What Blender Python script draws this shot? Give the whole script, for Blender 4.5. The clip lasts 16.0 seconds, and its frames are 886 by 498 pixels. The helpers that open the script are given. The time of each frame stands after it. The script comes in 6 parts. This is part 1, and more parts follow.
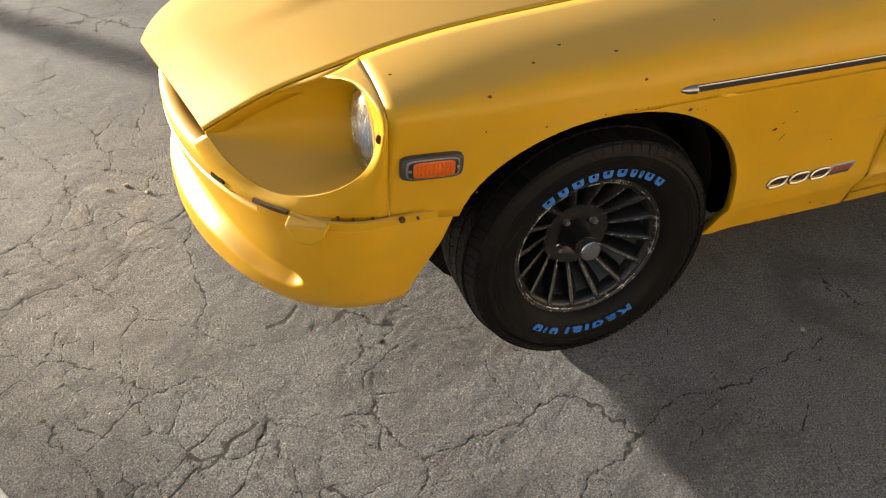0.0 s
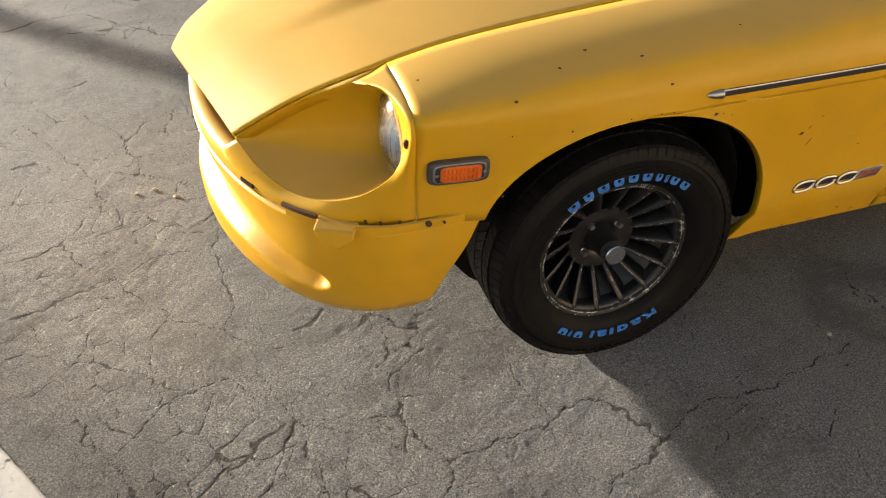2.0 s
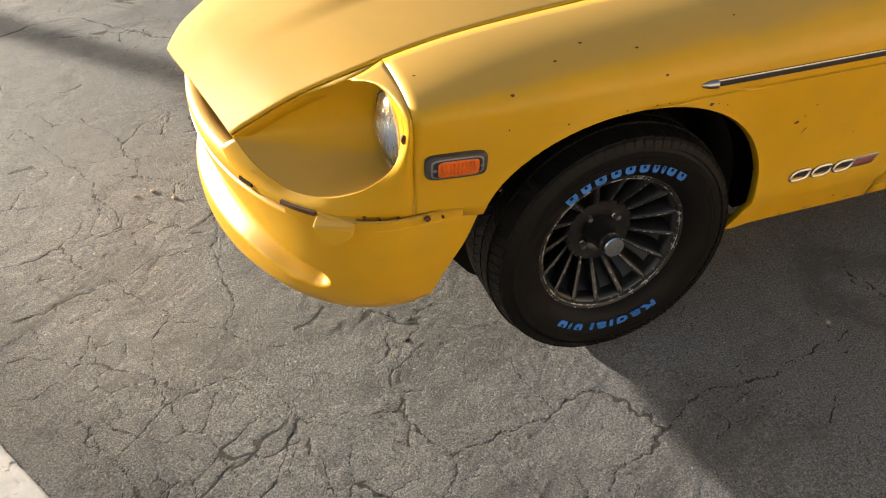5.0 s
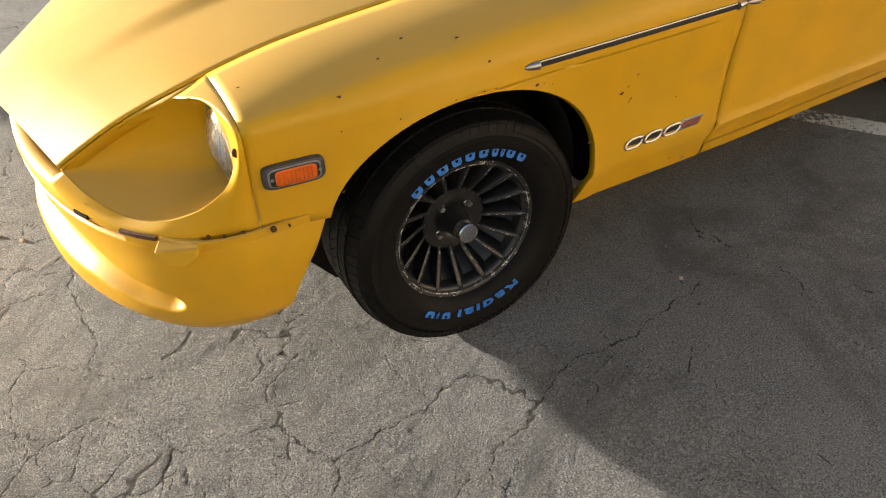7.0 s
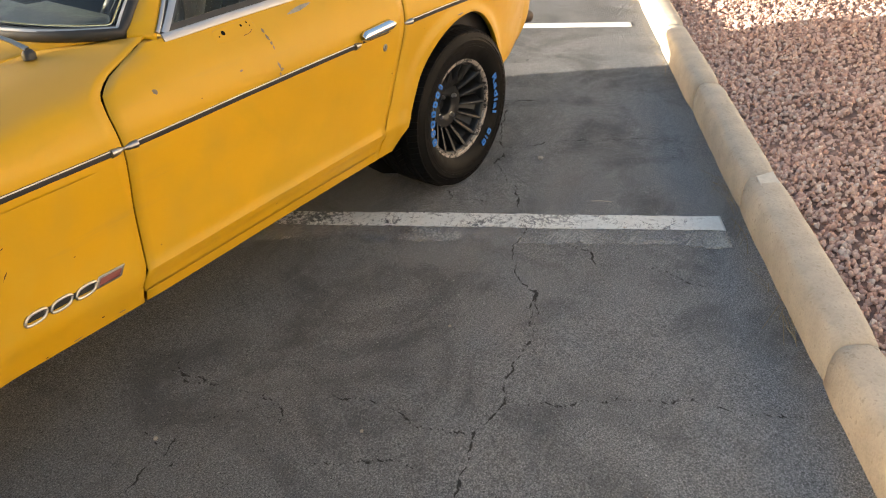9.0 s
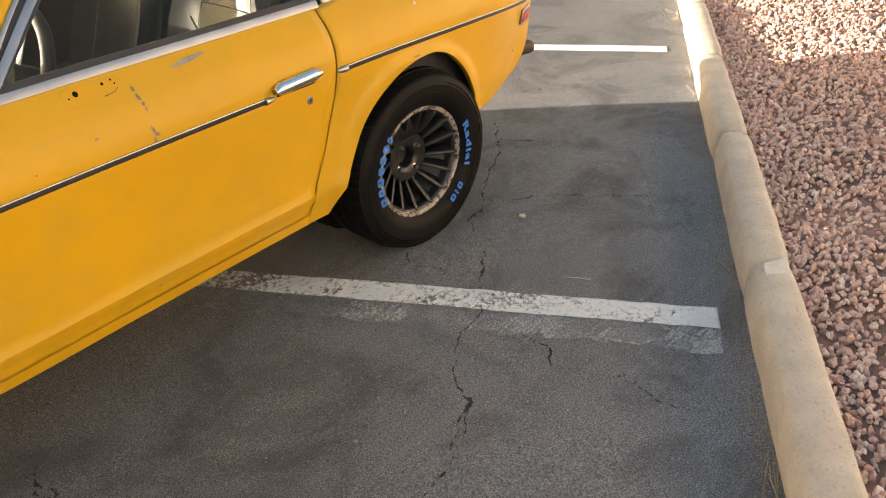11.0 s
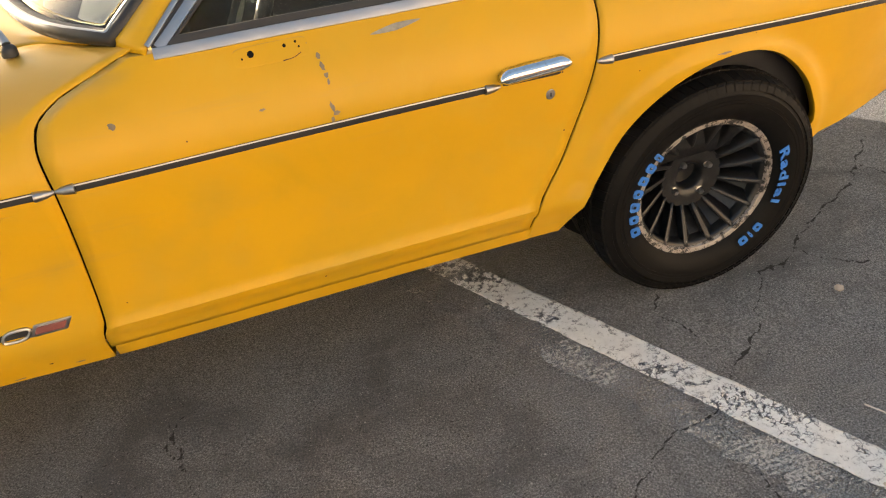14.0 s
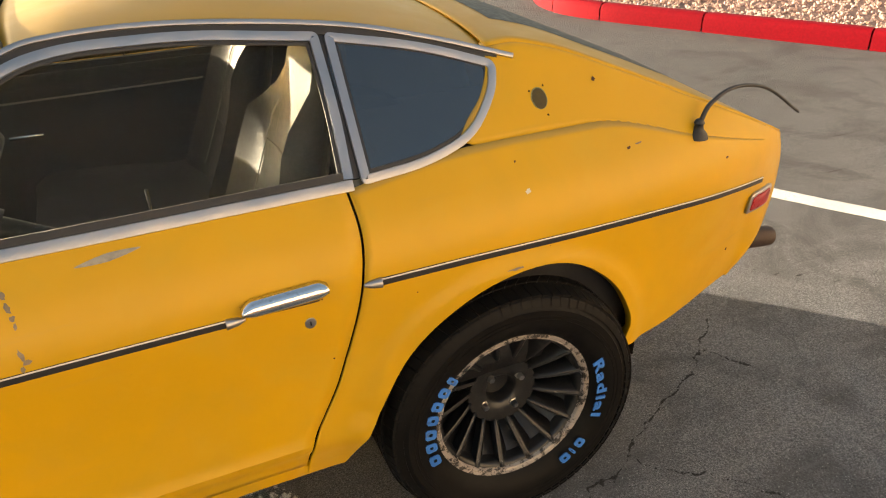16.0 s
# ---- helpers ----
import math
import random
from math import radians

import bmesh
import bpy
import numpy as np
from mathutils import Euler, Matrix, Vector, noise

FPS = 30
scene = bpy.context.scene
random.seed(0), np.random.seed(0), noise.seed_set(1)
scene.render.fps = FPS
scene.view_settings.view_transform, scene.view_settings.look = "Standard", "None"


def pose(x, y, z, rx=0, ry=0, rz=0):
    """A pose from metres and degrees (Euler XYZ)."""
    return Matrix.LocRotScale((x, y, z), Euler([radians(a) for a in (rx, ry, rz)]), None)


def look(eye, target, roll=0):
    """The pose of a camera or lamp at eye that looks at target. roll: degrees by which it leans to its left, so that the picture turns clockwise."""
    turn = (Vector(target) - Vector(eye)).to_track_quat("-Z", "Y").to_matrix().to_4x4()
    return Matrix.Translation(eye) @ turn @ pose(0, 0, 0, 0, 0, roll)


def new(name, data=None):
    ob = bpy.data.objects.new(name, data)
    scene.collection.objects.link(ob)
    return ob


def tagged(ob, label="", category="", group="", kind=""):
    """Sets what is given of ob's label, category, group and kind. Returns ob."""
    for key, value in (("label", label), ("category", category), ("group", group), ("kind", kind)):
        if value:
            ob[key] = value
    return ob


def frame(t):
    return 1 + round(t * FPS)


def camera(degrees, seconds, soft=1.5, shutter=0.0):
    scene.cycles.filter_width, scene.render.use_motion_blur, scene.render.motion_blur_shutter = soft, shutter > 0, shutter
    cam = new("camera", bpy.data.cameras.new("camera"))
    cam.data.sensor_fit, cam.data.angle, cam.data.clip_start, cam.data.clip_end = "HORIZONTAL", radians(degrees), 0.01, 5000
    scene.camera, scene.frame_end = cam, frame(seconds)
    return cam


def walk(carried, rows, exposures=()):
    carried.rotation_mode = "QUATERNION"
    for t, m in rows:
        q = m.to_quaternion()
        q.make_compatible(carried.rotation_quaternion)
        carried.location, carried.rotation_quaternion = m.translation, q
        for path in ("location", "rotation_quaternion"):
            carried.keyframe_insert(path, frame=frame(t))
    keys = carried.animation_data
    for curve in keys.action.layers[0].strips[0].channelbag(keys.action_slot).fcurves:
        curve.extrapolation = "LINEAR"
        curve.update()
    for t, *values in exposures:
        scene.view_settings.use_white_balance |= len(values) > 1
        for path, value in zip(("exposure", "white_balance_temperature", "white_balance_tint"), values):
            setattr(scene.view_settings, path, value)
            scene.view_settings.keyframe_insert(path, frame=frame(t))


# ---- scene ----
cam = camera(59.9, 16.0, soft=1.1)

PATH = [
    (0, (-0.842, -1.323, 1.452), (-0.308, 0.18, 0.246), 0.6),
    (0.5, (-0.827, -1.326, 1.45), (-0.266, 0.161, 0.237), 0.7),
    (1, (-0.847, -1.326, 1.452), (-0.294, 0.164, 0.238), 1.2),
    (1.5, (-0.854, -1.334, 1.46), (-0.333, 0.178, 0.259), 0.7),
    (2, (-0.86, -1.332, 1.46), (-0.372, 0.195, 0.263), -0.4),
    (2.5, (-0.857, -1.329, 1.462), (-0.369, 0.196, 0.264), -1.0),
    (3, (-0.86, -1.337, 1.457), (-0.365, 0.184, 0.257), -0.9),
    (3.5, (-0.859, -1.34, 1.458), (-0.367, 0.181, 0.255), -1.1),
    (6, (-0.869, -1.342, 1.457), (-0.369, 0.179, 0.259), -1.7),
    (6.5, (-0.832, -1.355, 1.455), (-0.219, 0.115, 0.245), -1.8),
    (7, (-0.763, -1.398, 1.457), (-0.045, 0.026, 0.249), -3.5),
    (7.5, (-0.613, -1.493, 1.477), (0.148, -0.06, 0.307), -4.9),
    (8, (-0.428, -1.603, 1.493), (0.54, -0.247, 0.386), -2.8),
    (8.2, (-0.412, -1.67, 1.514), (0.68, -0.377, 0.448), -2.2),
    (8.5, (-0.306, -1.69, 1.514), (0.965, -0.552, 0.471), -2.2),
    (8.6, (-0.286, -1.72, 1.507), (1.025, -0.635, 0.457), -1.9),
    (8.7, (-0.24, -1.7, 1.494), (1.115, -0.682, 0.433), -2.2),
    (10.8, (0.548, -1.729, 1.49), (1.767, -0.57, 0.408), -3.3),
    (11, (0.582, -1.728, 1.503), (1.803, -0.564, 0.429), -2.9),
    (11.5, (0.739, -1.646, 1.473), (1.937, -0.467, 0.39), -0.4),
    (12, (0.867, -1.531, 1.473), (1.893, -0.249, 0.332), -1.6),
    (12.5, (1.039, -1.483, 1.46), (1.848, -0.087, 0.278), -3.7),
    (13, (1.192, -1.487, 1.464), (1.845, -0.009, 0.286), -4.2),
    (13.5, (1.232, -1.492, 1.454), (1.728, 0.048, 0.278), -5.3),
    (14, (1.208, -1.481, 1.442), (1.6, 0.091, 0.269), -6.0),
    (14.5, (1.258, -1.465, 1.467), (1.694, 0.09, 0.287), -5.9),
    (15, (1.354, -1.421, 1.476), (1.935, 0.148, 0.38), -3.8),
    (15.5, (1.511, -1.296, 1.512), (2.163, 0.318, 0.527), -2.6),
    (16, (1.655, -1.273, 1.513), (2.286, 0.371, 0.564), -2.7),
]
walk(cam, [(t, look(eye, target, roll)) for t, eye, target, roll in PATH],
     exposures=[(0, 1.56, 6550, 10), (6, 1.54, 6550, 10), (8.5, 2.10, 6400, 10), (11, 2.14, 6800, 12), (14, 2.24, 6750, 12), (16, 1.98, 7300, 12)])

# ---------------------------------------------------------------- light
SUN_TO = Vector((-0.643, 0.753, 0.139))          # the way to the low sun, ahead and to the far side of the car
world = bpy.data.worlds.new("sky")
scene.world = world
world.use_nodes = True
wn = world.node_tree
sky = wn.nodes.new("ShaderNodeTexSky")
sky.sky_type = "NISHITA"
sky.sun_disc = False
sky.sun_elevation = math.asin(SUN_TO.normalized().z)
sky.sun_rotation = math.atan2(SUN_TO.x, SUN_TO.y)
sky.dust_density = 3.0
sky.ozone_density = 0.6
wn.nodes["Background"].inputs["Strength"].default_value = 0.11
wn.links.new(sky.outputs["Color"], wn.nodes["Background"].inputs["Color"])
sun = new("sun", bpy.data.lights.new("sun", "SUN"))
sun.data.energy, sun.data.angle, sun.data.color = 5.0, radians(0.55), (1.0, 0.88, 0.71)
sun.matrix_world = look(SUN_TO * 20, (0, 0, 0))


# ---------------------------------------------------------------- small tools
def link_mesh(name, bm, material, parent=None, label="", smooth=True):
    me = bpy.data.meshes.new(name)
    bm.to_mesh(me)
    bm.free()
    if smooth:
        me.polygons.foreach_set("use_smooth", [True] * len(me.polygons))
    if smooth:
        me.set_sharp_from_angle(angle=radians(50))
    for m in material if isinstance(material, (list, tuple)) else [material]:
        me.materials.append(m)
    ob = new(name, me)
    if parent:
        ob.parent = parent
    if label:
        tagged(ob, label)
    return ob


def part(name, bm, material, parent, label="", smooth=True):
    """Links a bmesh as one mesh object under a thing or a part."""
    return link_mesh(name, bm, material, parent, label, smooth)


def thick(ob, metres, offset=0.0):
    m = ob.modifiers.new("thickness", "SOLIDIFY")
    m.thickness, m.offset = metres, offset
    return ob


def sharp(ob, degrees=35):
    ob.data.set_sharp_from_angle(angle=radians(degrees))
    return ob


def bevel(ob, width, segments=2):
    m = ob.modifiers.new("bevel", "BEVEL")
    m.width, m.segments, m.limit_method, m.angle_limit = width, segments, "ANGLE", radians(40)
    return ob


def curve(*pts):
    """A smooth curve through (x, value) pairs; outside them it stays level."""
    xs = [p[0] for p in pts]
    ys = [p[1] for p in pts]
    n = len(xs)
    ds = [(ys[i + 1] - ys[i]) / (xs[i + 1] - xs[i]) for i in range(n - 1)]
    ms = [ds[0]] + [0.0 if ds[i - 1] * ds[i] <= 0 else 2 * ds[i - 1] * ds[i] / (ds[i - 1] + ds[i]) for i in range(1, n - 1)] + [ds[-1]]

    def f(x):
        if x <= xs[0]:
            return ys[0]
        if x >= xs[-1]:
            return ys[-1]
        i = next(k for k in range(n - 1) if x <= xs[k + 1])
        h = xs[i + 1] - xs[i]
        t = (x - xs[i]) / h
        return (ys[i] * (1 + 2 * t) * (1 - t) ** 2 + ms[i] * h * t * (1 - t) ** 2
                + ys[i + 1] * t * t * (3 - 2 * t) + ms[i + 1] * h * t * t * (t - 1))
    return f


def spline(pts, n, closed=False):
    """n + 1 points along a Catmull-Rom curve through pts."""
    P = [Vector(p) for p in pts]
    k = len(P)
    segs = k if closed else k - 1
    out = []
    for i in range(n + 1):
        s = min(i / n * segs, segs - 1e-6)
        j = int(s)
        t = s - j
        if closed:
            a, b, c, d = P[(j - 1) % k], P[j % k], P[(j + 1) % k], P[(j + 2) % k]
        else:
            b, c = P[j], P[j + 1]
            a = P[j - 1] if j else b * 2 - c
            d = P[j + 2] if j + 2 < k else c * 2 - b
        out.append(0.5 * (2 * b + (c - a) * t + (2 * a - 5 * b + 4 * c - d) * t * t + (3 * b - a - 3 * c + d) * t ** 3))
    return out


def sheet(rows, closed=False, bm=None, mirror=None):
    """Quads between rows of points. closed: each row runs round."""
    bm = bm or bmesh.new()
    vs = [[bm.verts.new(p) for p in r] for r in rows]
    n = len(rows[0])
    for a, b in zip(vs, vs[1:]):
        for j in range(n if closed else n - 1):
            k = (j + 1) % n
            bm.faces.new((a[j], a[k], b[k], b[j]))
    return bm


def weld(bm, d=0.0004):
    bmesh.ops.remove_doubles(bm, verts=bm.verts, dist=d)
    bmesh.ops.dissolve_degenerate(bm, edges=bm.edges, dist=1e-5)
    bmesh.ops.recalc_face_normals(bm, faces=bm.faces)
    return bm


def tube(path, radius, sides=8, bm=None, closed=False, squash=1.0, cap=True):
    """A round bar along a path; radius may be a number or a function of 0..1."""
    bm = bm or bmesh.new()
    P = [Vector(p) for p in path]
    rings = []
    n = len(P)
    up = Vector((0, 0, 1))
    for i, p in enumerate(P):
        if closed:
            d = P[(i + 1) % n] - P[i - 1]
        else:
            d = P[min(i + 1, n - 1)] - P[max(i - 1, 0)]
        d.normalize()
        a = d.cross(up)
        if a.length < 0.05:
            a = d.cross(Vector((0, 1, 0)))
        a.normalize()
        b = a.cross(d)
        r = radius(i / max(n - 1, 1)) if callable(radius) else radius
        rings.append([bm.verts.new(p + (a * math.cos(t) + b * math.sin(t) * squash) * r)
                      for t in [2 * math.pi * k / sides for k in range(sides)]])
    pairs = list(zip(rings, rings[1:])) + ([(rings[-1], rings[0])] if closed else [])
    for A, B in pairs:
        for k in range(sides):
            bm.faces.new((A[k], A[(k + 1) % sides], B[(k + 1) % sides], B[k]))
    if cap and not closed:
        bm.faces.new(rings[0])
        bm.faces.new(rings[-1][::-1])
    return bm


def lathe(profile, sides, axis="y", centre=(0, 0, 0), bm=None, closed=False):
    """Turns (radius, along) pairs round an axis."""
    bm = bm or bmesh.new()
    c = Vector(centre)
    rings = []
    for r, h in profile:
        ring = []
        for k in range(sides):
            a = 2 * math.pi * k / sides
            u, v = r * math.cos(a), r * math.sin(a)
            p = {"x": (h, u, v), "y": (u, h, v), "z": (u, v, h)}[axis]
            ring.append(bm.verts.new(c + Vector(p)))
        rings.append(ring)
    pairs = list(zip(rings, rings[1:])) + ([(rings[-1], rings[0])] if closed else [])
    for A, B in pairs:
        for k in range(sides):
            bm.faces.new((A[k], A[(k + 1) % sides], B[(k + 1) % sides], B[k]))
    bmesh.ops.recalc_face_normals(bm, faces=bm.faces)
    return bm


def box(size, m=None, bm=None):
    bm = bm or bmesh.new()
    mat = (m or Matrix.Identity(4)) @ Matrix.Diagonal((*size, 1))
    bmesh.ops.create_cube(bm, size=1, matrix=mat)
    return bm


def sweep_bar(path, outline, normal, bm=None):
    """Sweeps a flat outline of (side, out) pairs along a path; normal(p) points outwards."""
    bm = bm or bmesh.new()
    P = [Vector(p) for p in path]
    rings = []
    for i, p in enumerate(P):
        d = (P[min(i + 1, len(P) - 1)] - P[max(i - 1, 0)]).normalized()
        n = normal(p).normalized()
        s = d.cross(n).normalized()
        n = s.cross(d)
        rings.append([bm.verts.new(p + s * a + n * b) for a, b in outline])
    k = len(outline)
    for A, B in zip(rings, rings[1:]):
        for j in range(k):
            bm.faces.new((A[j], A[(j + 1) % k], B[(j + 1) % k], B[j]))
    bm.faces.new(rings[0][::-1])
    bm.faces.new(rings[-1])
    bmesh.ops.recalc_face_normals(bm, faces=bm.faces)
    return bm


# ---------------------------------------------------------------- materials
def material(name):
    m = bpy.data.materials.new(name)
    m.use_nodes = True
    nt = m.node_tree
    return m, nt, nt.nodes["Principled BSDF"]


def node(nt, kind, **values):
    n = nt.nodes.new(kind)
    for k, v in values.items():
        n.inputs[k.replace("_", " ")].default_value = v
    return n


def coords(nt, kind="Object"):
    return nt.nodes.new("ShaderNodeTexCoord").outputs[kind]


def noise_tex(nt, vec, scale, detail=4, rough=0.55):
    n = node(nt, "ShaderNodeTexNoise", Scale=scale, Detail=detail, Roughness=rough)
    nt.links.new(vec, n.inputs["Vector"])
    return n.outputs["Fac"]


def ramp(nt, fac, *stops):
    r = nt.nodes.new("ShaderNodeValToRGB")
    el = r.color_ramp.elements
    while len(el) < len(stops):
        el.new(0.5)
    for e, (p, c) in zip(el, stops):
        e.position, e.color = p, (*c, 1) if len(c) == 3 else c
    nt.links.new(fac, r.inputs["Fac"])
    return r.outputs["Color"]


def mixc(nt, fac, a, b, mode="MIX"):
    m = nt.nodes.new("ShaderNodeMix")
    m.data_type, m.blend_type = "RGBA", mode
    for sock, v in ((m.inputs["Factor"], fac), (m.inputs["A"], a), (m.inputs["B"], b)):
        if isinstance(v, (int, float)):
            sock.default_value = v
        elif isinstance(v, tuple):
            sock.default_value = (*v, 1)
        else:
            nt.links.new(v, sock)
    return m.outputs["Result"]


def maths(nt, op, a, b=0.0, clamp=False):
    m = nt.nodes.new("ShaderNodeMath")
    m.operation, m.use_clamp = op, clamp
    for s, v in zip(m.inputs, (a, b)):
        if isinstance(v, (int, float)):
            s.default_value = v
        else:
            nt.links.new(v, s)
    return m.outputs[0]


def bump(nt, height, strength, distance, bsdf):
    b = node(nt, "ShaderNodeBump", Strength=strength, Distance=distance)
    nt.links.new(height, b.inputs["Height"])
    nt.links.new(b.outputs["Normal"], bsdf.inputs["Normal"])
    return b


def plain(name, colour, rough=0.5, metal=0.0, vary=0.15, scale=30, bumps=0.0, coat=0.0, dirt=None, gloss=0.5):
    """A surface with its colour broken up at two scales, and a little relief."""
    m, nt, b = material(name)
    v = coords(nt)
    big, fine = noise_tex(nt, v, scale * 0.15, 3), noise_tex(nt, v, scale, 5)
    lo = tuple(c * (1 - vary) for c in colour)
    hi = tuple(min(1, c * (1 + vary)) for c in colour)
    c = ramp(nt, big, (0.35, lo), (0.65, hi))
    c = mixc(nt, 0.5, c, ramp(nt, fine, (0.35, lo), (0.65, hi)))
    if dirt:
        c = mixc(nt, ramp(nt, fine, (0.55, (0, 0, 0)), (0.7, (1, 1, 1))), c, dirt)
    nt.links.new(c, b.inputs["Base Color"])
    r = ramp(nt, fine, (0.3, (rough * 0.8,) * 3), (0.7, (min(1, rough * 1.2),) * 3))
    nt.links.new(r, b.inputs["Roughness"])
    b.inputs["Metallic"].default_value = metal
    b.inputs["Coat Weight"].default_value = coat
    b.inputs["Specular IOR Level"].default_value = gloss
    if bumps:
        bump(nt, fine, 0.4, bumps, b)
    return m


def make_paint():
    m, nt, b = material("faded_yellow_paint")
    v = coords(nt)
    big = noise_tex(nt, v, 2.2, 4, 0.6)
    mid = noise_tex(nt, v, 9, 5, 0.6)
    fine = noise_tex(nt, v, 260, 3, 0.6)
    c = ramp(nt, big, (0.36, (0.600, 0.328, 0.006)), (0.62, (0.545, 0.304, 0.009)))
    # dusty, oxidised clouds and greyed streaks
    dust = ramp(nt, mid, (0.50, (0, 0, 0)), (0.78, (0.34, 0.34, 0.34)))
    c = mixc(nt, dust, c, (0.50, 0.325, 0.030))
    # dull greenish and brownish clouds left by old polish and dirt
    nc = node(nt, "ShaderNodeTexNoise", Scale=3.4, Detail=5, Roughness=0.6, Distortion=0.8)
    nt.links.new(v, nc.inputs["Vector"])
    c = mixc(nt, ramp(nt, nc.outputs["Fac"], (0.53, (0, 0, 0)), (0.72, (0.30,) * 3)), c, (0.44, 0.285, 0.012))
    c = mixc(nt, ramp(nt, nc.outputs["Fac"], (0.28, (0.40,) * 3), (0.44, (0, 0, 0))), c, (0.56, 0.355, 0.030))
    # upper faces dusty and duller, darkened by normal z to curb their sunlit brightness
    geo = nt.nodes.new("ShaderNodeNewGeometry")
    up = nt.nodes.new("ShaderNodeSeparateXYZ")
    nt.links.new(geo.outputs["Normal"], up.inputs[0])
    top_tone = ramp(nt, maths(nt, "ADD", up.outputs["Z"], maths(nt, "MULTIPLY", big, 0.3)), (0.85, (0.0,) * 3), (1.15, (0.60,) * 3))
    c = mixc(nt, top_tone, c, (0.40, 0.262, 0.080))
    mp = node(nt, "ShaderNodeMapping")
    mp.inputs["Scale"].default_value = (1.2, 1.2, 14)
    nt.links.new(v, mp.inputs["Vector"])
    streak = noise_tex(nt, mp.outputs["Vector"], 1.6, 5, 0.65)
    c = mixc(nt, ramp(nt, streak, (0.60, (0, 0, 0)), (0.80, (0.30, 0.30, 0.30))), c, (0.36, 0.25, 0.07))
    # tiny dark stone chips
    vor = nt.nodes.new("ShaderNodeTexVoronoi")
    vor.inputs["Scale"].default_value = 16
    nt.links.new(v, vor.inputs["Vector"])
    chip = ramp(nt, vor.outputs["Distance"], (0.020, (1, 1, 1)), (0.032, (0, 0, 0)))
    chip = mixc(nt, 1.0, chip, ramp(nt, noise_tex(nt, v, 5, 2), (0.56, (0, 0, 0)), (0.60, (1, 1, 1))), "MULTIPLY")
    c = mixc(nt, chip, c, (0.08, 0.035, 0.02))
    nt.links.new(c, b.inputs["Base Color"])
    nt.links.new(ramp(nt, mid, (0.3, (0.36,) * 3), (0.7, (0.50,) * 3)), b.inputs["Roughness"])
    b.inputs["Coat Weight"].default_value = 0.04
    b.inputs["Specular IOR Level"].default_value = 0.30
    b.inputs["Coat Roughness"].default_value = 0.25
    bump(nt, fine, 0.06, 0.0006, b)
    return m


def make_asphalt():
    m, nt, b = material("cracked_asphalt")
    v = coords(nt)
    big = noise_tex(nt, v, 0.8, 5, 0.6)
    mid = noise_tex(nt, v, 5, 6, 0.65)
    grit = noise_tex(nt, v, 210, 5, 0.8)
    c = ramp(nt, big, (0.32, (0.135, 0.135, 0.136)), (0.68, (0.235, 0.231, 0.226)))
    c = mixc(nt, 0.45, c, ramp(nt, mid, (0.3, (0.115, 0.115, 0.117)), (0.72, (0.285, 0.280, 0.272))))
    # strong speckle contrast puts the grain's relief shading into the colour
    c = mixc(nt, 0.60, c, ramp(nt, grit, (0.40, (0.022, 0.026, 0.027)), (0.50, (0.16, 0.159, 0.158)), (0.62, (0.48, 0.475, 0.47))))
    # dark seal-coat blotches and pale traffic scuffs
    nb = node(nt, "ShaderNodeTexNoise", Scale=2.1, Detail=7, Roughness=0.62, Distortion=1.2)
    nt.links.new(v, nb.inputs["Vector"])
    c = mixc(nt, ramp(nt, nb.outputs["Fac"], (0.50, (0, 0, 0)), (0.66, (0.62,) * 3)), c, (0.085, 0.084, 0.086))
    mp = node(nt, "ShaderNodeMapping")
    mp.inputs["Rotation"].default_value = (0, 0, radians(-59))
    mp.inputs["Scale"].default_value = (1.4, 9.0, 1.0)
    nt.links.new(v, mp.inputs["Vector"])
    scuff = noise_tex(nt, mp.outputs["Vector"], 2.6, 7, 0.72)
    c = mixc(nt, ramp(nt, scuff, (0.55, (0, 0, 0)), (0.74, (0.34,) * 3)), c, (0.34, 0.335, 0.325))
    # pale stones showing through
    vs = nt.nodes.new("ShaderNodeTexVoronoi")
    vs.inputs["Scale"].default_value = 110
    nt.links.new(v, vs.inputs["Vector"])
    stone = ramp(nt, vs.outputs["Distance"], (0.13, (1, 1, 1)), (0.22, (0, 0, 0)))
    stone = mixc(nt, 1.0, stone, ramp(nt, noise_tex(nt, v, 37, 2), (0.47, (0, 0, 0)), (0.54, (1, 1, 1))), "MULTIPLY")
    c = mixc(nt, maths(nt, "MULTIPLY", stone, 0.8), c, (0.46, 0.452, 0.44))
    # dark spots between the stones, the shade of pits put into colour
    vp = nt.nodes.new("ShaderNodeTexVoronoi")
    vp.inputs["Scale"].default_value = 85
    nt.links.new(v, vp.inputs["Vector"])
    pit = ramp(nt, vp.outputs["Distance"], (0.12, (1, 1, 1)), (0.24, (0, 0, 0)))
    pit = mixc(nt, 1.0, pit, ramp(nt, noise_tex(nt, v, 23, 3), (0.46, (0, 0, 0)), (0.54, (0.85,) * 3)), "MULTIPLY")
    c = mixc(nt, pit, c, (0.045, 0.044, 0.044))
    # rare pale flakes
    vf = nt.nodes.new("ShaderNodeTexVoronoi")
    vf.inputs["Scale"].default_value = 14
    nt.links.new(v, vf.inputs["Vector"])
    c = mixc(nt, ramp(nt, vf.outputs["Distance"], (0.028, (1, 1, 1)), (0.045, (0, 0, 0))), c, (0.46, 0.45, 0.43))
    vg = nt.nodes.new("ShaderNodeTexVoronoi")
    vg.inputs["Scale"].default_value = 33
    nt.links.new(v, vg.inputs["Vector"])
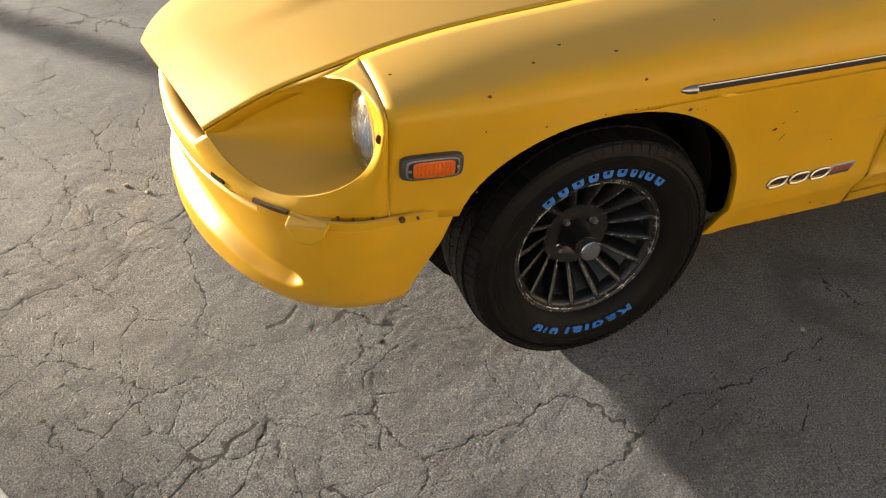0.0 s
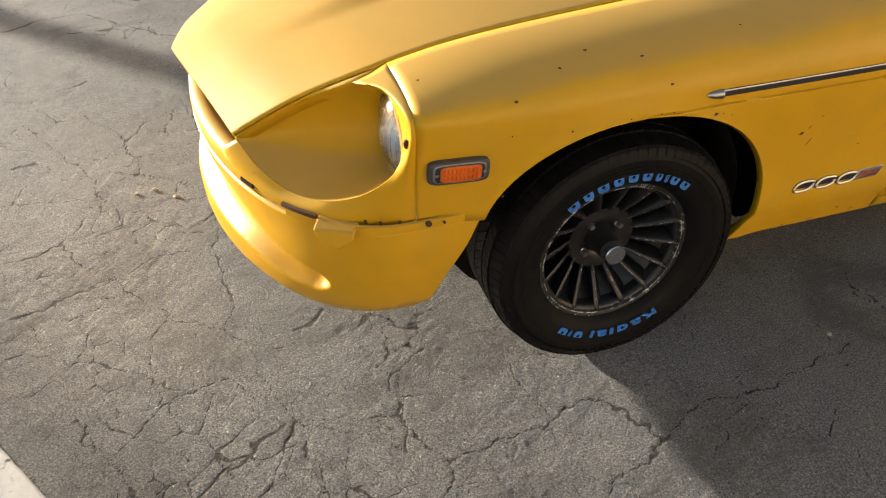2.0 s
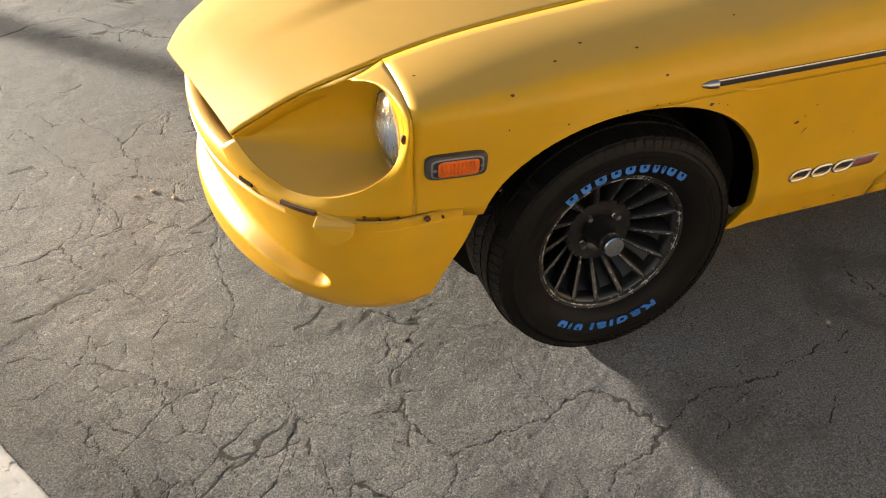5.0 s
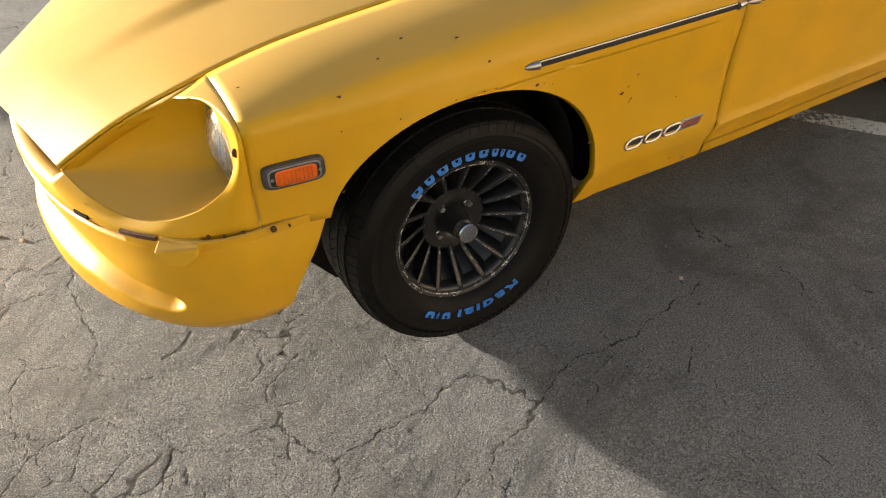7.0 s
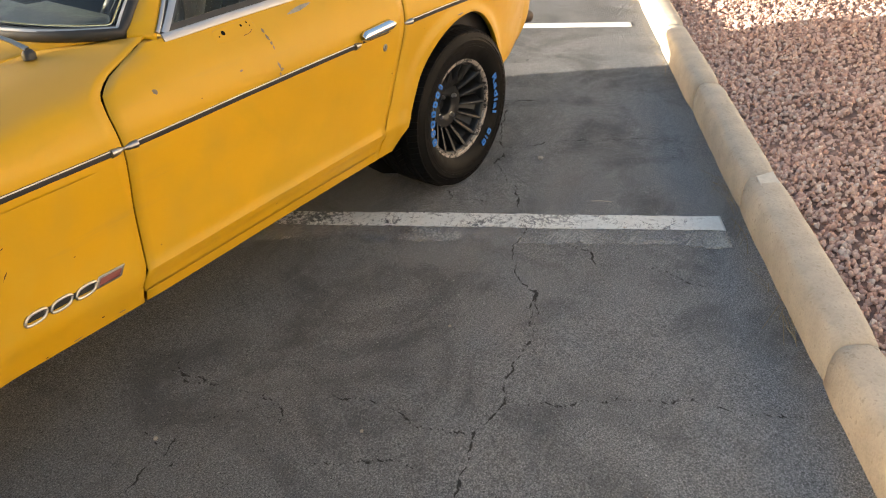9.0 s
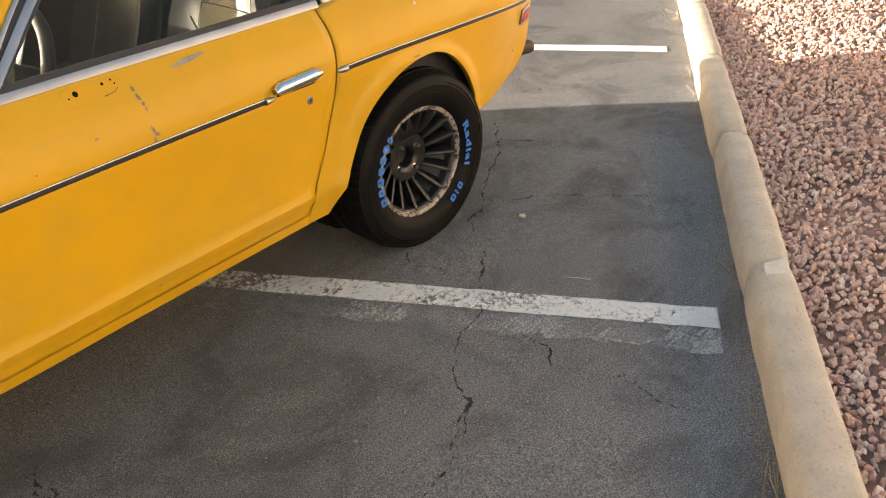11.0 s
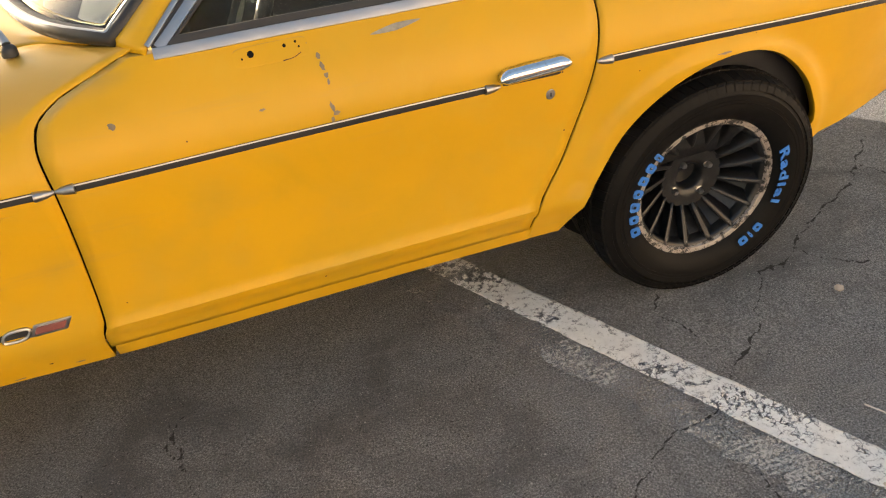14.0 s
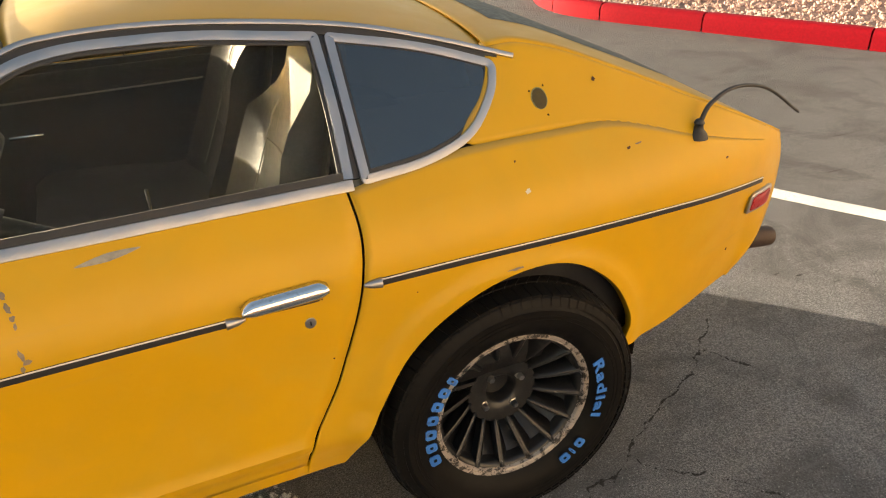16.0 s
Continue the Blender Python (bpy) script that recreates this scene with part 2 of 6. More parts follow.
    speck = mixc(nt, 1.0, ramp(nt, vg.outputs["Distance"], (0.045, (1, 1, 1)), (0.075, (0, 0, 0))), ramp(nt, mid, (0.50, (0, 0, 0)), (0.58, (1, 1, 1))), "MULTIPLY")
    c = mixc(nt, speck, c, (0.50, 0.49, 0.47))
    # the lane beyond the bays is newer and darker, the ground ahead of the car older and greyer
    sp = nt.nodes.new("ShaderNodeSeparateXYZ")
    nt.links.new(v, sp.inputs[0])
    along = maths(nt, "ADD", maths(nt, "ADD", sp.outputs["X"], maths(nt, "MULTIPLY", sp.outputs["Y"], 0.25)), maths(nt, "MULTIPLY", nb.outputs["Fac"], 1.2))
    # the front value is raised further, putting more sunlit brightness into the colour
    age_lift = ramp(nt, maths(nt, "MULTIPLY", maths(nt, "ADD", along, 2.0), 0.1), (0.14, (1.18,) * 3), (0.30, (0.84,) * 3), (0.58, (0.74,) * 3), (0.72, (0.43,) * 3))
    c = mixc(nt, 1.0, c, age_lift, "MULTIPLY")
    c = mixc(nt, 1.0, c, (1.44, 1.49, 1.57), "MULTIPLY")
    # colour lightened towards the kerb to raise the brightness of the shaded ground
    off = nt.nodes.new("ShaderNodeVectorMath")
    off.operation = "DOT_PRODUCT"
    off.inputs[1].default_value = (-0.515, 0.857, 0.0)
    nt.links.new(v, off.inputs[0])
    kerb_lift = maths(nt, "ADD", maths(nt, "ADD", off.outputs["Value"], 2.28), maths(nt, "MULTIPLY", nb.outputs["Fac"], 0.8))
    c = mixc(nt, 1.0, c, ramp(nt, maths(nt, "MULTIPLY", kerb_lift, 0.4), (0.20, (1.65, 1.66, 1.70)), (0.80, (1.0,) * 3)), "MULTIPLY")
    # crack network: cell borders, bent by noise, of uneven strength; older on the ground ahead of the car
    nz = node(nt, "ShaderNodeTexNoise", Scale=3.2, Detail=6, Roughness=0.6)
    nt.links.new(v, nz.inputs["Vector"])
    vm = nt.nodes.new("ShaderNodeVectorMath")
    vm.operation = "MULTIPLY_ADD"
    nt.links.new(nz.outputs["Color"], vm.inputs[0])
    vm.inputs[1].default_value = (0.34, 0.34, 0.0)
    nt.links.new(v, vm.inputs[2])
    sep = nt.nodes.new("ShaderNodeSeparateXYZ")
    nt.links.new(v, sep.inputs[0])
    front = maths(nt, "ADD", sep.outputs["X"], maths(nt, "MULTIPLY", sep.outputs["Y"], 0.15))
    aged = ramp(nt, maths(nt, "ADD", maths(nt, "MULTIPLY", front, -0.55), 0.42), (0.20, (0.05,) * 3), (0.62, (1, 1, 1)))
    lines = []
    for scale, width, keep in ((9.0, 0.0070, 0.38), (19.0, 0.010, 0.46)):
        e = nt.nodes.new("ShaderNodeTexVoronoi")
        e.feature, e.voronoi_dimensions = "DISTANCE_TO_EDGE", "2D"
        e.inputs["Scale"].default_value = scale
        nt.links.new(vm.outputs[0], e.inputs["Vector"])
        line = ramp(nt, e.outputs["Distance"], (0.0, (1, 1, 1)), (width * 1.9, (0, 0, 0)))
        line = mixc(nt, 1.0, line, ramp(nt, noise_tex(nt, v, 2.4 * scale / 3, 3), (keep, (0, 0, 0)), (keep + 0.14, (1, 1, 1))), "MULTIPLY")
        line = mixc(nt, 1.0, line, aged, "MULTIPLY")
        lines.append(line)
    hair = maths(nt, "MAXIMUM", maths(nt, "MULTIPLY", lines[0], 0.75), maths(nt, "MULTIPLY", lines[1], 0.45))
    carved = nt.nodes.new("ShaderNodeAttribute")
    carved.attribute_name = "crack"
    crumble = noise_tex(nt, v, 70, 4, 0.7)
    near = maths(nt, "ADD", carved.outputs["Fac"], maths(nt, "MULTIPLY", maths(nt, "SUBTRACT", crumble, 0.5), 1.5))
    open_crack = ramp(nt, maths(nt, "MULTIPLY", near, 0.25), (0.20, (1, 1, 1)), (0.38, (0, 0, 0)))
    crack = maths(nt, "MAXIMUM", hair, maths(nt, "MULTIPLY", open_crack, 0.88))
    c = mixc(nt, crack, c, (0.016, 0.014, 0.013))
    nt.links.new(c, b.inputs["Base Color"])
    b.inputs["Roughness"].default_value = 0.88
    h = maths(nt, "ADD", maths(nt, "MULTIPLY", grit, 1.2), maths(nt, "MULTIPLY", mid, 0.8))
    h = maths(nt, "ADD", h, maths(nt, "MULTIPLY", noise_tex(nt, v, 26, 5, 0.6), 0.9))
    va = nt.nodes.new("ShaderNodeTexVoronoi")
    va.inputs["Scale"].default_value = 165
    nt.links.new(v, va.inputs["Vector"])
    h = maths(nt, "SUBTRACT", h, maths(nt, "MULTIPLY", va.outputs["Distance"], 0.36))
    h = maths(nt, "SUBTRACT", h, maths(nt, "MULTIPLY", crack, 0.3))
    bump(nt, h, 1.0, 0.016, b)
    return m


def make_worn(name, base, under, rough, metal, scale, at, under_rough=0.4, under_metal=0.0, bumps=0.002, gloss=0.5):
    """One coat worn through to another."""
    m, nt, b = material(name)
    v = coords(nt)
    n1, n2 = noise_tex(nt, v, scale, 6, 0.7), noise_tex(nt, v, scale * 6, 4, 0.6)
    f = ramp(nt, maths(nt, "ADD", maths(nt, "MULTIPLY", n1, 0.75), maths(nt, "MULTIPLY", n2, 0.25)), (at - 0.015, (0, 0, 0)), (at + 0.015, (1, 1, 1)))
    tint = ramp(nt, n2, (0.3, tuple(c * 0.85 for c in base)), (0.7, tuple(min(1, c * 1.12) for c in base)))
    nt.links.new(mixc(nt, f, tint, under), b.inputs["Base Color"])
    b.inputs["Specular IOR Level"].default_value = gloss
    nt.links.new(ramp(nt, f, (0, (rough,) * 3), (1, (under_rough,) * 3)), b.inputs["Roughness"])
    nt.links.new(ramp(nt, f, (0, (metal,) * 3), (1, (under_metal,) * 3)), b.inputs["Metallic"])
    bump(nt, f, 0.5, bumps, b)
    return m


def make_dusty_glass(name, tint, dust, film=(0.42, 0.34, 0.20), ior=1.45):
    """Glass with a film of dust on it."""
    m, nt, b = material(name)
    b.inputs["Base Color"].default_value = (*tint, 1)
    b.inputs["Roughness"].default_value = 0.015
    b.inputs["Transmission Weight"].default_value = 1.0
    d = nt.nodes.new("ShaderNodeBsdfDiffuse")
    d.inputs["Color"].default_value = (*film, 1)
    b.inputs["IOR"].default_value = ior
    mix = nt.nodes.new("ShaderNodeMixShader")
    f = ramp(nt, noise_tex(nt, coords(nt), 7, 5, 0.6), (0.3, (dust * 0.6,) * 3), (0.7, (dust * 1.4,) * 3))
    nt.links.new(f, mix.inputs["Fac"])
    nt.links.new(b.outputs[0], mix.inputs[1])
    nt.links.new(d.outputs[0], mix.inputs[2])
    nt.links.new(mix.outputs[0], nt.nodes["Material Output"].inputs["Surface"])
    return m


def make_glass(name, tint, rough=0.02):
    m, nt, b = material(name)
    b.inputs["Base Color"].default_value = (*tint, 1)
    b.inputs["Roughness"].default_value = rough
    b.inputs["IOR"].default_value = 1.45
    b.inputs["Transmission Weight"].default_value = 1.0
    return m


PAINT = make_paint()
ASPHALT = make_asphalt()
RUBBER = plain("tyre_rubber", (0.0060, 0.0055, 0.0050), 0.55, vary=0.3, scale=40, bumps=0.001, dirt=(0.0095, 0.0088, 0.008), gloss=0.14)
WHEEL_BLACK = plain("wheel_black", (0.011, 0.011, 0.0115), 0.36, vary=0.3, scale=60, bumps=0.0008, dirt=(0.026, 0.024, 0.022), gloss=0.5)
LIP = make_worn("chipped_black_lip", (0.013, 0.013, 0.013), (0.50, 0.48, 0.46), 0.45, 0.0, 60, 0.575, 0.45, 0.4)
LIP_BARE = make_worn("bare_silver_lip", (0.38, 0.335, 0.30), (0.02, 0.018, 0.017), 0.5, 0.3, 60, 0.515, 0.5, 0.0)
EDGE_WORN = make_worn("worn_lip_edge", (0.02, 0.02, 0.02), (0.58, 0.57, 0.55), 0.45, 0.0, 60, 0.50, 0.4, 0.5)
FIN_EDGE_BARE = make_worn("bare_fin_edge", (0.030, 0.028, 0.027), (0.40, 0.37, 0.34), 0.45, 0.0, 45, 0.60, 0.45, 0.3)
FIN_EDGE = make_worn("worn_fin_edge", (0.016, 0.016, 0.017), (0.50, 0.49, 0.48), 0.4, 0.0, 110, 0.55, 0.45, 0.3)
CHROME = plain("pitted_chrome", (0.80, 0.80, 0.80), 0.10, 1.0, vary=0.06, scale=120, dirt=(0.6, 0.58, 0.55))
BRIGHT_STEEL = plain("bright_axle_steel", (0.85, 0.85, 0.84), 0.20, 1.0, vary=0.08, scale=80)
STEEL = plain("bare_steel", (0.40, 0.39, 0.38), 0.36, 1.0, vary=0.2, scale=80)
TRIM_METAL = plain("dull_bright_trim", (0.42, 0.41, 0.41), 0.36, 1.0, vary=0.10, scale=14)
BLACK_TRIM = plain("black_trim_rubber", (0.018, 0.018, 0.019), 0.5, vary=0.2, scale=60)
BLUE = plain("blue_lettering", (0.030, 0.17, 0.56), 0.6, vary=0.25, scale=50, dirt=(0.03, 0.07, 0.16))
DARK = plain("underbody_black", (0.012, 0.011, 0.010), 0.9, vary=0.4, scale=12, bumps=0.003, gloss=0.08)
RUST = plain("rust", (0.075, 0.034, 0.018), 0.9, vary=0.5, scale=120, bumps=0.001)
PRIMER = plain("grey_primer", (0.21, 0.165, 0.12), 0.7, vary=0.3, scale=90)
AMBER = plain("amber_lens", (0.62, 0.115, 0.006), 0.22, vary=0.15, scale=90, coat=0.15)
RED_LENS = plain("red_lens", (0.34, 0.012, 0.014), 0.3, vary=0.15, scale=90, gloss=0.25)
VINYL = plain("black_vinyl", (0.015, 0.0155, 0.017), 0.42, vary=0.2, scale=120, bumps=0.0015, gloss=0.35)
CREAM = plain("pale_cream", (0.62, 0.58, 0.46), 0.5, vary=0.12, scale=60, bumps=0.001)
GLASS = make_glass("car_glass", (0.86, 0.90, 0.88))
DOOR_GLASS = make_dusty_glass("dusty_door_glass", (0.84, 0.84, 0.76), 0.013, (0.42, 0.33, 0.17), 1.22)
QUARTER_GLASS = make_dusty_glass("dark_quarter_glass", (0.20, 0.22, 0.23), 0.010, (0.42, 0.34, 0.20), 2.0)
LAMP_GLASS = make_glass("lamp_glass", (0.97, 0.98, 1.0), 0.14)
MIRROR = plain("lamp_reflector", (0.85, 0.86, 0.88), 0.30, 1.0, vary=0.03)

# ---------------------------------------------------------------- ground
YC = 0.755                                     # the car's middle line


def lattice(x, y, seed):
    """Smooth value noise from -1 to 1 over arrays."""
    xi, yi = np.floor(x), np.floor(y)
    u, v = x - xi, y - yi
    u, v = u * u * (3 - 2 * u), v * v * (3 - 2 * v)
    dot = lambda a, b: np.modf(np.abs(np.sin((xi + a) * 127.1 + (yi + b) * 311.7 + seed * 74.7)) * 43758.5453)[0]
    return 2 * ((dot(0, 0) * (1 - u) + dot(1, 0) * u) * (1 - v) + (dot(0, 1) * (1 - u) + dot(1, 1) * u) * v) - 1


def rough_noise(x, y, size, octaves, seed):
    out, amp = 0.0, 1.0
    for k in range(octaves):
        out = out + amp * lattice(x / size + 17.3 * k, y / size - 9.1 * k, seed + k)
        size, amp = size * 0.5, amp * 0.55
    return out


def plates(x, y, size, seed):
    """Broken slabs: how far the nearest joint is, and how high each tilted slab stands."""
    x, y = x / size, y / size
    xi, yi = np.floor(x), np.floor(y)
    best = np.full(x.shape, 9.0)
    second = np.full(x.shape, 9.0)
    tilt = np.zeros(x.shape)
    rand = lambda i, j, k: np.modf(np.abs(np.sin(i * 269.5 + j * 183.3 + k * 51.7 + seed * 13.1)) * 43758.5453)[0]
    for a in (-1, 0, 1):
        for b in (-1, 0, 1):
            i, j = xi + a, yi + b
            dx, dy = x - i - rand(i, j, 1), y - j - rand(i, j, 2)
            d = np.sqrt(dx * dx + dy * dy)
            t = (rand(i, j, 3) - 0.5) * dx + (rand(i, j, 4) - 0.5) * dy + 0.15 * (rand(i, j, 5) - 0.5)
            near = d < best
            second = np.where(near, best, np.minimum(second, d))
            tilt = np.where(near, t, tilt)
            best = np.where(near, d, best)
    return (second - best) * 0.5 * size, tilt * size


def steps(*runs):
    """Grid lines: (from, to, step) runs, then growing steps out to 400 m."""
    out = [runs[0][0]]
    for a, b, d in runs:
        n = round((b - a) / d)
        out += [a + (b - a) * (k + 1) / n for k in range(n)]
    d = 0.02
    while out[-1] < 400:
        d *= 1.35
        out = [out[0] - d] + out + [out[-1] + d]
    return np.array(out)


XS = steps((-2.6, -1.75, 0.012), (-1.75, 0.45, 0.0052), (0.45, 3.6, 0.0085))
YS = steps((-2.0, -0.75, 0.0085), (-0.75, 1.0, 0.0052), (1.0, 3.4, 0.013))
GX, GY = np.meshgrid(XS, YS)
WX = GX + 0.050 * rough_noise(GX, GY, 0.30, 2, 3) + 0.008 * rough_noise(GX, GY, 0.045, 3, 5)
WY = GY + 0.050 * rough_noise(GX, GY, 0.30, 2, 4) + 0.008 * rough_noise(GX, GY, 0.045, 3, 6)
JX = GX + 0.014 * rough_noise(GX, GY, 0.060, 4, 15)
JY = GY + 0.014 * rough_noise(GX, GY, 0.060, 4, 16)
# the ground ahead of the car is older and more broken than that beside it
OLD = np.clip(0.62 - 0.75 * (GX + 0.15 * GY), 0.0, 1.0)
joint_a, slab_a = plates(WX, WY, 0.30, 2)
joint_b, slab_b = plates(WX, WY, 0.115, 7)
patchy = np.clip(1.4 * rough_noise(GX, GY, 0.40, 3, 21) + 0.55, 0.02, 1.0)
patchy_b = np.clip(1.6 * rough_noise(GX, GY, 0.25, 3, 22) + 0.15, 0.02, 1.0)
# how many half-widths the nearest crack is away, and how deep it is
SPLIT = np.minimum(joint_a / (0.0022 * patchy * OLD + 1e-5), joint_b / (0.0016 * patchy_b * OLD + 1e-5))
SPLIT = np.minimum(SPLIT, 4.0)
LIPS = np.zeros(GX.shape)


def groove(width, depth, *way):
    """An open crack through the asphalt along a jagged way of (x, y) turns."""
    for (xa, ya), (xb, yb) in zip(way, way[1:]):
        i0, i1 = np.searchsorted(XS, (min(xa, xb) - 0.07, max(xa, xb) + 0.07))
        j0, j1 = np.searchsorted(YS, (min(ya, yb) - 0.07, max(ya, yb) + 0.07))
        x, y = JX[j0:j1, i0:i1] - xa, JY[j0:j1, i0:i1] - ya
        dx, dy = xb - xa, yb - ya
        k = np.clip((x * dx + y * dy) / (dx * dx + dy * dy + 1e-9), 0, 1)
        d = np.hypot(x - k * dx, y - k * dy)
        w = 0.5 * width * depth * (0.38 + 0.34 * np.abs(lattice(GX[j0:j1, i0:i1] * 16, GY[j0:j1, i0:i1] * 16, 31)))
        SPLIT[j0:j1, i0:i1] = np.minimum(SPLIT[j0:j1, i0:i1], d / w)
        LIPS[j0:j1, i0:i1] = np.maximum(LIPS[j0:j1, i0:i1], depth * np.exp(-(d / 0.030) ** 2))


# ahead of the car
groove(0.0115, 0.89, (-1.62, 1.87), (-1.52, 1.65), (-1.37, 1.4), (-1.29, 1.17), (-1.24, 1.04))
groove(0.0115, 0.68, (-1.37, 1.4), (-1.26, 1.36), (-1.17, 1.31), (-1.08, 1.21), (-1.03, 1.1))
groove(0.0115, 0.78, (-1.59, 0.89), (-1.49, 0.9), (-1.42, 0.95), (-1.38, 1.04), (-1.29, 1.17))
groove(0.0115, 0.68, (-1.42, 0.95), (-1.38, 0.84), (-1.25, 0.71), (-1.21, 0.61), (-1.1, 0.47))
groove(0.0184, 0.98, (-1.53, 0.6), (-1.44, 0.62), (-1.31, 0.67))
groove(0.0115, 0.68, (-1.31, 0.67), (-1.25, 0.71), (-1.14, 0.77), (-1.03, 0.78))
groove(0.0115, 0.68, (-1.52, 0.26), (-1.44, 0.27), (-1.38, 0.33), (-1.32, 0.42), (-1.36, 0.56))
groove(0.0115, 0.68, (-1.54, 0.43), (-1.47, 0.43), (-1.38, 0.37), (-1.33, 0.34), (-1.2, 0.28))
groove(0.0115, 0.68, (-1.2, 0.28), (-1.11, 0.19), (-1.05, 0.15), (-0.98, 0.18), (-0.94, 0.14), (-0.89, 0.04), (-0.85, -0.03))
groove(0.0184, 0.89, (-0.85, -0.03), (-0.93, -0.08), (-0.99, -0.12), (-1.04, -0.16), (-1.08, -0.19))
groove(0.0115, 0.78, (-0.85, -0.03), (-0.78, -0.05), (-0.67, -0.07), (-0.58, -0.09))
groove(0.0115, 0.89, (-0.58, -0.09), (-0.57, 0), (-0.56, 0.05), (-0.5, 0.09), (-0.46, 0.11))
groove(0.0117, 0.89, (-0.58, -0.09), (-0.56, -0.17), (-0.51, -0.25), (-0.55, -0.38))
groove(0.0115, 0.89, (-0.51, -0.25), (-0.42, -0.24), (-0.3, -0.24), (-0.21, -0.21), (-0.16, -0.19), (-0.1, -0.19))
groove(0.0117, 0.89, (-0.1, -0.19), (-0.05, -0.25), (-0.01, -0.32), (-0.01, -0.36), (-0.05, -0.4), (-0.18, -0.43), (-0.22, -0.49))
groove(0.0115, 0.68, (-0.01, -0.36), (0.04, -0.32), (0.08, -0.3), (0.2, -0.29), (0.39, -0.28), (0.52, -0.25), (0.65, -0.23))
groove(0.0115, 0.68, (-0.81, -0.06), (-0.82, -0.14), (-0.78, -0.22), (-0.77, -0.3))
groove(0.0217, 0.98, (-0.77, 0.3), (-0.73, 0.32), (-0.68, 0.37))
groove(0.0115, 0.68, (-0.94, 0.66), (-0.93, 0.46), (-0.96, 0.36), (-0.9, 0.29), (-0.81, 0.24))
groove(0.0115, 0.68, (-0.94, 0.66), (-0.96, 0.76), (-0.93, 0.88), (-0.94, 0.99))
groove(0.0115, 0.68, (-1.15, 0.27), (-1.16, 0.39), (-1.1, 0.47), (-0.96, 0.37))
groove(0.0115, 0.68, (-0.54, 0.27), (-0.53, 0.17), (-0.6, 0.08), (-0.56, 0.05))
groove(0.0115, 0.68, (-0.25, -0), (-0.25, -0.11), (-0.21, -0.21))
groove(0.0115, 0.68, (-1.34, 0.14), (-1.31, 0.07), (-1.25, -0), (-1.2, 0.03), (-1.13, 0.14), (-1.05, 0.15))
groove(0.0115, 0.68, (-1.25, -0), (-1.23, -0.08), (-1.2, -0.15))
groove(0.0115, 0.68, (-1.24, 1.04), (-1.07, 0.95), (-0.98, 0.86))
groove(0.0115, 0.68, (0.85, 0.04), (0.81, -0.05), (0.85, -0.14))
groove(0.0251, 0.89, (-1.82, 3.02), (-1.67, 3.13), (-1.47, 3.19), (-1.27, 2.93), (-0.99, 2.66))
# beside the car
groove(0.0107, 1, (1.76, -0.68), (1.54, -0.78), (1.31, -0.84), (1.24, -0.88), (1.12, -0.88), (0.97, -0.93), (0.83, -0.99))
groove(0.0091, 1, (1.24, -0.88), (1.37, -1.04), (1.47, -1.2), (1.54, -1.31), (1.56, -1.43), (1.64, -1.55))
groove(0.0091, 1, (1.12, -0.88), (1.06, -0.76), (1.05, -0.6), (1, -0.45))
groove(0.0091, 1, (0.85, -0.43), (0.89, -0.38), (0.91, -0.3), (0.87, -0.19), (0.81, 0.01))
groove(0.0091, 1, (0.88, -0.34), (0.8, -0.26), (0.72, -0.23))
groove(0.0091, 1, (0.78, -0.58), (0.9, -0.72), (0.94, -0.83))
groove(0.0091, 1, (3.32, 0.49), (3.04, 0.23), (2.68, 0.04), (2.58, -0.03), (2.5, -0.03), (2.36, -0.23), (2.25, -0.3), (2.17, -0.4), (2.08, -0.46))
groove(0.0091, 1, (2.18, 0), (2.15, -0.09), (2.2, -0.23), (2.25, -0.3))
groove(0.0091, 1, (2.08, -0.46), (1.93, -0.48), (1.82, -0.57), (1.75, -0.68), (1.65, -0.76), (1.57, -0.79))
groove(0.0091, 1, (2.09, -0.47), (2.11, -0.56), (2.08, -0.71), (2.03, -0.78), (2.06, -0.9), (2.11, -0.97), (2.09, -1.1), (2.17, -1.24))
groove(0.0091, 1, (3.15, 0.32), (3.28, 0.1))
groove(0.0091, 1, (2.65, 0.02), (2.87, -0.2), (3.12, -0.51))
groove(0.02, 1, (4.61, 1.49), (4.79, 1.53), (5.05, 1.58), (5.45, 1.62))
groove(0.0091, 1, (3.64, 0.67), (3.82, 0.52), (3.97, 0.34))
RELIEF = 0.45 + 0.55 * OLD
RIDGES = 0.55 - np.abs(rough_noise(WX * 0.7 + WY * 0.5, WY - WX * 0.35, 0.040, 3, 43))
HEIGHTS = (0.0045 * rough_noise(GX, GY, 1.1, 2, 41) + 0.0009 * LIPS - 0.0010 * np.exp(-SPLIT ** 2 / 3)
           + RELIEF * (0.007 * slab_a + 0.003 * slab_b + 0.0012 * rough_noise(WX, WY, 0.12, 2, 42) + 0.0011 * RIDGES + 0.0005 * rough_noise(GX, GY, 0.018, 2, 44)))


def from_grid(values, x, y):
    """Reads a grid of values between its lines."""
    x, y = np.asarray(x, float), np.asarray(y, float)
    i, j = np.clip(np.searchsorted(XS, x) - 1, 0, len(XS) - 2), np.clip(np.searchsorted(YS, y) - 1, 0, len(YS) - 2)
    u, v = (x - XS[i]) / (XS[i + 1] - XS[i]), (y - YS[j]) / (YS[j + 1] - YS[j])
    return (values[j, i] * (1 - u) + values[j, i + 1] * u) * (1 - v) + (values[j + 1, i] * (1 - u) + values[j + 1, i + 1] * u) * v


def ground_height(x, y):
    return float(from_grid(HEIGHTS, x, y))


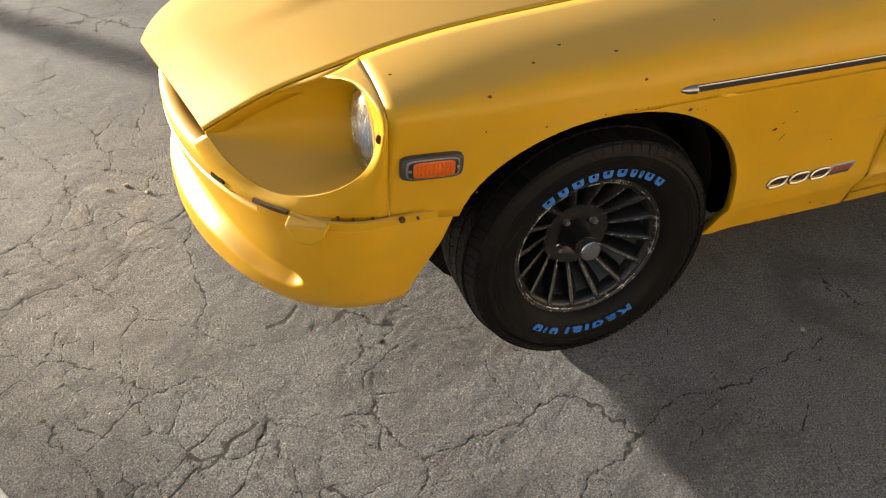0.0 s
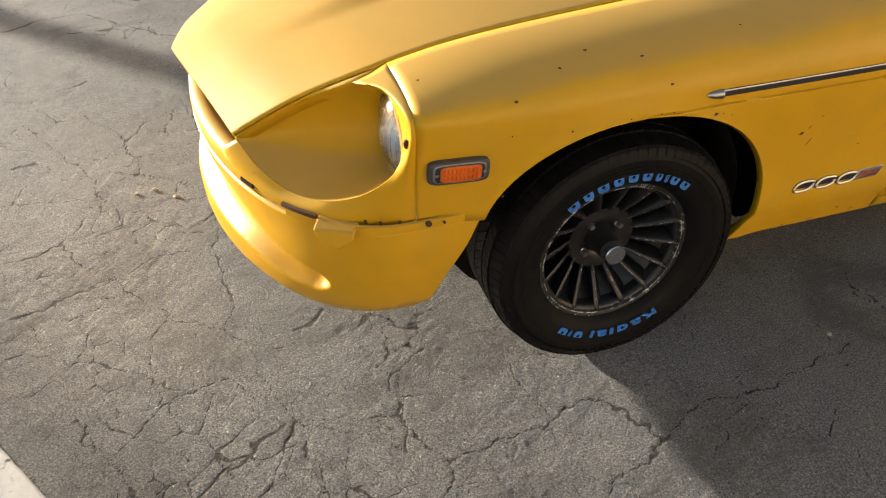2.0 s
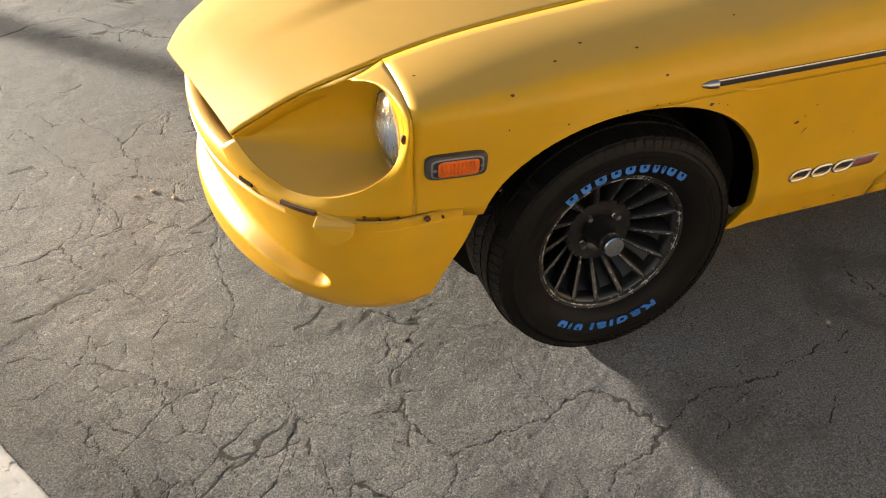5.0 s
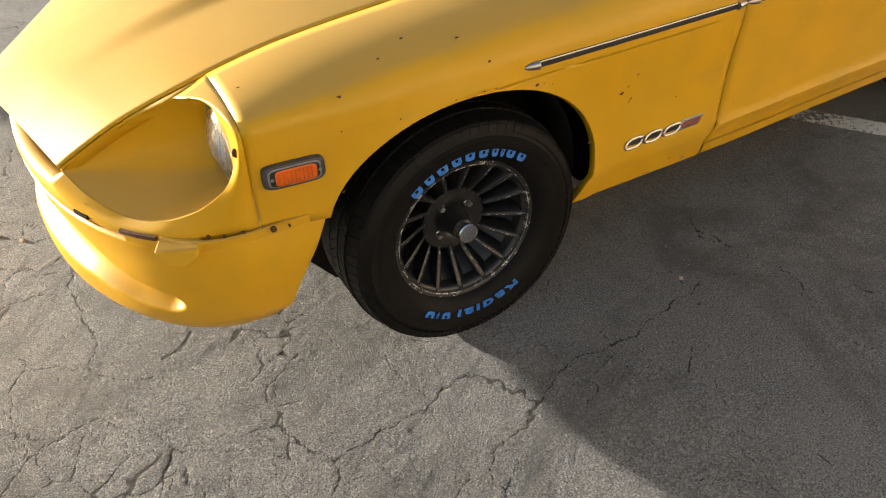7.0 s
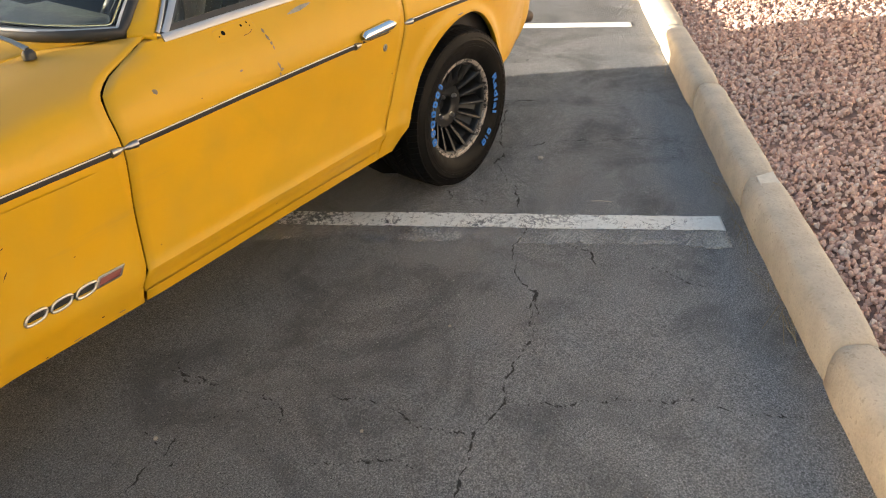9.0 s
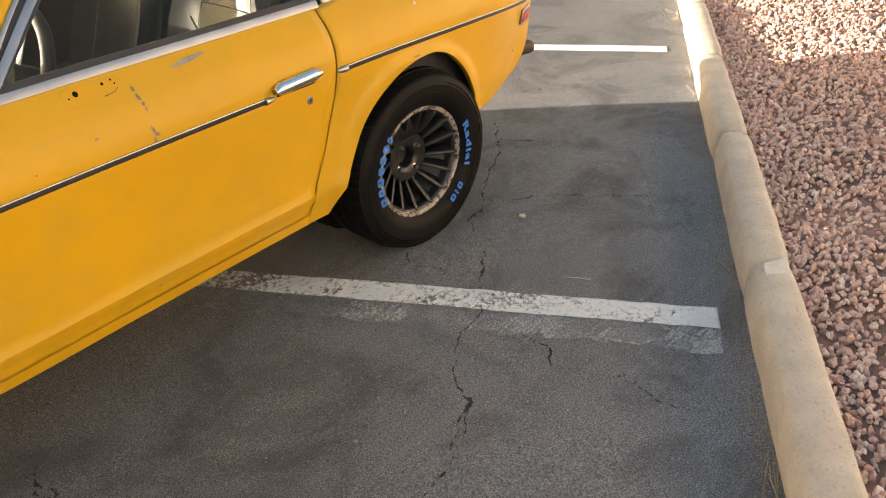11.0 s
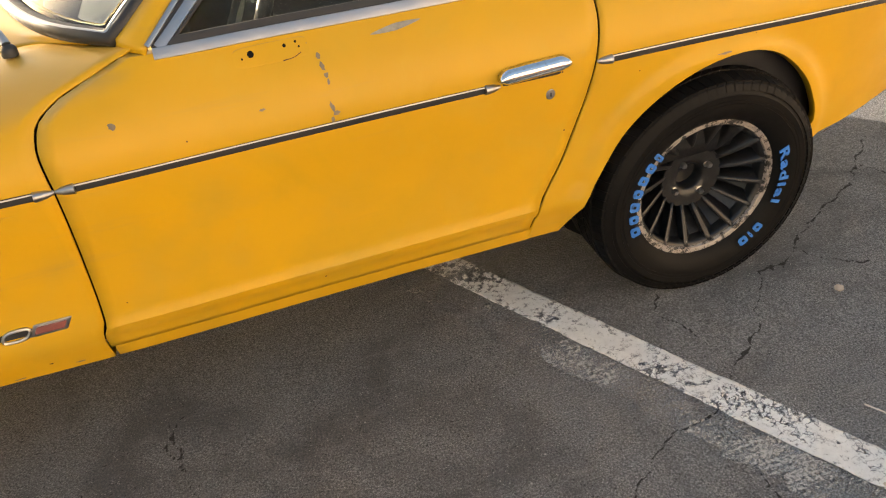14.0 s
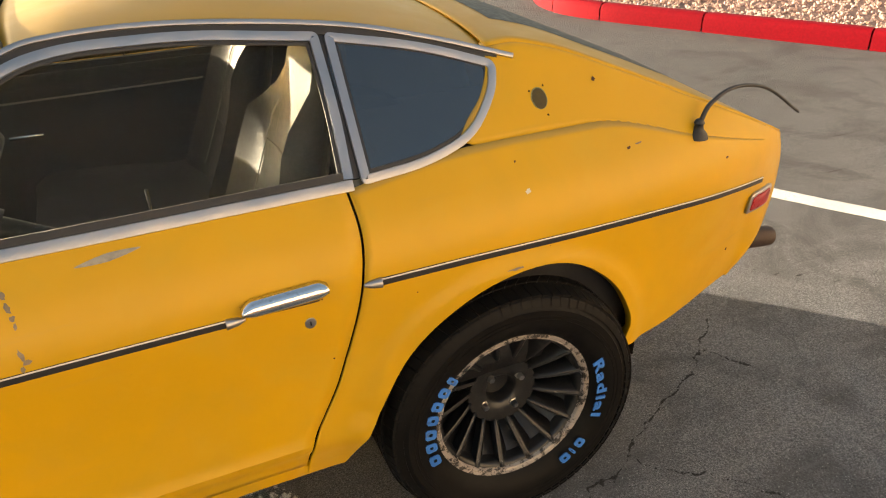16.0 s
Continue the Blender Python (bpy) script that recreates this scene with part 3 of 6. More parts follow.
def grid_mesh(name, x, y, z, broken, mat):
    """A sheet over arrays of points, with how near each one lies to a crack as an attribute."""
    rows, cols = x.shape
    me = bpy.data.meshes.new(name)
    k = np.arange(rows * cols).reshape(rows, cols)
    quads = np.stack((k[:-1, :-1], k[:-1, 1:], k[1:, 1:], k[1:, :-1]), -1).reshape(-1, 4)
    me.vertices.add(rows * cols)
    me.vertices.foreach_set("co", np.stack((x, y, z), -1).astype(np.float32).ravel())
    me.loops.add(quads.size)
    me.loops.foreach_set("vertex_index", quads.astype(np.int32).ravel())
    me.polygons.add(len(quads))
    me.polygons.foreach_set("loop_start", np.arange(0, quads.size, 4, dtype=np.int32))
    me.update(calc_edges=True)
    me.polygons.foreach_set("use_smooth", np.ones(len(quads), bool))
    me.attributes.new("crack", "FLOAT", "POINT").data.foreach_set("value", broken.astype(np.float32).ravel())
    me.materials.append(mat)
    return new(name, me)


ground = grid_mesh("ground", GX, GY, HEIGHTS, SPLIT, ASPHALT)
tagged(ground, "grey weathered asphalt of a car park with branching cracks", "ground", kind="structure")

# ---------------------------------------------------------------- the car's surface
yw = curve((-0.60, -0.008), (-0.47, -0.030), (-0.20, -0.055), (0.16, -0.066), (0.83, -0.058), (1.25, -0.036), (1.72, -0.017), (1.97, -0.013),
           (2.40, 0.005), (2.80, 0.060), (3.12, 0.155), (3.25, 0.225))
ysill = curve((-0.50, -0.005), (0.0, -0.045), (0.35, -0.043), (0.80, -0.040), (1.30, -0.020), (1.82, -0.003), (2.0, 0.0), (2.64, 0.045), (3.10, 0.21))
ZW = 0.74
gap_y = curve((-0.84, 0.305), (-0.68, 0.245), (-0.50, 0.194), (-0.05, 0.197), (0.20, 0.202), (0.55, 0.235), (0.80, 0.235), (0.95, 0.145), (1.06, 0.062))
gap_z = curve((-0.84, 0.615), (-0.68, 0.715), (-0.50, 0.789), (-0.30, 0.828), (-0.05, 0.853), (0.20, 0.872), (0.55, 0.902), (0.80, 0.925), (0.95, 0.932), (1.06, 0.945))
door_front = curve((0.20, 0.79), (0.355, 0.786), (0.40, 0.802), (0.55, 0.812), (0.73, 0.820), (0.81, 0.816), (0.85, 0.824), (0.88, 0.864), (0.91, 0.948), (0.945, 1.045))
door_rear = curve((0.20, 1.79), (0.37, 1.822), (0.54, 1.905), (0.76, 1.970), (0.85, 1.982), (0.94, 1.972))
tail_x = curve((0.36, 3.09), (0.50, 3.19), (0.62, 3.225), (0.70, 3.215), (0.78, 3.175))

ARCH_F, ARCH_R = 0.707, 0.692                  # tops of the arches


def arch_f(z, side):
    q = max(0.0, 1 - ((z - 0.42) / (ARCH_F - 0.42)) ** 2)
    return side * (0.362 if side < 0 else 0.360) * math.sqrt(q) + (0.012 if side > 0 else 0.0)


arch_rl = curve((0.0, 2.35), (0.192, 2.19), (0.377, 2.05), (0.482, 1.99), (0.567, 1.94), (0.66, 1.875))
arch_rr = curve((0.0, 2.35), (0.10, 2.42), (0.239, 2.51), (0.42, 2.615), (0.502, 2.64), (0.57, 2.605))


def arch_r(z, side):
    return (arch_rl if side < 0 else arch_rr)(math.sqrt(max(0.0, ARCH_R - z)))


def flare(x, z):
    """How far the rolled arch lips stand out."""
    r1 = math.hypot(x / 0.36, (z - 0.42) / 0.287) if z > 0.42 else abs(x) / 0.36
    r2 = math.hypot((x - 2.31) / 0.335, (z - 0.42) / 0.272) if z > 0.42 else abs(x - 2.29) / 0.35
    out = 0.0
    for r, s, h in ((r1, 0.34, 0.006), (r2, 0.32, 0.016)):
        d = max(0.0, (r - 1) * s)
        out += h * math.exp(-(d / 0.030) ** 2)
    return out


def side_y(x, z):
    """The left flank as y over (x, z)."""
    w, s = yw(x), ysill(x)
    if z >= ZW:
        d = z - ZW
        y = w + (2.7 * d * d if d < 0.15 else 0.06075 + 0.76 * (d - 0.15))
        if x < 1.15:
            # the door's front corner follows the wing's crown
            k = min(1.0, max(0.0, (1.15 - x) / 0.33))
            k = k * k * (3 - 2 * k)
            yt, zt = gap_y(min(x, 0.9)), gap_z(x)
            c = min(1.0, d / (zt - ZW)) ** (1 / 0.90)
            y = lerp(y, yt - (yt - w) * (1 - c * c) ** 0.43, k * (1 if d < zt - ZW else 0.0) * min(1.0, 8 * (1 - c)))
    else:
        t = min(1.0, (ZW - z) / (ZW - 0.375))
        y = w + (s - w) * t ** 1.6 + 0.010 * math.sin(math.pi * t) ** 2
        if z < 0.375:
            y += (0.375 - z) * 0.30
        y -= 0.010 * math.exp(-((z - 0.386) / 0.016) ** 2) * (1 if 0.35 < x < 2.0 else 0)
    return y - flare(x, z)


def S(x, z, out=0.0):
    return Vector((x, side_y(x, z) - out, z))


def lerp(a, b, t):
    return a + (b - a) * t


def fender_top(x, f):
    """Over the wing: f 0 at the bonnet's gap, 1 at the waist."""
    th = f * math.pi / 2
    yt, zt, w = gap_y(x), gap_z(x), yw(x)
    return Vector((x, yt - (yt - w) * math.sin(th) ** 0.86, ZW + (zt - ZW) * math.cos(th) ** 0.90))


def mirrored(bm):
    bmesh.ops.transform(bm, matrix=Matrix.Translation((0, 2 * YC, 0)) @ Matrix.Diagonal((1, -1, 1, 1)), verts=bm.verts)
    bmesh.ops.reverse_faces(bm, faces=bm.faces)
    return bm


car = new("car")
tagged(car, "faded yellow two-door sports coupe with chipped paint, parked askew", "car")


def both(name, build, mat, label="", solid=0.0, parent=car, mod=None):
    """A part for the left of the car and its twin on the right."""
    made = []
    for k in (0, 1):
        bm = build()
        ob = part(name, mirrored(bm) if k else bm, mat, parent, label)
        if solid:
            thick(ob, solid)
        if mod:
            mod(ob)
        made.append(ob)
    return made


GAP_X = -0.497                                 # joint between the nose piece and the wing


def build_fender():
    bm = bmesh.new()
    nf, nr, nu = 22, 24, 16
    # over the top
    rows = []
    for i in range(nu + 1):
        f = i / nu
        x1 = 0.80
        for _ in range(20):
            x1 = lerp(x1, door_front(fender_top(x1, f).z) - 0.003, 0.6)
        rows.append([fender_top(lerp(GAP_X, 0.0, j / nf), f) for j in range(nf)] + [fender_top(lerp(0.0, x1, j / nr), f) for j in range(nr + 1)])
    # waist down to the top of the arch
    for i in range(1, 5):
        z = lerp(ZW, ARCH_F, i / 4)
        x1 = door_front(z) - 0.0022
        rows.append([S(lerp(GAP_X, 0.0, j / nf), z) for j in range(nf)] + [S(lerp(0.0, x1, j / nr), z) for j in range(nr + 1)])
    sheet(rows, bm=bm)
    zs = lambda lo, n: [ARCH_F - (ARCH_F - lo) * (i / n) ** 1.8 for i in range(n + 1)]
    front = [[S(lerp(GAP_X, arch_f(z, -1), j / nf), z) for j in range(nf + 1)] for z in zs(0.498, 14)]
    back = [[S(lerp(arch_f(z, 1), door_front(z) - 0.0022, j / nr), z) for j in range(nr + 1)] for z in zs(0.285, 24)]
    front = [r + [r[-1] + Vector((0.003, 0.016, -0.003))] for r in front]
    back = [[r[0] + Vector((-0.003, 0.016, -0.003))] + r for r in back]
    low = [p + Vector((0, 0.05, -0.002)) for p in back[-1]]
    sheet(front, bm=bm)
    sheet(back + [low], bm=bm)
    return weld(bm, 0.0015)


def build_door():
    bm = bmesh.new()
    rows = []
    for i in range(45):
        z = lerp(0.322, 0.925, i / 44)
        rows.append([S(lerp(door_front(z) + 0.0022 + 0.0025 * min(1.0, max(0.0, (z - 0.815) / 0.05)), door_rear(z) - 0.003, j / 36), z) for j in range(37)])
    rows.append([p + Vector((0, 0.03, 0.004)) for p in rows[-1]])
    return weld(sheet(rows, bm=bm))


def build_rocker():
    rows = []
    for z in (0.3195, 0.312, 0.303, 0.294, 0.286, 0.284):
        dy = 0.0 if z > 0.285 else 0.05
        rows.append([S(lerp(0.795, 1.815, j / 30), z) + Vector((0, dy, 0)) for j in range(31)])
    rows.insert(0, [p + Vector((0, 0.03, 0.004)) for p in rows[0]])
    return weld(sheet(rows))


shoulder = curve((1.90, 0.905), (2.27, 0.945), (2.55, 0.94), (2.85, 0.862), (3.05, 0.805), (3.19, 0.770))
hatch_z = curve((2.33, 1.103), (2.40, 1.107), (2.50, 1.086), (2.67, 1.018), (2.85, 0.938), (3.02, 0.862), (3.19, 0.780))
quarter_win = curve((0.0, 2.262), (0.06, 2.234), (0.28, 2.262), (0.5, 2.304), (0.8, 2.335), (1.0, 2.345))


def build_quarter():
    bm = bmesh.new()
    nf, nr = 18, 34
    rows = []
    for i in range(15):
        g = i / 14
        row = []
        for j in range(nf + nr + 1):
            z0 = ARCH_R
            if j <= nf:
                xb = lerp(1.978, 2.275, j / nf)
                z = lerp(z0, shoulder(xb), g)
                x = lerp(door_rear(z) + 0.003, lerp(2.35, 2.275, g), j / nf)
            else:
                xa, xb = lerp(2.35, tail_x(z0), (j - nf) / nr), lerp(2.275, 3.185, (j - nf) / nr)
                x, z = lerp(xa, xb, g), lerp(z0, shoulder(xb), g)
            row.append(S(x, z))
        rows.append(row)
    sheet(rows, bm=bm)
    sail = []
    for i in range(15):
        g = i / 14
        row = []
        for j in range(nr + 1):
            x = lerp(quarter_win(g), 3.185, j / nr)
            xb = lerp(2.275, 3.185, j / nr)
            z = lerp(shoulder(xb), hatch_z(x), g)
            row.append(S(x, z))
        sail.append(row)
    sail.append([p + Vector((0, 0.009, 0.004)) for p in sail[-1]])
    sail.append([p + Vector((0, 0.020, 0.003)) for p in sail[-1]])
    sheet(sail, bm=bm)
    zs = lambda lo, n: [ARCH_R - (ARCH_R - lo) * (i / n) ** 1.8 for i in range(n + 1)]
    front = [[S(lerp(door_rear(z) + 0.003, arch_r(z, -1), j / nf), z) for j in range(nf + 1)] for z in zs(0.288, 24)]
    back = [[S(lerp(arch_r(z, 1), tail_x(z), j / nr), z) for j in range(nr + 1)] for z in zs(0.375, 20)]
    front = [r + [r[-1] + Vector((0.003, 0.016, -0.003))] for r in front]
    back = [[r[0] + Vector((-0.003, 0.016, -0.003))] + r for r in back]
    sheet(front + [[p + Vector((0, 0.05, -0.002)) for p in front[-1]]], bm=bm)
    sheet(back + [[p + Vector((-0.01, 0.05, 0.0)) for p in back[-1]]], bm=bm)
    return weld(bm, 0.0015)


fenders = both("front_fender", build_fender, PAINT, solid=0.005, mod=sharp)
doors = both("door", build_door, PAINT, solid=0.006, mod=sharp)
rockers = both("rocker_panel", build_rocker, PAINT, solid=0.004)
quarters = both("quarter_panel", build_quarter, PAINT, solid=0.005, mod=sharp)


# bonnet, lip curled down at the front, low bulge along the middle
hood_mid = curve((-0.945, 0.668), (-0.80, 0.735), (-0.50, 0.822), (0.0, 0.896), (0.56, 0.945))


def hood_point(s, w, lift=0.0):
    xe, xc = lerp(-0.836, 0.545, s), lerp(-0.945, 0.555, s)
    a = abs(w)
    x = lerp(xe, xc, 1 - a ** lerp(1.12, 2.0, min(1.0, s * 2.5)))
    half = YC - gap_y(xe) - 0.004
    ze, zc = gap_z(xe) + 0.001, hood_mid(xc)
    k = min(1.0, max(0.0, (a - 0.36) / 0.16))
    bulge = 0.020 * (1 - k * k * (3 - 2 * k)) * min(1.0, max(0.0, (s - 0.10) / 0.3))
    return Vector((x, YC + w * half, lerp(ze, zc, 1 - a ** 2.3) + bulge + lift))


rows = []
for i in range(61):
    rows.append([hood_point(i / 60, -1 + 2 * j / 72) for j in range(73)])
rows.insert(0, [p + Vector((0.004, 0, -0.012)) for p in rows[0]])
rows.insert(0, [p + Vector((0.030, 0, -0.020)) for p in rows[0]])
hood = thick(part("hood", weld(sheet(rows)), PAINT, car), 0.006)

screen_x = curve((0.10, 0.985), (0.20, 0.870), (0.30, 0.805), (0.42, 0.755), (0.56, 0.715), (0.755, 0.690))
screen_z = curve((0.10, 0.938), (0.30, 0.952), (0.56, 0.968), (0.755, 0.975))
rows = []
for i in range(13):
    t = i / 12
    xe = lerp(0.553, 0.985, t)
    row = []
    for j in range(49):
        w = -1 + 2 * j / 48
        a = hood_point(1.0, w) + Vector((0.008, 0, -0.004))
        yl = lerp(YC, 0.105, abs(w))
        edge = gap_z(xe) - lerp(hood_point(1.0, 1.0).z - 0.004, screen_z(0.105), t)
        row.append(Vector((lerp(a.x, screen_x(yl), t), YC + w * (YC - gap_y(xe)), lerp(a.z, screen_z(yl), t) + edge * abs(w) ** 6)))
    rows.append(row)
cowl_grid = [p for r in rows for p in r]


def cowl_z(x, y):
    near = sorted(cowl_grid, key=lambda p: (p.x - x) ** 2 + (p.y - y) ** 2)[:4]
    ws = [1 / ((p.x - x) ** 2 + (p.y - y) ** 2 + 1e-6) for p in near]
    return sum(w * p.z for w, p in zip(ws, near)) / sum(ws)


thick(part("cowl_panel", weld(sheet(rows)), PAINT, car), 0.005)

# nose pieces with the deep lamp scoops
RIM = [(-0.575, 0.180, 0.764), (-0.532, 0.112, 0.776), (-0.512, 0.030, 0.760), (-0.510, -0.010, 0.702), (-0.545, -0.002, 0.628), (-0.610, 0.030, 0.574),
       (-0.685, 0.084, 0.544), (-0.750, 0.160, 0.542), (-0.802, 0.235, 0.572), (-0.834, 0.302, 0.610)]
EDGE = [fender_top(GAP_X - 0.0015, f) for f in (0.0, 0.36, 0.66)] + [S(GAP_X - 0.0015, 0.690), S(GAP_X - 0.0015, 0.580), S(GAP_X - 0.0015, 0.500)] + [
       
        (-0.660, 0.050, 0.497), (-0.770, 0.170, 0.500), (-0.835, 0.290, 0.515), (-0.862, 0.350, 0.560)]


def build_nose():
    a = spline(RIM, 60)
    low = spline(EDGE[5:], 60)
    b = []
    for i in range(61):
        s = i / 60 * 9
        if s < 3:
            b.append(fender_top(GAP_X - 0.0015, lerp(0.0, 0.66, s / 2) if s < 2 else lerp(0.66, 1.0, s - 2)))
        elif s < 5:
            b.append(S(GAP_X - 0.0015, lerp(ZW, 0.50, (s - 3) / 2)))
        else:
            b.append(low[min(60, round((s - 5) / 4 * 60))])
    rows = []
    for g in range(9):
        t = g / 8
        row = []
        for p, q in zip(a, b):
            v = p.lerp(q, t)
            out = Vector((v.x + 0.35, v.y - 0.5, 0)).normalized()
            row.append(v + out * 0.014 * math.sin(math.pi * t))
        rows.append(row)
    rows.insert(0, [p + Vector((0.012, 0.012, -0.004)) for p in rows[0]])
    bm = sheet(rows)
    # strip between the scoop and the bonnet
    inner = [p + Vector((0, 0.004, 0.0)) for p in spline([RIM[-1], (-0.68, 0.243, 0.706), RIM[0], (GAP_X - 0.0015, 0.188, 0.786)], 30)]
    outer = [Vector((p.x, gap_y(p.x) + 0.001, gap_z(p.x) - 0.002)) for p in inner]
    sheet([inner, outer, [p + Vector((0, 0.006, -0.03)) for p in outer]], bm=bm)
    return weld(bm)


LAMP = Vector((-0.512, 0.108, 0.668))


def build_scoop():
    loop = spline(RIM, 60)[:-1] + [p + Vector((0, 0.004, 0)) for p in spline([RIM[-1], (-0.68, 0.243, 0.706), RIM[0]], 20)][:-1]
    n = len(loop)
    rows = []
    ring = []
    for i in range(n):
        deg = lerp(72, 325, i / 60) if i < 60 else lerp(325, 432, (i - 60) / 20)
        a = radians(deg)
        ring.append(LAMP + Vector((0.0, 0.094 * math.cos(a), 0.094 * math.sin(a))))
    for g in range(13):
        t = g / 12
        row = []
        for p, q in zip(loop, ring):
            # straight back along the car first, then in to the lamp
            kx = t
            ky = t ** 1.35
            row.append(Vector((lerp(p.x, q.x, kx), lerp(p.y, q.y, ky), lerp(p.z, q.z, ky))))
        for _ in range(2 * g):
            row = [row[i] * 0.5 + (row[i - 1] + row[(i + 1) % n]) * 0.25 for i in range(n)]
        rows.append(row)
    rows.insert(0, [p + Vector((0.001, 0.002, 0)) for p in rows[0]])
    return weld(sheet(rows, closed=True))


both("nose_panel", build_nose, PAINT, solid=0.004)
both("headlight_scoop", build_scoop, PAINT, solid=0.003)


def build_lamp_bowl():
    return lathe([(0.092, 0.004), (0.092, -0.006), (0.086, -0.006), (0.085, 0.0), (0.070, 0.030), (0.040, 0.050), (0.0005, 0.056)], 40, "x", LAMP)


def build_lamp_lens():
    prof = [(0.0005, -0.026), (0.030, -0.0245), (0.055, -0.019), (0.074, -0.010), (0.086, 0.0), (0.084, 0.004), (0.055, -0.013), (0.030, -0.0195), (0.0005, -0.021)]
    return lathe(prof, 40, "x", LAMP)


bowls = both("headlight", build_lamp_bowl, MIRROR, "round headlight with chrome ring")
for ob, k in zip(bowls, (0, 1)):
    bm = build_lamp_lens()
    lens = part("lens", mirrored(bm) if k else bm, LAMP_GLASS, ob, "fluted clear glass lens")
    for i in range(9):
        yy = LAMP.y - 0.068 + 0.017 * i
        h = math.sqrt(max(0.0, 0.080 ** 2 - (yy - LAMP.y) ** 2))
        r = lambda z: -0.0262 + 0.0262 * min(1.0, ((yy - LAMP.y) ** 2 + (z - LAMP.z) ** 2) / 0.086 ** 2)
        path = [(LAMP.x + r(z) - 0.0005, yy, z) for z in [LAMP.z + h * (-1 + 2 * q / 10) for q in range(11)]]
        bm = tube(path, 0.0012, 5)
        part("flute", mirrored(bm) if k else bm, LAMP_GLASS, ob)

# front apron: ledge, spoiler skirt with ducts
dam_y0 = curve((0.205, 0.075), (0.26, 0.030), (0.36, -0.002), (0.44, -0.016), (0.492, -0.012))
dam_xf = curve((0.205, -0.918), (0.25, -0.938), (0.30, -0.940), (0.36, -0.925), (0.43, -0.915), (0.492, -0.925))
dam_rear = curve((0.205, -0.50), (0.225, -0.47), (0.32, -0.435), (0.492, -0.352))


duct_z = curve((0.42, 0.318), (0.54, 0.332), (0.70, 0.375), (1.0, 0.400))
duct_h = curve((0.42, 0.030), (0.58, 0.042), (0.75, 0.062), (1.0, 0.070))


def dam_point(u, z):
    """u 0 at the wheel, 1 at the middle of the nose."""
    y0, xf, xr = dam_y0(z), dam_xf(z), dam_rear(z)
    if u < 0.22:
        return Vector((lerp(xr, -0.525, u / 0.22), y0, z))
    a = (u - 0.22) / 0.78 * math.pi / 2
    p = Vector((-0.525 + (xf + 0.525) * math.sin(a), YC - (YC - y0) * math.cos(a) ** 1.06, z))
    # long hollow under the bumper line, running out into a blunt duct near the wheel
    end = max(0.0, (0.475 - u) / 0.055)
    d = end * end + ((z - duct_z(u)) / duct_h(u)) ** 2
    if d < 1:
        p += Vector((0.8, 0.6 * math.cos(a), 0)).normalized() * 0.034 * (1 - d) ** 1.1
    return p


rows = []
zs = [0.492 - (0.492 - 0.205) * i / 80 for i in range(81)]
for z in zs:
    left = [dam_point(i / 220, z) for i in range(221)]
    rows.append(left + [Vector((p.x, 2 * YC - p.y, p.z)) for p in left[-2::-1]])
rows.insert(0, [p + Vector((0.018, 0.020 * (1 if p.y < YC else -1), 0.004)) for p in rows[0]])
rows.append([p + Vector((0.020, 0.012 * (1 if p.y < YC else -1), -0.012)) for p in rows[-1]])
dam = thick(part("front_spoiler", weld(sheet(rows)), PAINT, car, "yellow moulded front spoiler with oval ducts"), 0.006)
sharp(dam, 179)

# valance under the bonnet lip, with the open grille behind
rows = []
for z, dx in ((0.494, 0.012), (0.505, 0.004), (0.530, 0.0), (0.556, 0.004), (0.566, 0.020), (0.558, 0.060)):
    row = []
    for i in range(61):
        a = lerp(46, 134, i / 60)
        row.append(Vector((-0.525 - 0.400 * math.sin(radians(a)) + dx, YC - 0.757 * math.cos(radians(a)), z + 0.0)))
    rows.append(row)
thick(part("front_valance", weld(sheet(rows)), PAINT, car), 0.005)
# solid dark box stands for the shade inside the open grille
part("grille_cavity", box((0.24, 0.66, 0.10), Matrix.Translation((-0.72, YC, 0.57))), DARK, car, "dark box drawn as the shaded hollow of the open grille")


def build_tab():
    """Folded bumper bracket left on the wing corner."""
    bm = bmesh.new()
    ring = [(-0.720, 0.020, 0.520), (-0.634, -0.016, 0.516), (-0.640, -0.024, 0.500), (-0.672, -0.014, 0.476), (-0.702, 0.002, 0.482)]
    a = [bm.verts.new(p) for p in ring]
    b = [bm.verts.new(Vector(p) + Vector((0.024, 0.050, 0.004))) for p in ring]
    bm.faces.new(a)
    bm.faces.new(b[::-1])
    for i in range(5):
        bm.faces.new((a[i], b[i], b[(i + 1) % 5], a[(i + 1) % 5]))
    bmesh.ops.recalc_face_normals(bm, faces=bm.faces)
    return bm


both("bumper_bracket", build_tab, PAINT, "small folded yellow bracket", mod=lambda o: bevel(o, 0.006, 3))

# roof, hatch, tail
gutter_z = curve((1.40, 1.187), (1.46, 1.206), (1.55, 1.216), (1.73, 1.213), (2.03, 1.180), (2.21, 1.138), (2.38, 1.090))
roof_mid = curve((1.40, 1.215), (1.55, 1.255), (1.75, 1.268), (2.03, 1.232), (2.21, 1.185), (2.40, 1.118))


def roof_row(x, edge_z, mid_z, n=36):
    e = S(x, edge_z)
    row = []
    for j in range(n + 1):
        w = -1 + 2 * j / n
        a = abs(w)
        row.append(Vector((x - 0.03 * (1 - a * a) * (1 if x < 1.5 else 0), YC + w * (YC - e.y), lerp(edge_z, mid_z, (1 - a ** 3.2)))))
    return row


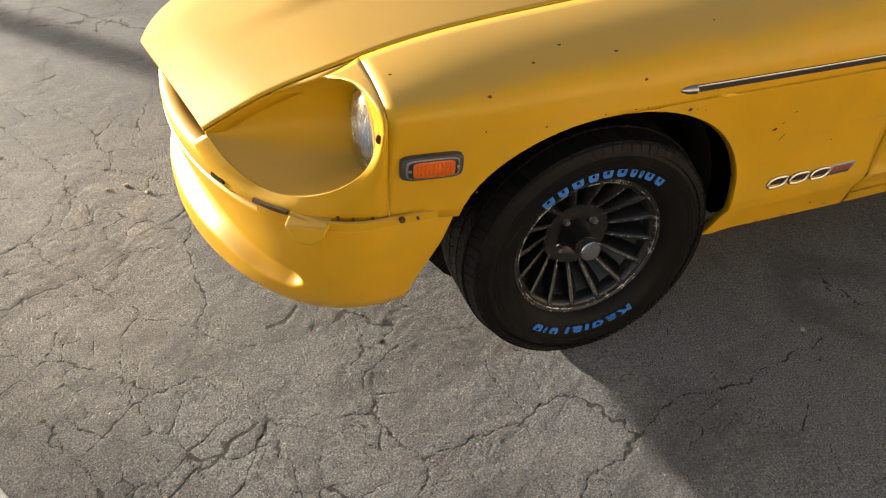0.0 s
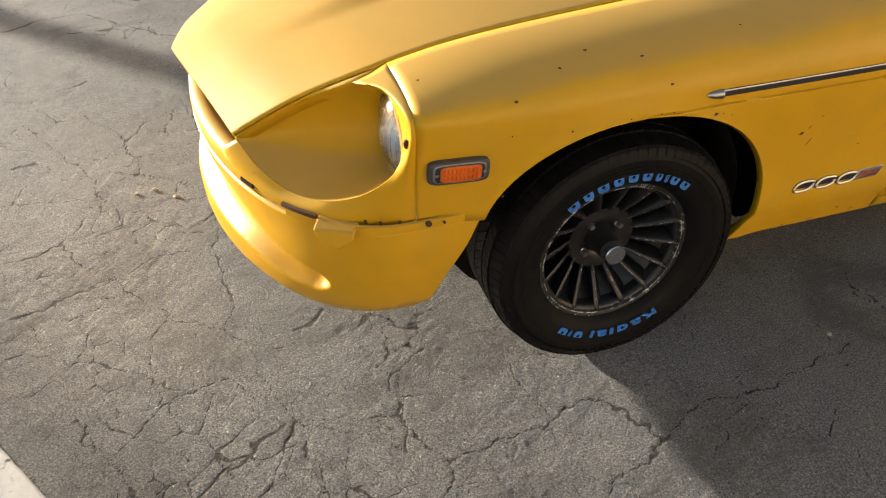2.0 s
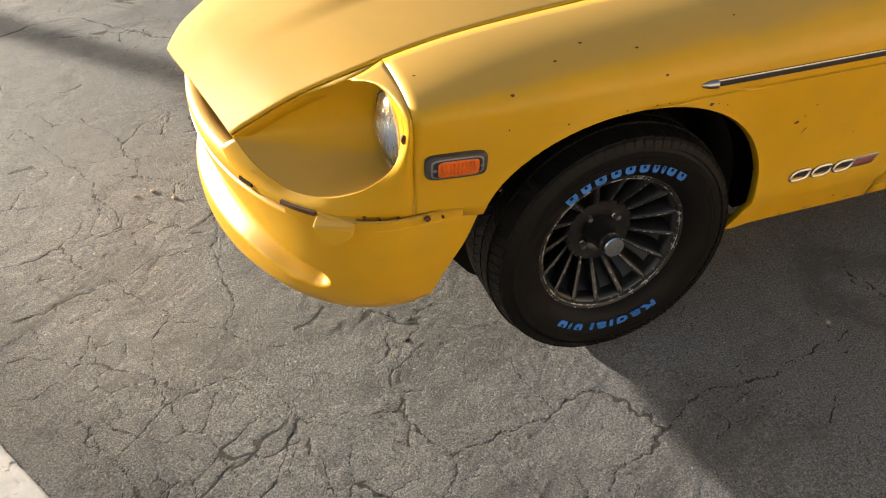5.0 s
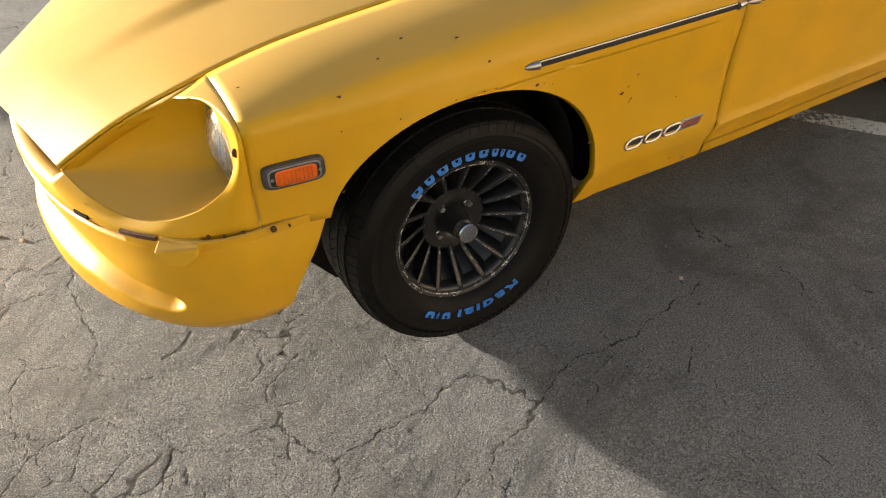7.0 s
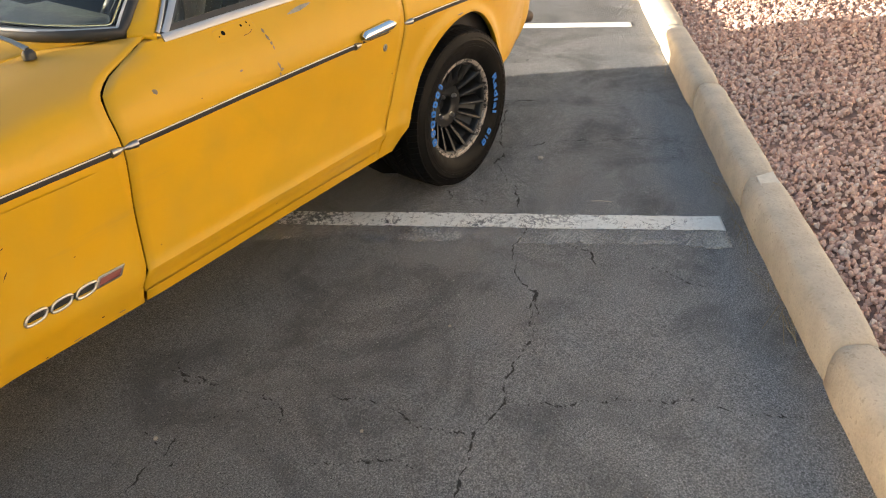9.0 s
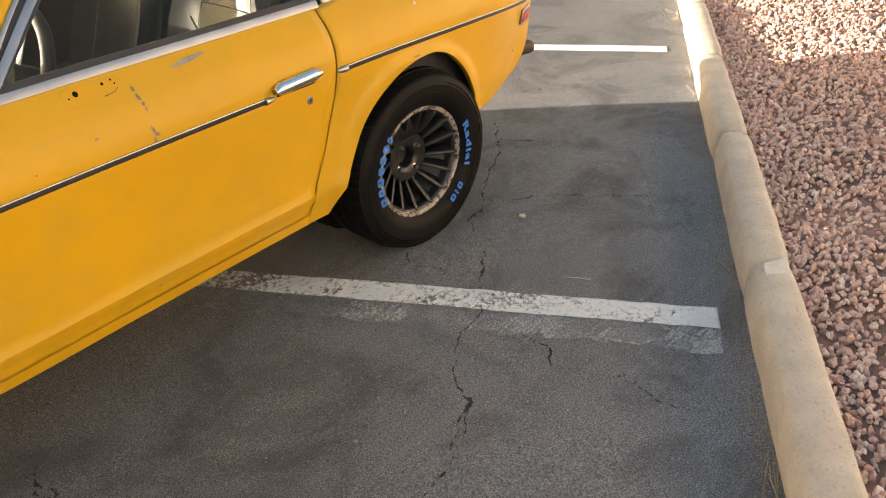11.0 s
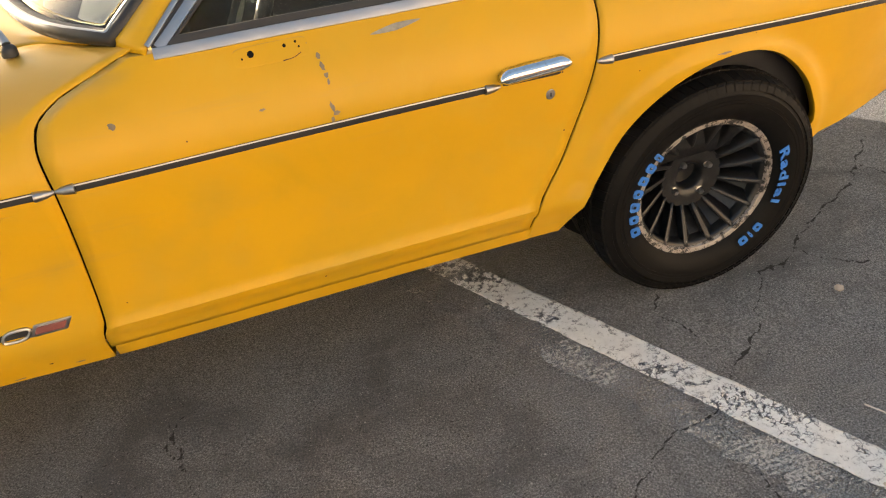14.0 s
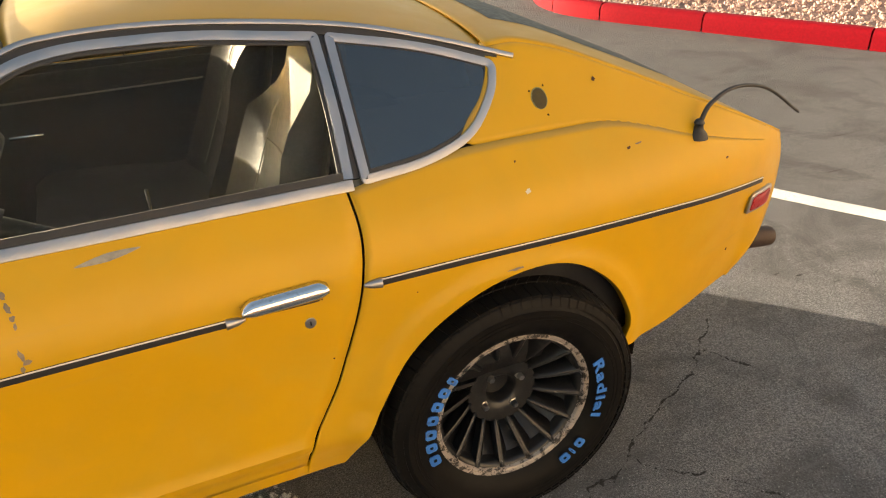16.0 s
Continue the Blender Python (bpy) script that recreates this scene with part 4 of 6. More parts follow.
rows = [roof_row(lerp(1.44, 2.36, i / 40), gutter_z(lerp(1.44, 2.36, i / 40)), roof_mid(lerp(1.44, 2.36, i / 40))) for i in range(41)]
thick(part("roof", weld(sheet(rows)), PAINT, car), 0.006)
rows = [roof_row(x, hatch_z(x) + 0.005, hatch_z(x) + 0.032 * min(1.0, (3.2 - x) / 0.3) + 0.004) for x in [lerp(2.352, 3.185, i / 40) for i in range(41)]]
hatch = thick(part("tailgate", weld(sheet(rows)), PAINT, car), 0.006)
rows = [[p + Vector((0, 0, 0.004)) for p in roof_row(x, hatch_z(x) + 0.005, hatch_z(x) + 0.032 * min(1.0, (3.2 - x) / 0.3) + 0.004)[5:-5]] for x in [lerp(2.43, 2.98, i / 20) for i in range(21)]]
part("rear_window", weld(sheet(rows)), BLACK_TRIM, hatch, "dark rear window glass")

# tail panel: closes the back between the quarters
rows = []
for i in range(13):
    z = lerp(0.36, 0.78, i / 12)
    x = tail_x(z)
    e = S(x, z)
    rows.append([Vector((x + 0.022 * (1 - abs(w) ** 4), YC + w * (YC - e.y), z)) for w in [-1 + 2 * j / 24 for j in range(25)]])
thick(part("tail_panel", weld(sheet(rows)), PAINT, car), 0.005)

# floor, arches and the dark hollow of the car
def build_liner(cx, r, a0, a1):
    bm = bmesh.new()
    rows = []
    for yy in (0.055, 0.27):
        rows.append([(cx + r * math.cos(a), yy, 0.36 + (r - 0.02) * math.sin(a)) for a in [math.pi * lerp(a0, a1, k / 24) for k in range(25)]])
    sheet(rows, bm=bm)
    bm.faces.new([bm.verts.new((cx + r * math.cos(2 * math.pi * k / 24), 0.27, 0.36 + r * math.sin(2 * math.pi * k / 24))) for k in range(24)])
    return bm


both("wheel_well", lambda: build_liner(0.0, 0.385, -0.22, 0.97), DARK, "black wheel well", solid=0.004)
both("wheel_well", lambda: build_liner(2.30, 0.375, -0.04, 1.06), DARK, "black wheel well", solid=0.004)
# plain block added between the rear wheels to stop low sun leaking through
part("rear_sun_block", box((0.80, 0.80, 0.17), Matrix.Translation((2.36, YC, 0.235))), DARK, car, "dark block added under the rear to stop sunlight leaking through")
# underbody is low and off-centre, floor pan wide, to block light beneath the car
part("underbody", box((1.9, 1.12, 0.19), Matrix.Translation((0.98, YC + 0.10, 0.235))), DARK, car, "dark underbody")
part("floor_pan", box((1.46, 1.40, 0.03), Matrix.Translation((1.14, YC, 0.30))), DARK, car, "dark floor pan")
part("engine_bay", box((1.0, 0.86, 0.30), Matrix.Translation((0.10, YC, 0.58))), DARK, car, "dark engine bay")


# ---------------------------------------------------------------- wheels
R_TYRE, R_LIP = 0.318, 0.196


def tyre_profile(tuck):
    # (radius, across): outer sidewall, shoulder, tread, inner side; outwards is minus y
    prof = [(0.190, -0.088), (0.194, -0.106), (0.205, -0.124), (0.222, -0.140), (0.246, -0.1490), (0.270, -0.1490), (0.278, -0.1500), (0.281, -0.1465), (0.296, -0.143), (0.307, -0.134), (0.3130, -0.120),
            (0.3125, -0.106), (0.3110, -0.090), (0.3120, -0.030), (0.3120, 0.030), (0.3110, 0.060), (0.3100, 0.085), (0.305, 0.100), (0.275, 0.114),
            (0.240, 0.116), (0.205, 0.105), (0.190, 0.088)]
    return [(r, y + tuck * min(1.0, max(0.0, (-y - 0.09) / 0.04))) for r, y in prof]


def squash_tyre(bm):
    for v in bm.verts:
        if v.co.z < -0.30:
            v.co.z = -0.30 - (-0.30 - v.co.z) * 0.85


def arc_text(text, size, radius, start_deg, y, depth=0.0012):
    """Letters wrapped clockwise round the sidewall, tops outwards."""
    cu = bpy.data.curves.new("letters", "FONT")
    cu.body, cu.size, cu.extrude, cu.resolution_u = text, size, depth, 3
    cu.offset = 0.0012
    cu.space_character = 1.2
    tmp = bpy.data.objects.new("letters", cu)
    scene.collection.objects.link(tmp)
    bpy.context.view_layer.update()
    me = bpy.data.meshes.new_from_object(tmp.evaluated_get(bpy.context.evaluated_depsgraph_get()))
    bpy.data.objects.remove(tmp)
    bm = bmesh.new()
    bm.from_mesh(me)
    bpy.data.meshes.remove(me)
    for v in bm.verts:
        a = radians(start_deg) - v.co.x * 1.62 / (radius + 0.014)
        r = radius + v.co.y
        v.co = Vector((r * math.cos(a), y - v.co.z, r * math.sin(a)))
    return bm


def arc_bars(widths, size, radius, start_deg, y):
    """Plain rounded blocks in place of a maker's name."""
    bm = bmesh.new()
    a = radians(start_deg)
    for w in widths:
        pts = []
        n = 8
        lo, hi = radius + 0.001, radius + size * 0.72
        for k in range(n):
            t = 2 * math.pi * k / n + math.pi / n
            ca, sa = math.cos(t), math.sin(t)
            px = math.copysign(abs(ca) ** 0.5, ca) * w / 2
            pr = (lo + hi) / 2 + math.copysign(abs(sa) ** 0.5, sa) * (hi - lo) / 2
            pts.append((px, pr))
        hole = [(p * 0.30, (lo + hi) / 2 + (q - (lo + hi) / 2) * 0.30) for p, q in pts]
        mid = a - (w / 2) / radius
        put = lambda p, q, d: bm.verts.new((q * math.cos(mid - p / radius), y - d, q * math.sin(mid - p / radius)))
        o1, i1 = [put(p, q, 0.0012) for p, q in pts], [put(p, q, 0.0012) for p, q in hole]
        o0 = [put(p, q, -0.001) for p, q in pts]
        for k in range(n):
            j = (k + 1) % n
            bm.faces.new((o1[k], o1[j], i1[j], i1[k]))
            bm.faces.new((o0[k], o0[j], o1[j], o1[k]))
        a -= (w * 1.18 + 0.006) / radius
    bmesh.ops.recalc_face_normals(bm, faces=bm.faces)
    return bm


def build_wheel(name, centre, turn_deg, capped, lettered=True, tuck=0.006):
    """A turbine-finned wheel on a low raised-letter tyre. turn_deg: how far it has rolled."""
    w = new("wheel")
    w.parent = car
    w.location = centre
    tagged(w, "black turbine-finned road wheel with chipped lip on a blue-lettered tyre")
    bm = lathe(tyre_profile(tuck), 96, "y", closed=False)
    squash_tyre(bm)
    tyre = sharp(part("tyre", bm, RUBBER, w, "black radial tyre"), 40)
    # tread: lugs over the crown and the shoulder
    n = 76
    bm = bmesh.new()
    for k in range(n):
        for y0, y1, r, tilt in ((-0.137 + tuck * 0.9, -0.090 + tuck * 0.3, 0.3195, 0.015), (-0.086, -0.050, 0.3235, -0.05), (-0.046, -0.004, 0.3245, 0.05), (0.000, 0.032, 0.3245, -0.05), (0.036, 0.064, 0.3235, 0.05), (0.068, 0.100, 0.3205, -0.02)):
            a0 = 2 * math.pi * (k + (0.3 if y0 > 0 else 0.0)) / n
            da = 2 * math.pi / n * 0.91
            vs = []
            for rr in (-0.012, 0.0015):
                for (aa, yy, s) in ((a0, y0, -1), (a0 + da, y0, -1), (a0 + da, y1, 1), (a0, y1, 1)):
                    edge = 0.0095 if yy < -0.095 else 0.010 if yy > 0.09 else 0.0
                    ang = aa + tilt * s
                    rad = r + rr - edge
                    z = rad * math.sin(ang)
                    z = -0.30 - (-0.30 - z) * 0.85 if z < -0.30 else z
                    vs.append(bm.verts.new((rad * math.cos(ang), yy, z)))
            for q in ((4, 5, 6, 7), (0, 1, 5, 4), (1, 2, 6, 5), (2, 3, 7, 6), (3, 0, 4, 7)):
                bm.faces.new([vs[i] for i in q])
        # shoulder block, wrapped down the sidewall
        a0, a1 = 2 * math.pi * k / n, 2 * math.pi * (k + 0.82) / n
        rings = []
        for r, y in ((0.2870, -0.1445), (0.2885, -0.1480), (0.3030, -0.1410), (0.3125, -0.1300), (0.3125, -0.1200)):
            ring = []
            for ang in (a0, a1):
                z = r * math.sin(ang)
                z = -0.30 - (-0.30 - z) * 0.85 if z < -0.30 else z
                ring.append(bm.verts.new((r * math.cos(ang), y + tuck * min(1.0, max(0.0, (-y - 0.09) / 0.04)), z)))
            rings.append(ring)
        for (p, q), (t, u) in zip(rings, rings[1:]):
            bm.faces.new((p, q, u, t))
    bmesh.ops.recalc_face_normals(bm, faces=bm.faces)
    tagged(part("tread", bm, RUBBER, w, smooth=False), kind="stuff")
    for r in (0.2535, 0.2625):
        part("sidewall_rib", lathe([(r, -0.1475 + tuck), (r + 0.0012, -0.1500 + tuck), (r + 0.0024, -0.1475 + tuck)], 80), RUBBER, w)
    # rim: lip with worn edges, barrel, the dish behind the fins
    lip = part("rim_lip", lathe([(0.188, -0.082), (0.199, -0.099), (0.2015, -0.105), (0.199, -0.109), (0.192, -0.1085), (0.187, -0.104), (0.185, -0.096)], 80), LIP if capped else LIP_BARE, w, "chipped silver rim lip")
    for r, y, t in ((0.2005, -0.108, 0.0016), (0.1885, -0.1065, 0.0013)):
        part("lip_edge", tube([(r * math.cos(2 * math.pi * k / 72), y, r * math.sin(2 * math.pi * k / 72)) for k in range(72)], t, 5, closed=True), EDGE_WORN if capped else LIP_BARE, lip)
    part("rim_barrel", lathe([(0.1865, -0.0985), (0.180, -0.096), (0.176, -0.085), (0.170, -0.030), (0.160, 0.05), (0.185, 0.10)], 64), WHEEL_BLACK, w)
    part("brake_drum", lathe([(0.150, 0.06), (0.150, 0.030), (0.138, 0.026), (0.060, 0.023), (0.001, 0.023)], 40), DARK, w, "dusty brake drum")
    part("dish", lathe([(0.118, -0.006), (0.140, -0.026), (0.176, -0.066)], 64), WHEEL_BLACK, w, "dark dished wheel centre behind the fins")
    # hub plate
    prof = [(0.092, 0.020), (0.092, -0.034), (0.089, -0.040), (0.062, -0.040), (0.044, -0.034), (0.038, -0.028), (0.036, 0.004), (0.001, 0.006)]
    part("hub", lathe(prof, 48), WHEEL_BLACK, w)
    fins = 16
    for k in range(fins):
        a = 2 * math.pi * k / fins + radians(turn_deg)
        rows = []
        for i in range(9):
            t = i / 8
            r = lerp(0.084, 0.187, t)
            ang = a - 0.075 * (1 - t) ** 1.5
            hw = lerp(0.0046, 0.0060, t)
            yt = lerp(-0.040, -0.101, t ** 0.85)
            c, s = math.cos(ang), math.sin(ang)
            p = lambda off, yy: Vector((r * c - off * s, yy, r * s + off * c))
            fall = lerp(0.010, 0.026, t)
            rows.append([p(-hw, yt + 0.030), p(-hw, yt + 0.0015), p(-hw * 0.5, yt), p(hw * 0.5, yt), p(hw, yt + 0.0015), p(hw + 0.002, yt + 0.008), p(hw + fall, yt + 0.034)])
        bm = sheet(rows)
        bmesh.ops.recalc_face_normals(bm, faces=bm.faces)
        fin = thick(part("fin", bm, WHEEL_BLACK, w), 0.0018)
        ridge = [(r[2] + r[3]) / 2 + Vector((0, -0.0006, 0)) for r in rows]
        part("fin_edge", tube(ridge, 0.0016, 5), FIN_EDGE if capped else FIN_EDGE_BARE, fin, "worn edge")
    for k in range(4):
        a = radians(turn_deg + 20 + 90 * k)
        c = (0.057 * math.cos(a), 0, 0.057 * math.sin(a))
        part("lug_nut", lathe([(0.012, -0.030), (0.012, -0.0375), (0.0085, -0.039), (0.0085, -0.050), (0.0065, -0.053), (0.0005, -0.0535)], 6, "y", c), STEEL, w, "bare steel lug nut")
    if capped:
        part("hub_cap", lathe([(0.042, -0.024), (0.041, -0.040), (0.035, -0.052), (0.031, -0.084), (0.0285, -0.092)], 36), WHEEL_BLACK, w, "worn black hub sleeve")
        sharp(part("hub_end", lathe([(0.0275, -0.090), (0.0275, -0.117), (0.0255, -0.1205), (0.0005, -0.121)], 36), BRIGHT_STEEL, w, "bare bright axle end"), 20)
    if lettered:
        maker = (0.036, 0.030, 0.034, 0.030, 0.030, 0.030, 0.020, 0.011, 0.029, 0.030)
        a1, a2, a3 = (-55, -109, 131) if capped else (24, -39, 199)
        rl = 0.222 if capped else 0.208
        maker = maker if capped else maker[:7]
        part("lettering", arc_text("Radial", 0.043 if capped else 0.038, rl + 0.001, a1, -0.1470 + tuck), BLUE, w, "blue raised lettering")
        part("lettering_block", arc_bars((0.024, 0.007, 0.026), 0.042, rl + 0.001, a2, -0.1470 + tuck), BLUE, w, "blue raised block")
        part("lettering_block", arc_bars([0.80 * q for q in maker], 0.040, rl + 0.001, a3, -0.1470 + tuck), BLUE, w, "blue raised block")
    return w


TYRE_Y = 0.092
w_fl = build_wheel("front", (0.0, TYRE_Y - 0.006, 0.316), 17, True)
w_rl = build_wheel("rear", (2.305, TYRE_Y + 0.012, 0.316), 13.3, False, True, 0.012)
w_fr = build_wheel("front", (0.0, 2 * YC - TYRE_Y, 0.316), 0, True, False)
w_fr.rotation_euler = (0, 0, math.pi)
w_rr = build_wheel("rear", (2.305, 2 * YC - TYRE_Y, 0.316), 0, False, False)
w_rr.rotation_euler = (0, 0, math.pi)

# ---------------------------------------------------------------- glass and bright work
flank_normal = lambda p: Vector((0.0, -1.0, 0.25))
FLAT = [(-0.5, 0.0), (0.5, 0.0), (0.44, 0.55), (0.0, 0.64), (-0.44, 0.55)]


def bar(width, height):
    return [(a * width, b * height) for a, b in FLAT]


def on_side(pts, n, out=0.0):
    """A curve over the flank through (x, z) pairs."""
    return [S(p.x, p.z, out) for p in spline([(x, 0, z) for x, z in pts], n)]


def cornered(pts, r=0.02, closed=False):
    """(x, z) pairs joined by straight runs with small rounded corners."""
    P = [Vector((x, 0, z)) for x, z in pts]
    n = len(P)
    out = []
    for i, p in enumerate(P):
        if not closed and i in (0, n - 1):
            out.append(p)
            continue
        a, b = P[i - 1] - p, P[(i + 1) % n] - p
        ri = r[i] if isinstance(r, tuple) else r
        ra, rb = min(ri, a.length * 0.45), min(ri, b.length * 0.45)
        u, v = p + a.normalized() * ra, p + b.normalized() * rb
        for k in range(6):
            t = k / 5
            out.append(u * (1 - t) ** 2 + p * 2 * t * (1 - t) + v * t * t)
    if closed:
        out.append(out[0])
    fine = []
    for a, b in zip(out, out[1:]):
        k = max(1, int((b - a).length / 0.03))
        fine += [a.lerp(b, j / k) for j in range(k)]
    return fine + [out[-1]]


def cornered_bar(pts, w, h, out, r=0.02, closed=False):
    return sweep_bar([S(p.x, p.z, out) for p in cornered(pts, r, closed)], bar(w, h), lambda p: Vector((0.0, -1.0, 0.55)))


def moulding_line(x0, x1, z0, z1, up=0.0):
    """(x, z) turns of a side moulding; where it falls it starts level."""
    return [(lerp(x0, x1, k / 5), lerp(z0, z1, (k / 5) ** 2.2) + up) for k in range(6)]


def build_trim(x0, x1, z0, z1):
    pts = moulding_line(x0, x1, z0, z1)
    return lambda w, h, out: sweep_bar(on_side(pts, 30, out), bar(w, h), lambda p: Vector((0, -1, 0)))


for x0, x1, z0, z1, own in ((0.158, 0.800, 0.738, 0.738, fenders), (0.842, 1.718, 0.738, 0.738, doors), (1.99, 3.115, 0.746, 0.676, quarters)):
    t = build_trim(x0, x1, z0, z1)
    for k in (0, 1):
        b1, b2, b3 = t(0.018, 0.008, 0.0), None, None
        side = mirrored(b1) if k else b1
        tr = part("side_moulding", side, BLACK_TRIM, own[k], "black side moulding with bright upper edge")
        pts = moulding_line(x0, x1, z0, z1, 0.0056)
        bm = sweep_bar(on_side(pts, 30, 0.003), bar(0.0036, 0.005), lambda p: Vector((0, -1, 0.3)))
        part("bright_strip", mirrored(bm) if k else bm, TRIM_METAL, tr)
        for xe, d in ((x0, 1), (x1, -1)) if x1 < 3 else ((x0, 1),):
            bm = tube([S(xe - d * 0.020, z0 if d > 0 else z1, 0.001), S(xe - d * 0.005, z0 if d > 0 else z1, 0.003), S(xe + d * 0.016, z0 if d > 0 else z1, 0.004)], lambda q: 0.004 + 0.0075 * min(1, q * 1.4), 8)
            part("moulding_end", mirrored(bm) if k else bm, TRIM_METAL, tr)

# door window frame, sill bright strip, A-pillar
WIN = [(1.072, 0.934), (1.30, 1.112), (1.44, 1.188), (1.54, 1.203), (1.75, 1.199), (1.988, 1.170), (1.992, 1.05), (1.984, 0.932)]


def frame_bar(pts, n, w, h, out):
    return sweep_bar(on_side(pts, n, out), bar(w, h), lambda p: Vector((0.0, -1.0, 0.55)))


for k in (0, 1):
    fix = (lambda b: mirrored(b)) if k else (lambda b: b)
    fr = part("window_frame", fix(cornered_bar(WIN, 0.021, 0.008, 0.002, (0, 0.08, 0.05, 0.05, 0.08, 0.004, 0.05, 0))), TRIM_METAL, doors[k], "brushed bright window frame")
    belt = [(1.06, 0.926), (1.30, 0.925), (1.60, 0.922), (1.99, 0.922)]
    part("belt_moulding", fix(frame_bar(belt, 30, 0.024, 0.010, 0.003)), TRIM_METAL, doors[k], "bright belt moulding")
    belt2 = [(1.08, 0.9410), (1.30, 0.9400), (1.60, 0.9370), (1.98, 0.9370)]
    part("window_seal", fix(frame_bar(belt2, 30, 0.020, 0.005, 0.002)), BLACK_TRIM, doors[k], "black window seal")
    inner = [(1.105, 0.944), (1.308, 1.101), (1.445, 1.176), (1.54, 1.190), (1.75, 1.186), (1.973, 1.158), (1.978, 1.05), (1.970, 0.940)]
    part("window_seal", fix(cornered_bar(inner, 0.008, 0.006, -0.003, (0, 0.08, 0.05, 0.05, 0.08, 0.004, 0.05, 0))), BLACK_TRIM, doors[k], "black window seal")
    part("roof_gutter", fix(frame_bar([(1.052, 0.940), (1.25, 1.104), (1.42, 1.201), (1.54, 1.223), (1.75, 1.219), (2.03, 1.187), (2.22, 1.143), (2.405, 1.086)], 60, 0.011, 0.012, 0.004)), TRIM_METAL, car, "dull bright roof gutter")
    drip = [(1.060, 0.936), (1.26, 1.100), (1.42, 1.189), (1.54, 1.213), (1.75, 1.209), (2.03, 1.177), (2.22, 1.133), (2.37, 1.092)]
    part("door_seal", fix(frame_bar(drip, 60, 0.024, 0.004, 0.0015)), BLACK_TRIM, car, "black door rubber under the gutter")
    cap = [(1.06, 0.908), (1.40, 0.910), (1.97, 0.908)]
    part("door_cap", fix(frame_bar(cap, 30, 0.045, 0.020, -0.045)), VINYL, doors[k], "black padded top of the door card")
    glass = on_side(WIN + [WIN[0]], 60, -0.012)[:-1]
    bm = bmesh.new()
    mid = bm.verts.new(sum(glass, Vector()) / len(glass))
    vs = [bm.verts.new(p) for p in glass]
    n0 = (glass[20] - glass[0]).cross(glass[45] - glass[0]).normalized()
    for v in vs:
        v.co -= n0 * (v.co - glass[0]).dot(n0)
    mid.co -= n0 * (mid.co - glass[0]).dot(n0)
    for i in range(len(vs)):
        bm.faces.new((vs[i], vs[(i + 1) % len(vs)], mid))
    pane = thick(part("window_pane", fix(bm), DOOR_GLASS, doors[k], "dusty door window glass", smooth=False), 0.004)
    pane.visible_shadow = False
    # quarter window
    QW = [(2.018, 0.926), (2.15, 0.934), (2.262, 0.962), (2.335, 1.030), (2.352, 1.078), (2.20, 1.130), (2.018, 1.166)]
    loop = QW + [QW[0]]
    qf = part("quarter_window", fix(cornered_bar(QW, 0.020, 0.008, 0.002, (0.003, 0.05, 0.05, 0.05, 0.015, 0.08, 0.003), True)), TRIM_METAL, car, "bright-framed quarter window with clear glass")
    ring = on_side(QW + [QW[0]], 56, -0.002)[:-1]
    bm = bmesh.new()
    n0 = (ring[20] - ring[0]).cross(ring[42] - ring[0]).normalized()
    ring = [p - n0 * (p - ring[0]).dot(n0) for p in ring]
    mid = sum(ring, Vector()) / len(ring)
    vs = [bm.verts.new(p) for p in ring]
    c = bm.verts.new(mid)
    for i in range(len(vs)):
        bm.faces.new((vs[i], vs[(i + 1) % len(vs)], c))
    pane = thick(part("pane", fix(bm), QUARTER_GLASS, qf, "reflecting quarter glass", smooth=False), 0.004)
    pane.visible_shadow = False
    part("pane_seal", fix(cornered_bar([(x + (2.17 - x) * 0.075, z + (1.05 - z) * 0.085) for x, z in QW], 0.010, 0.006, -0.002, (0.003, 0.05, 0.05, 0.05, 0.015, 0.08, 0.003), True)), BLACK_TRIM, qf, "black glazing rubber")
    # pillar behind the door glass
    post = on_side([(2.004, 0.925), (2.010, 1.05), (2.004, 1.185)], 12, -0.012)
    part("door_pillar", fix(sweep_bar(post, [(-0.022, 0), (0.022, 0), (0.022, 0.008), (-0.022, 0.008)], lambda p: Vector((0, -1, 0.5)))), BLACK_TRIM, car, "dark door pillar")

# windscreen with black rubber and bright edge
base = []
for j in range(41):
    y = lerp(0.105, 2 * YC - 0.105, j / 40)
    yl = min(y, 2 * YC - y)
    base.append(Vector((screen_x(yl) + 0.012, y, screen_z(yl) + 0.012)))
top = []
for j in range(41):
    w = -1 + 2 * j / 40
    top.append(Vector((1.425 - 0.05 * (1 - w * w), YC + w * (YC - 0.285), 1.214 + 0.022 * (1 - w * w))))
rows = [[a.lerp(b, i / 16) + Vector((-0.35, 0, 0.55)) * 0.035 * math.sin(math.pi * i / 16) for a, b in zip(base, top)] for i in range(17)]
screen = thick(part("windscreen", weld(sheet(rows)), GLASS, car, "curved windscreen glass"), 0.005)
screen.visible_shadow = False
loop = rows[0] + [r[-1] for r in rows[1:]] + rows[-1][-2::-1] + [r[0] for r in rows[-2:0:-1]]
part("screen_rubber", tube(loop, 0.019, 8, closed=True), BLACK_TRIM, screen, "black windscreen rubber")
part("screen_trim", tube([p + Vector((-0.010, 0, 0.012)) for p in loop], 0.006, 6, closed=True), TRIM_METAL, screen, "bright windscreen trim")
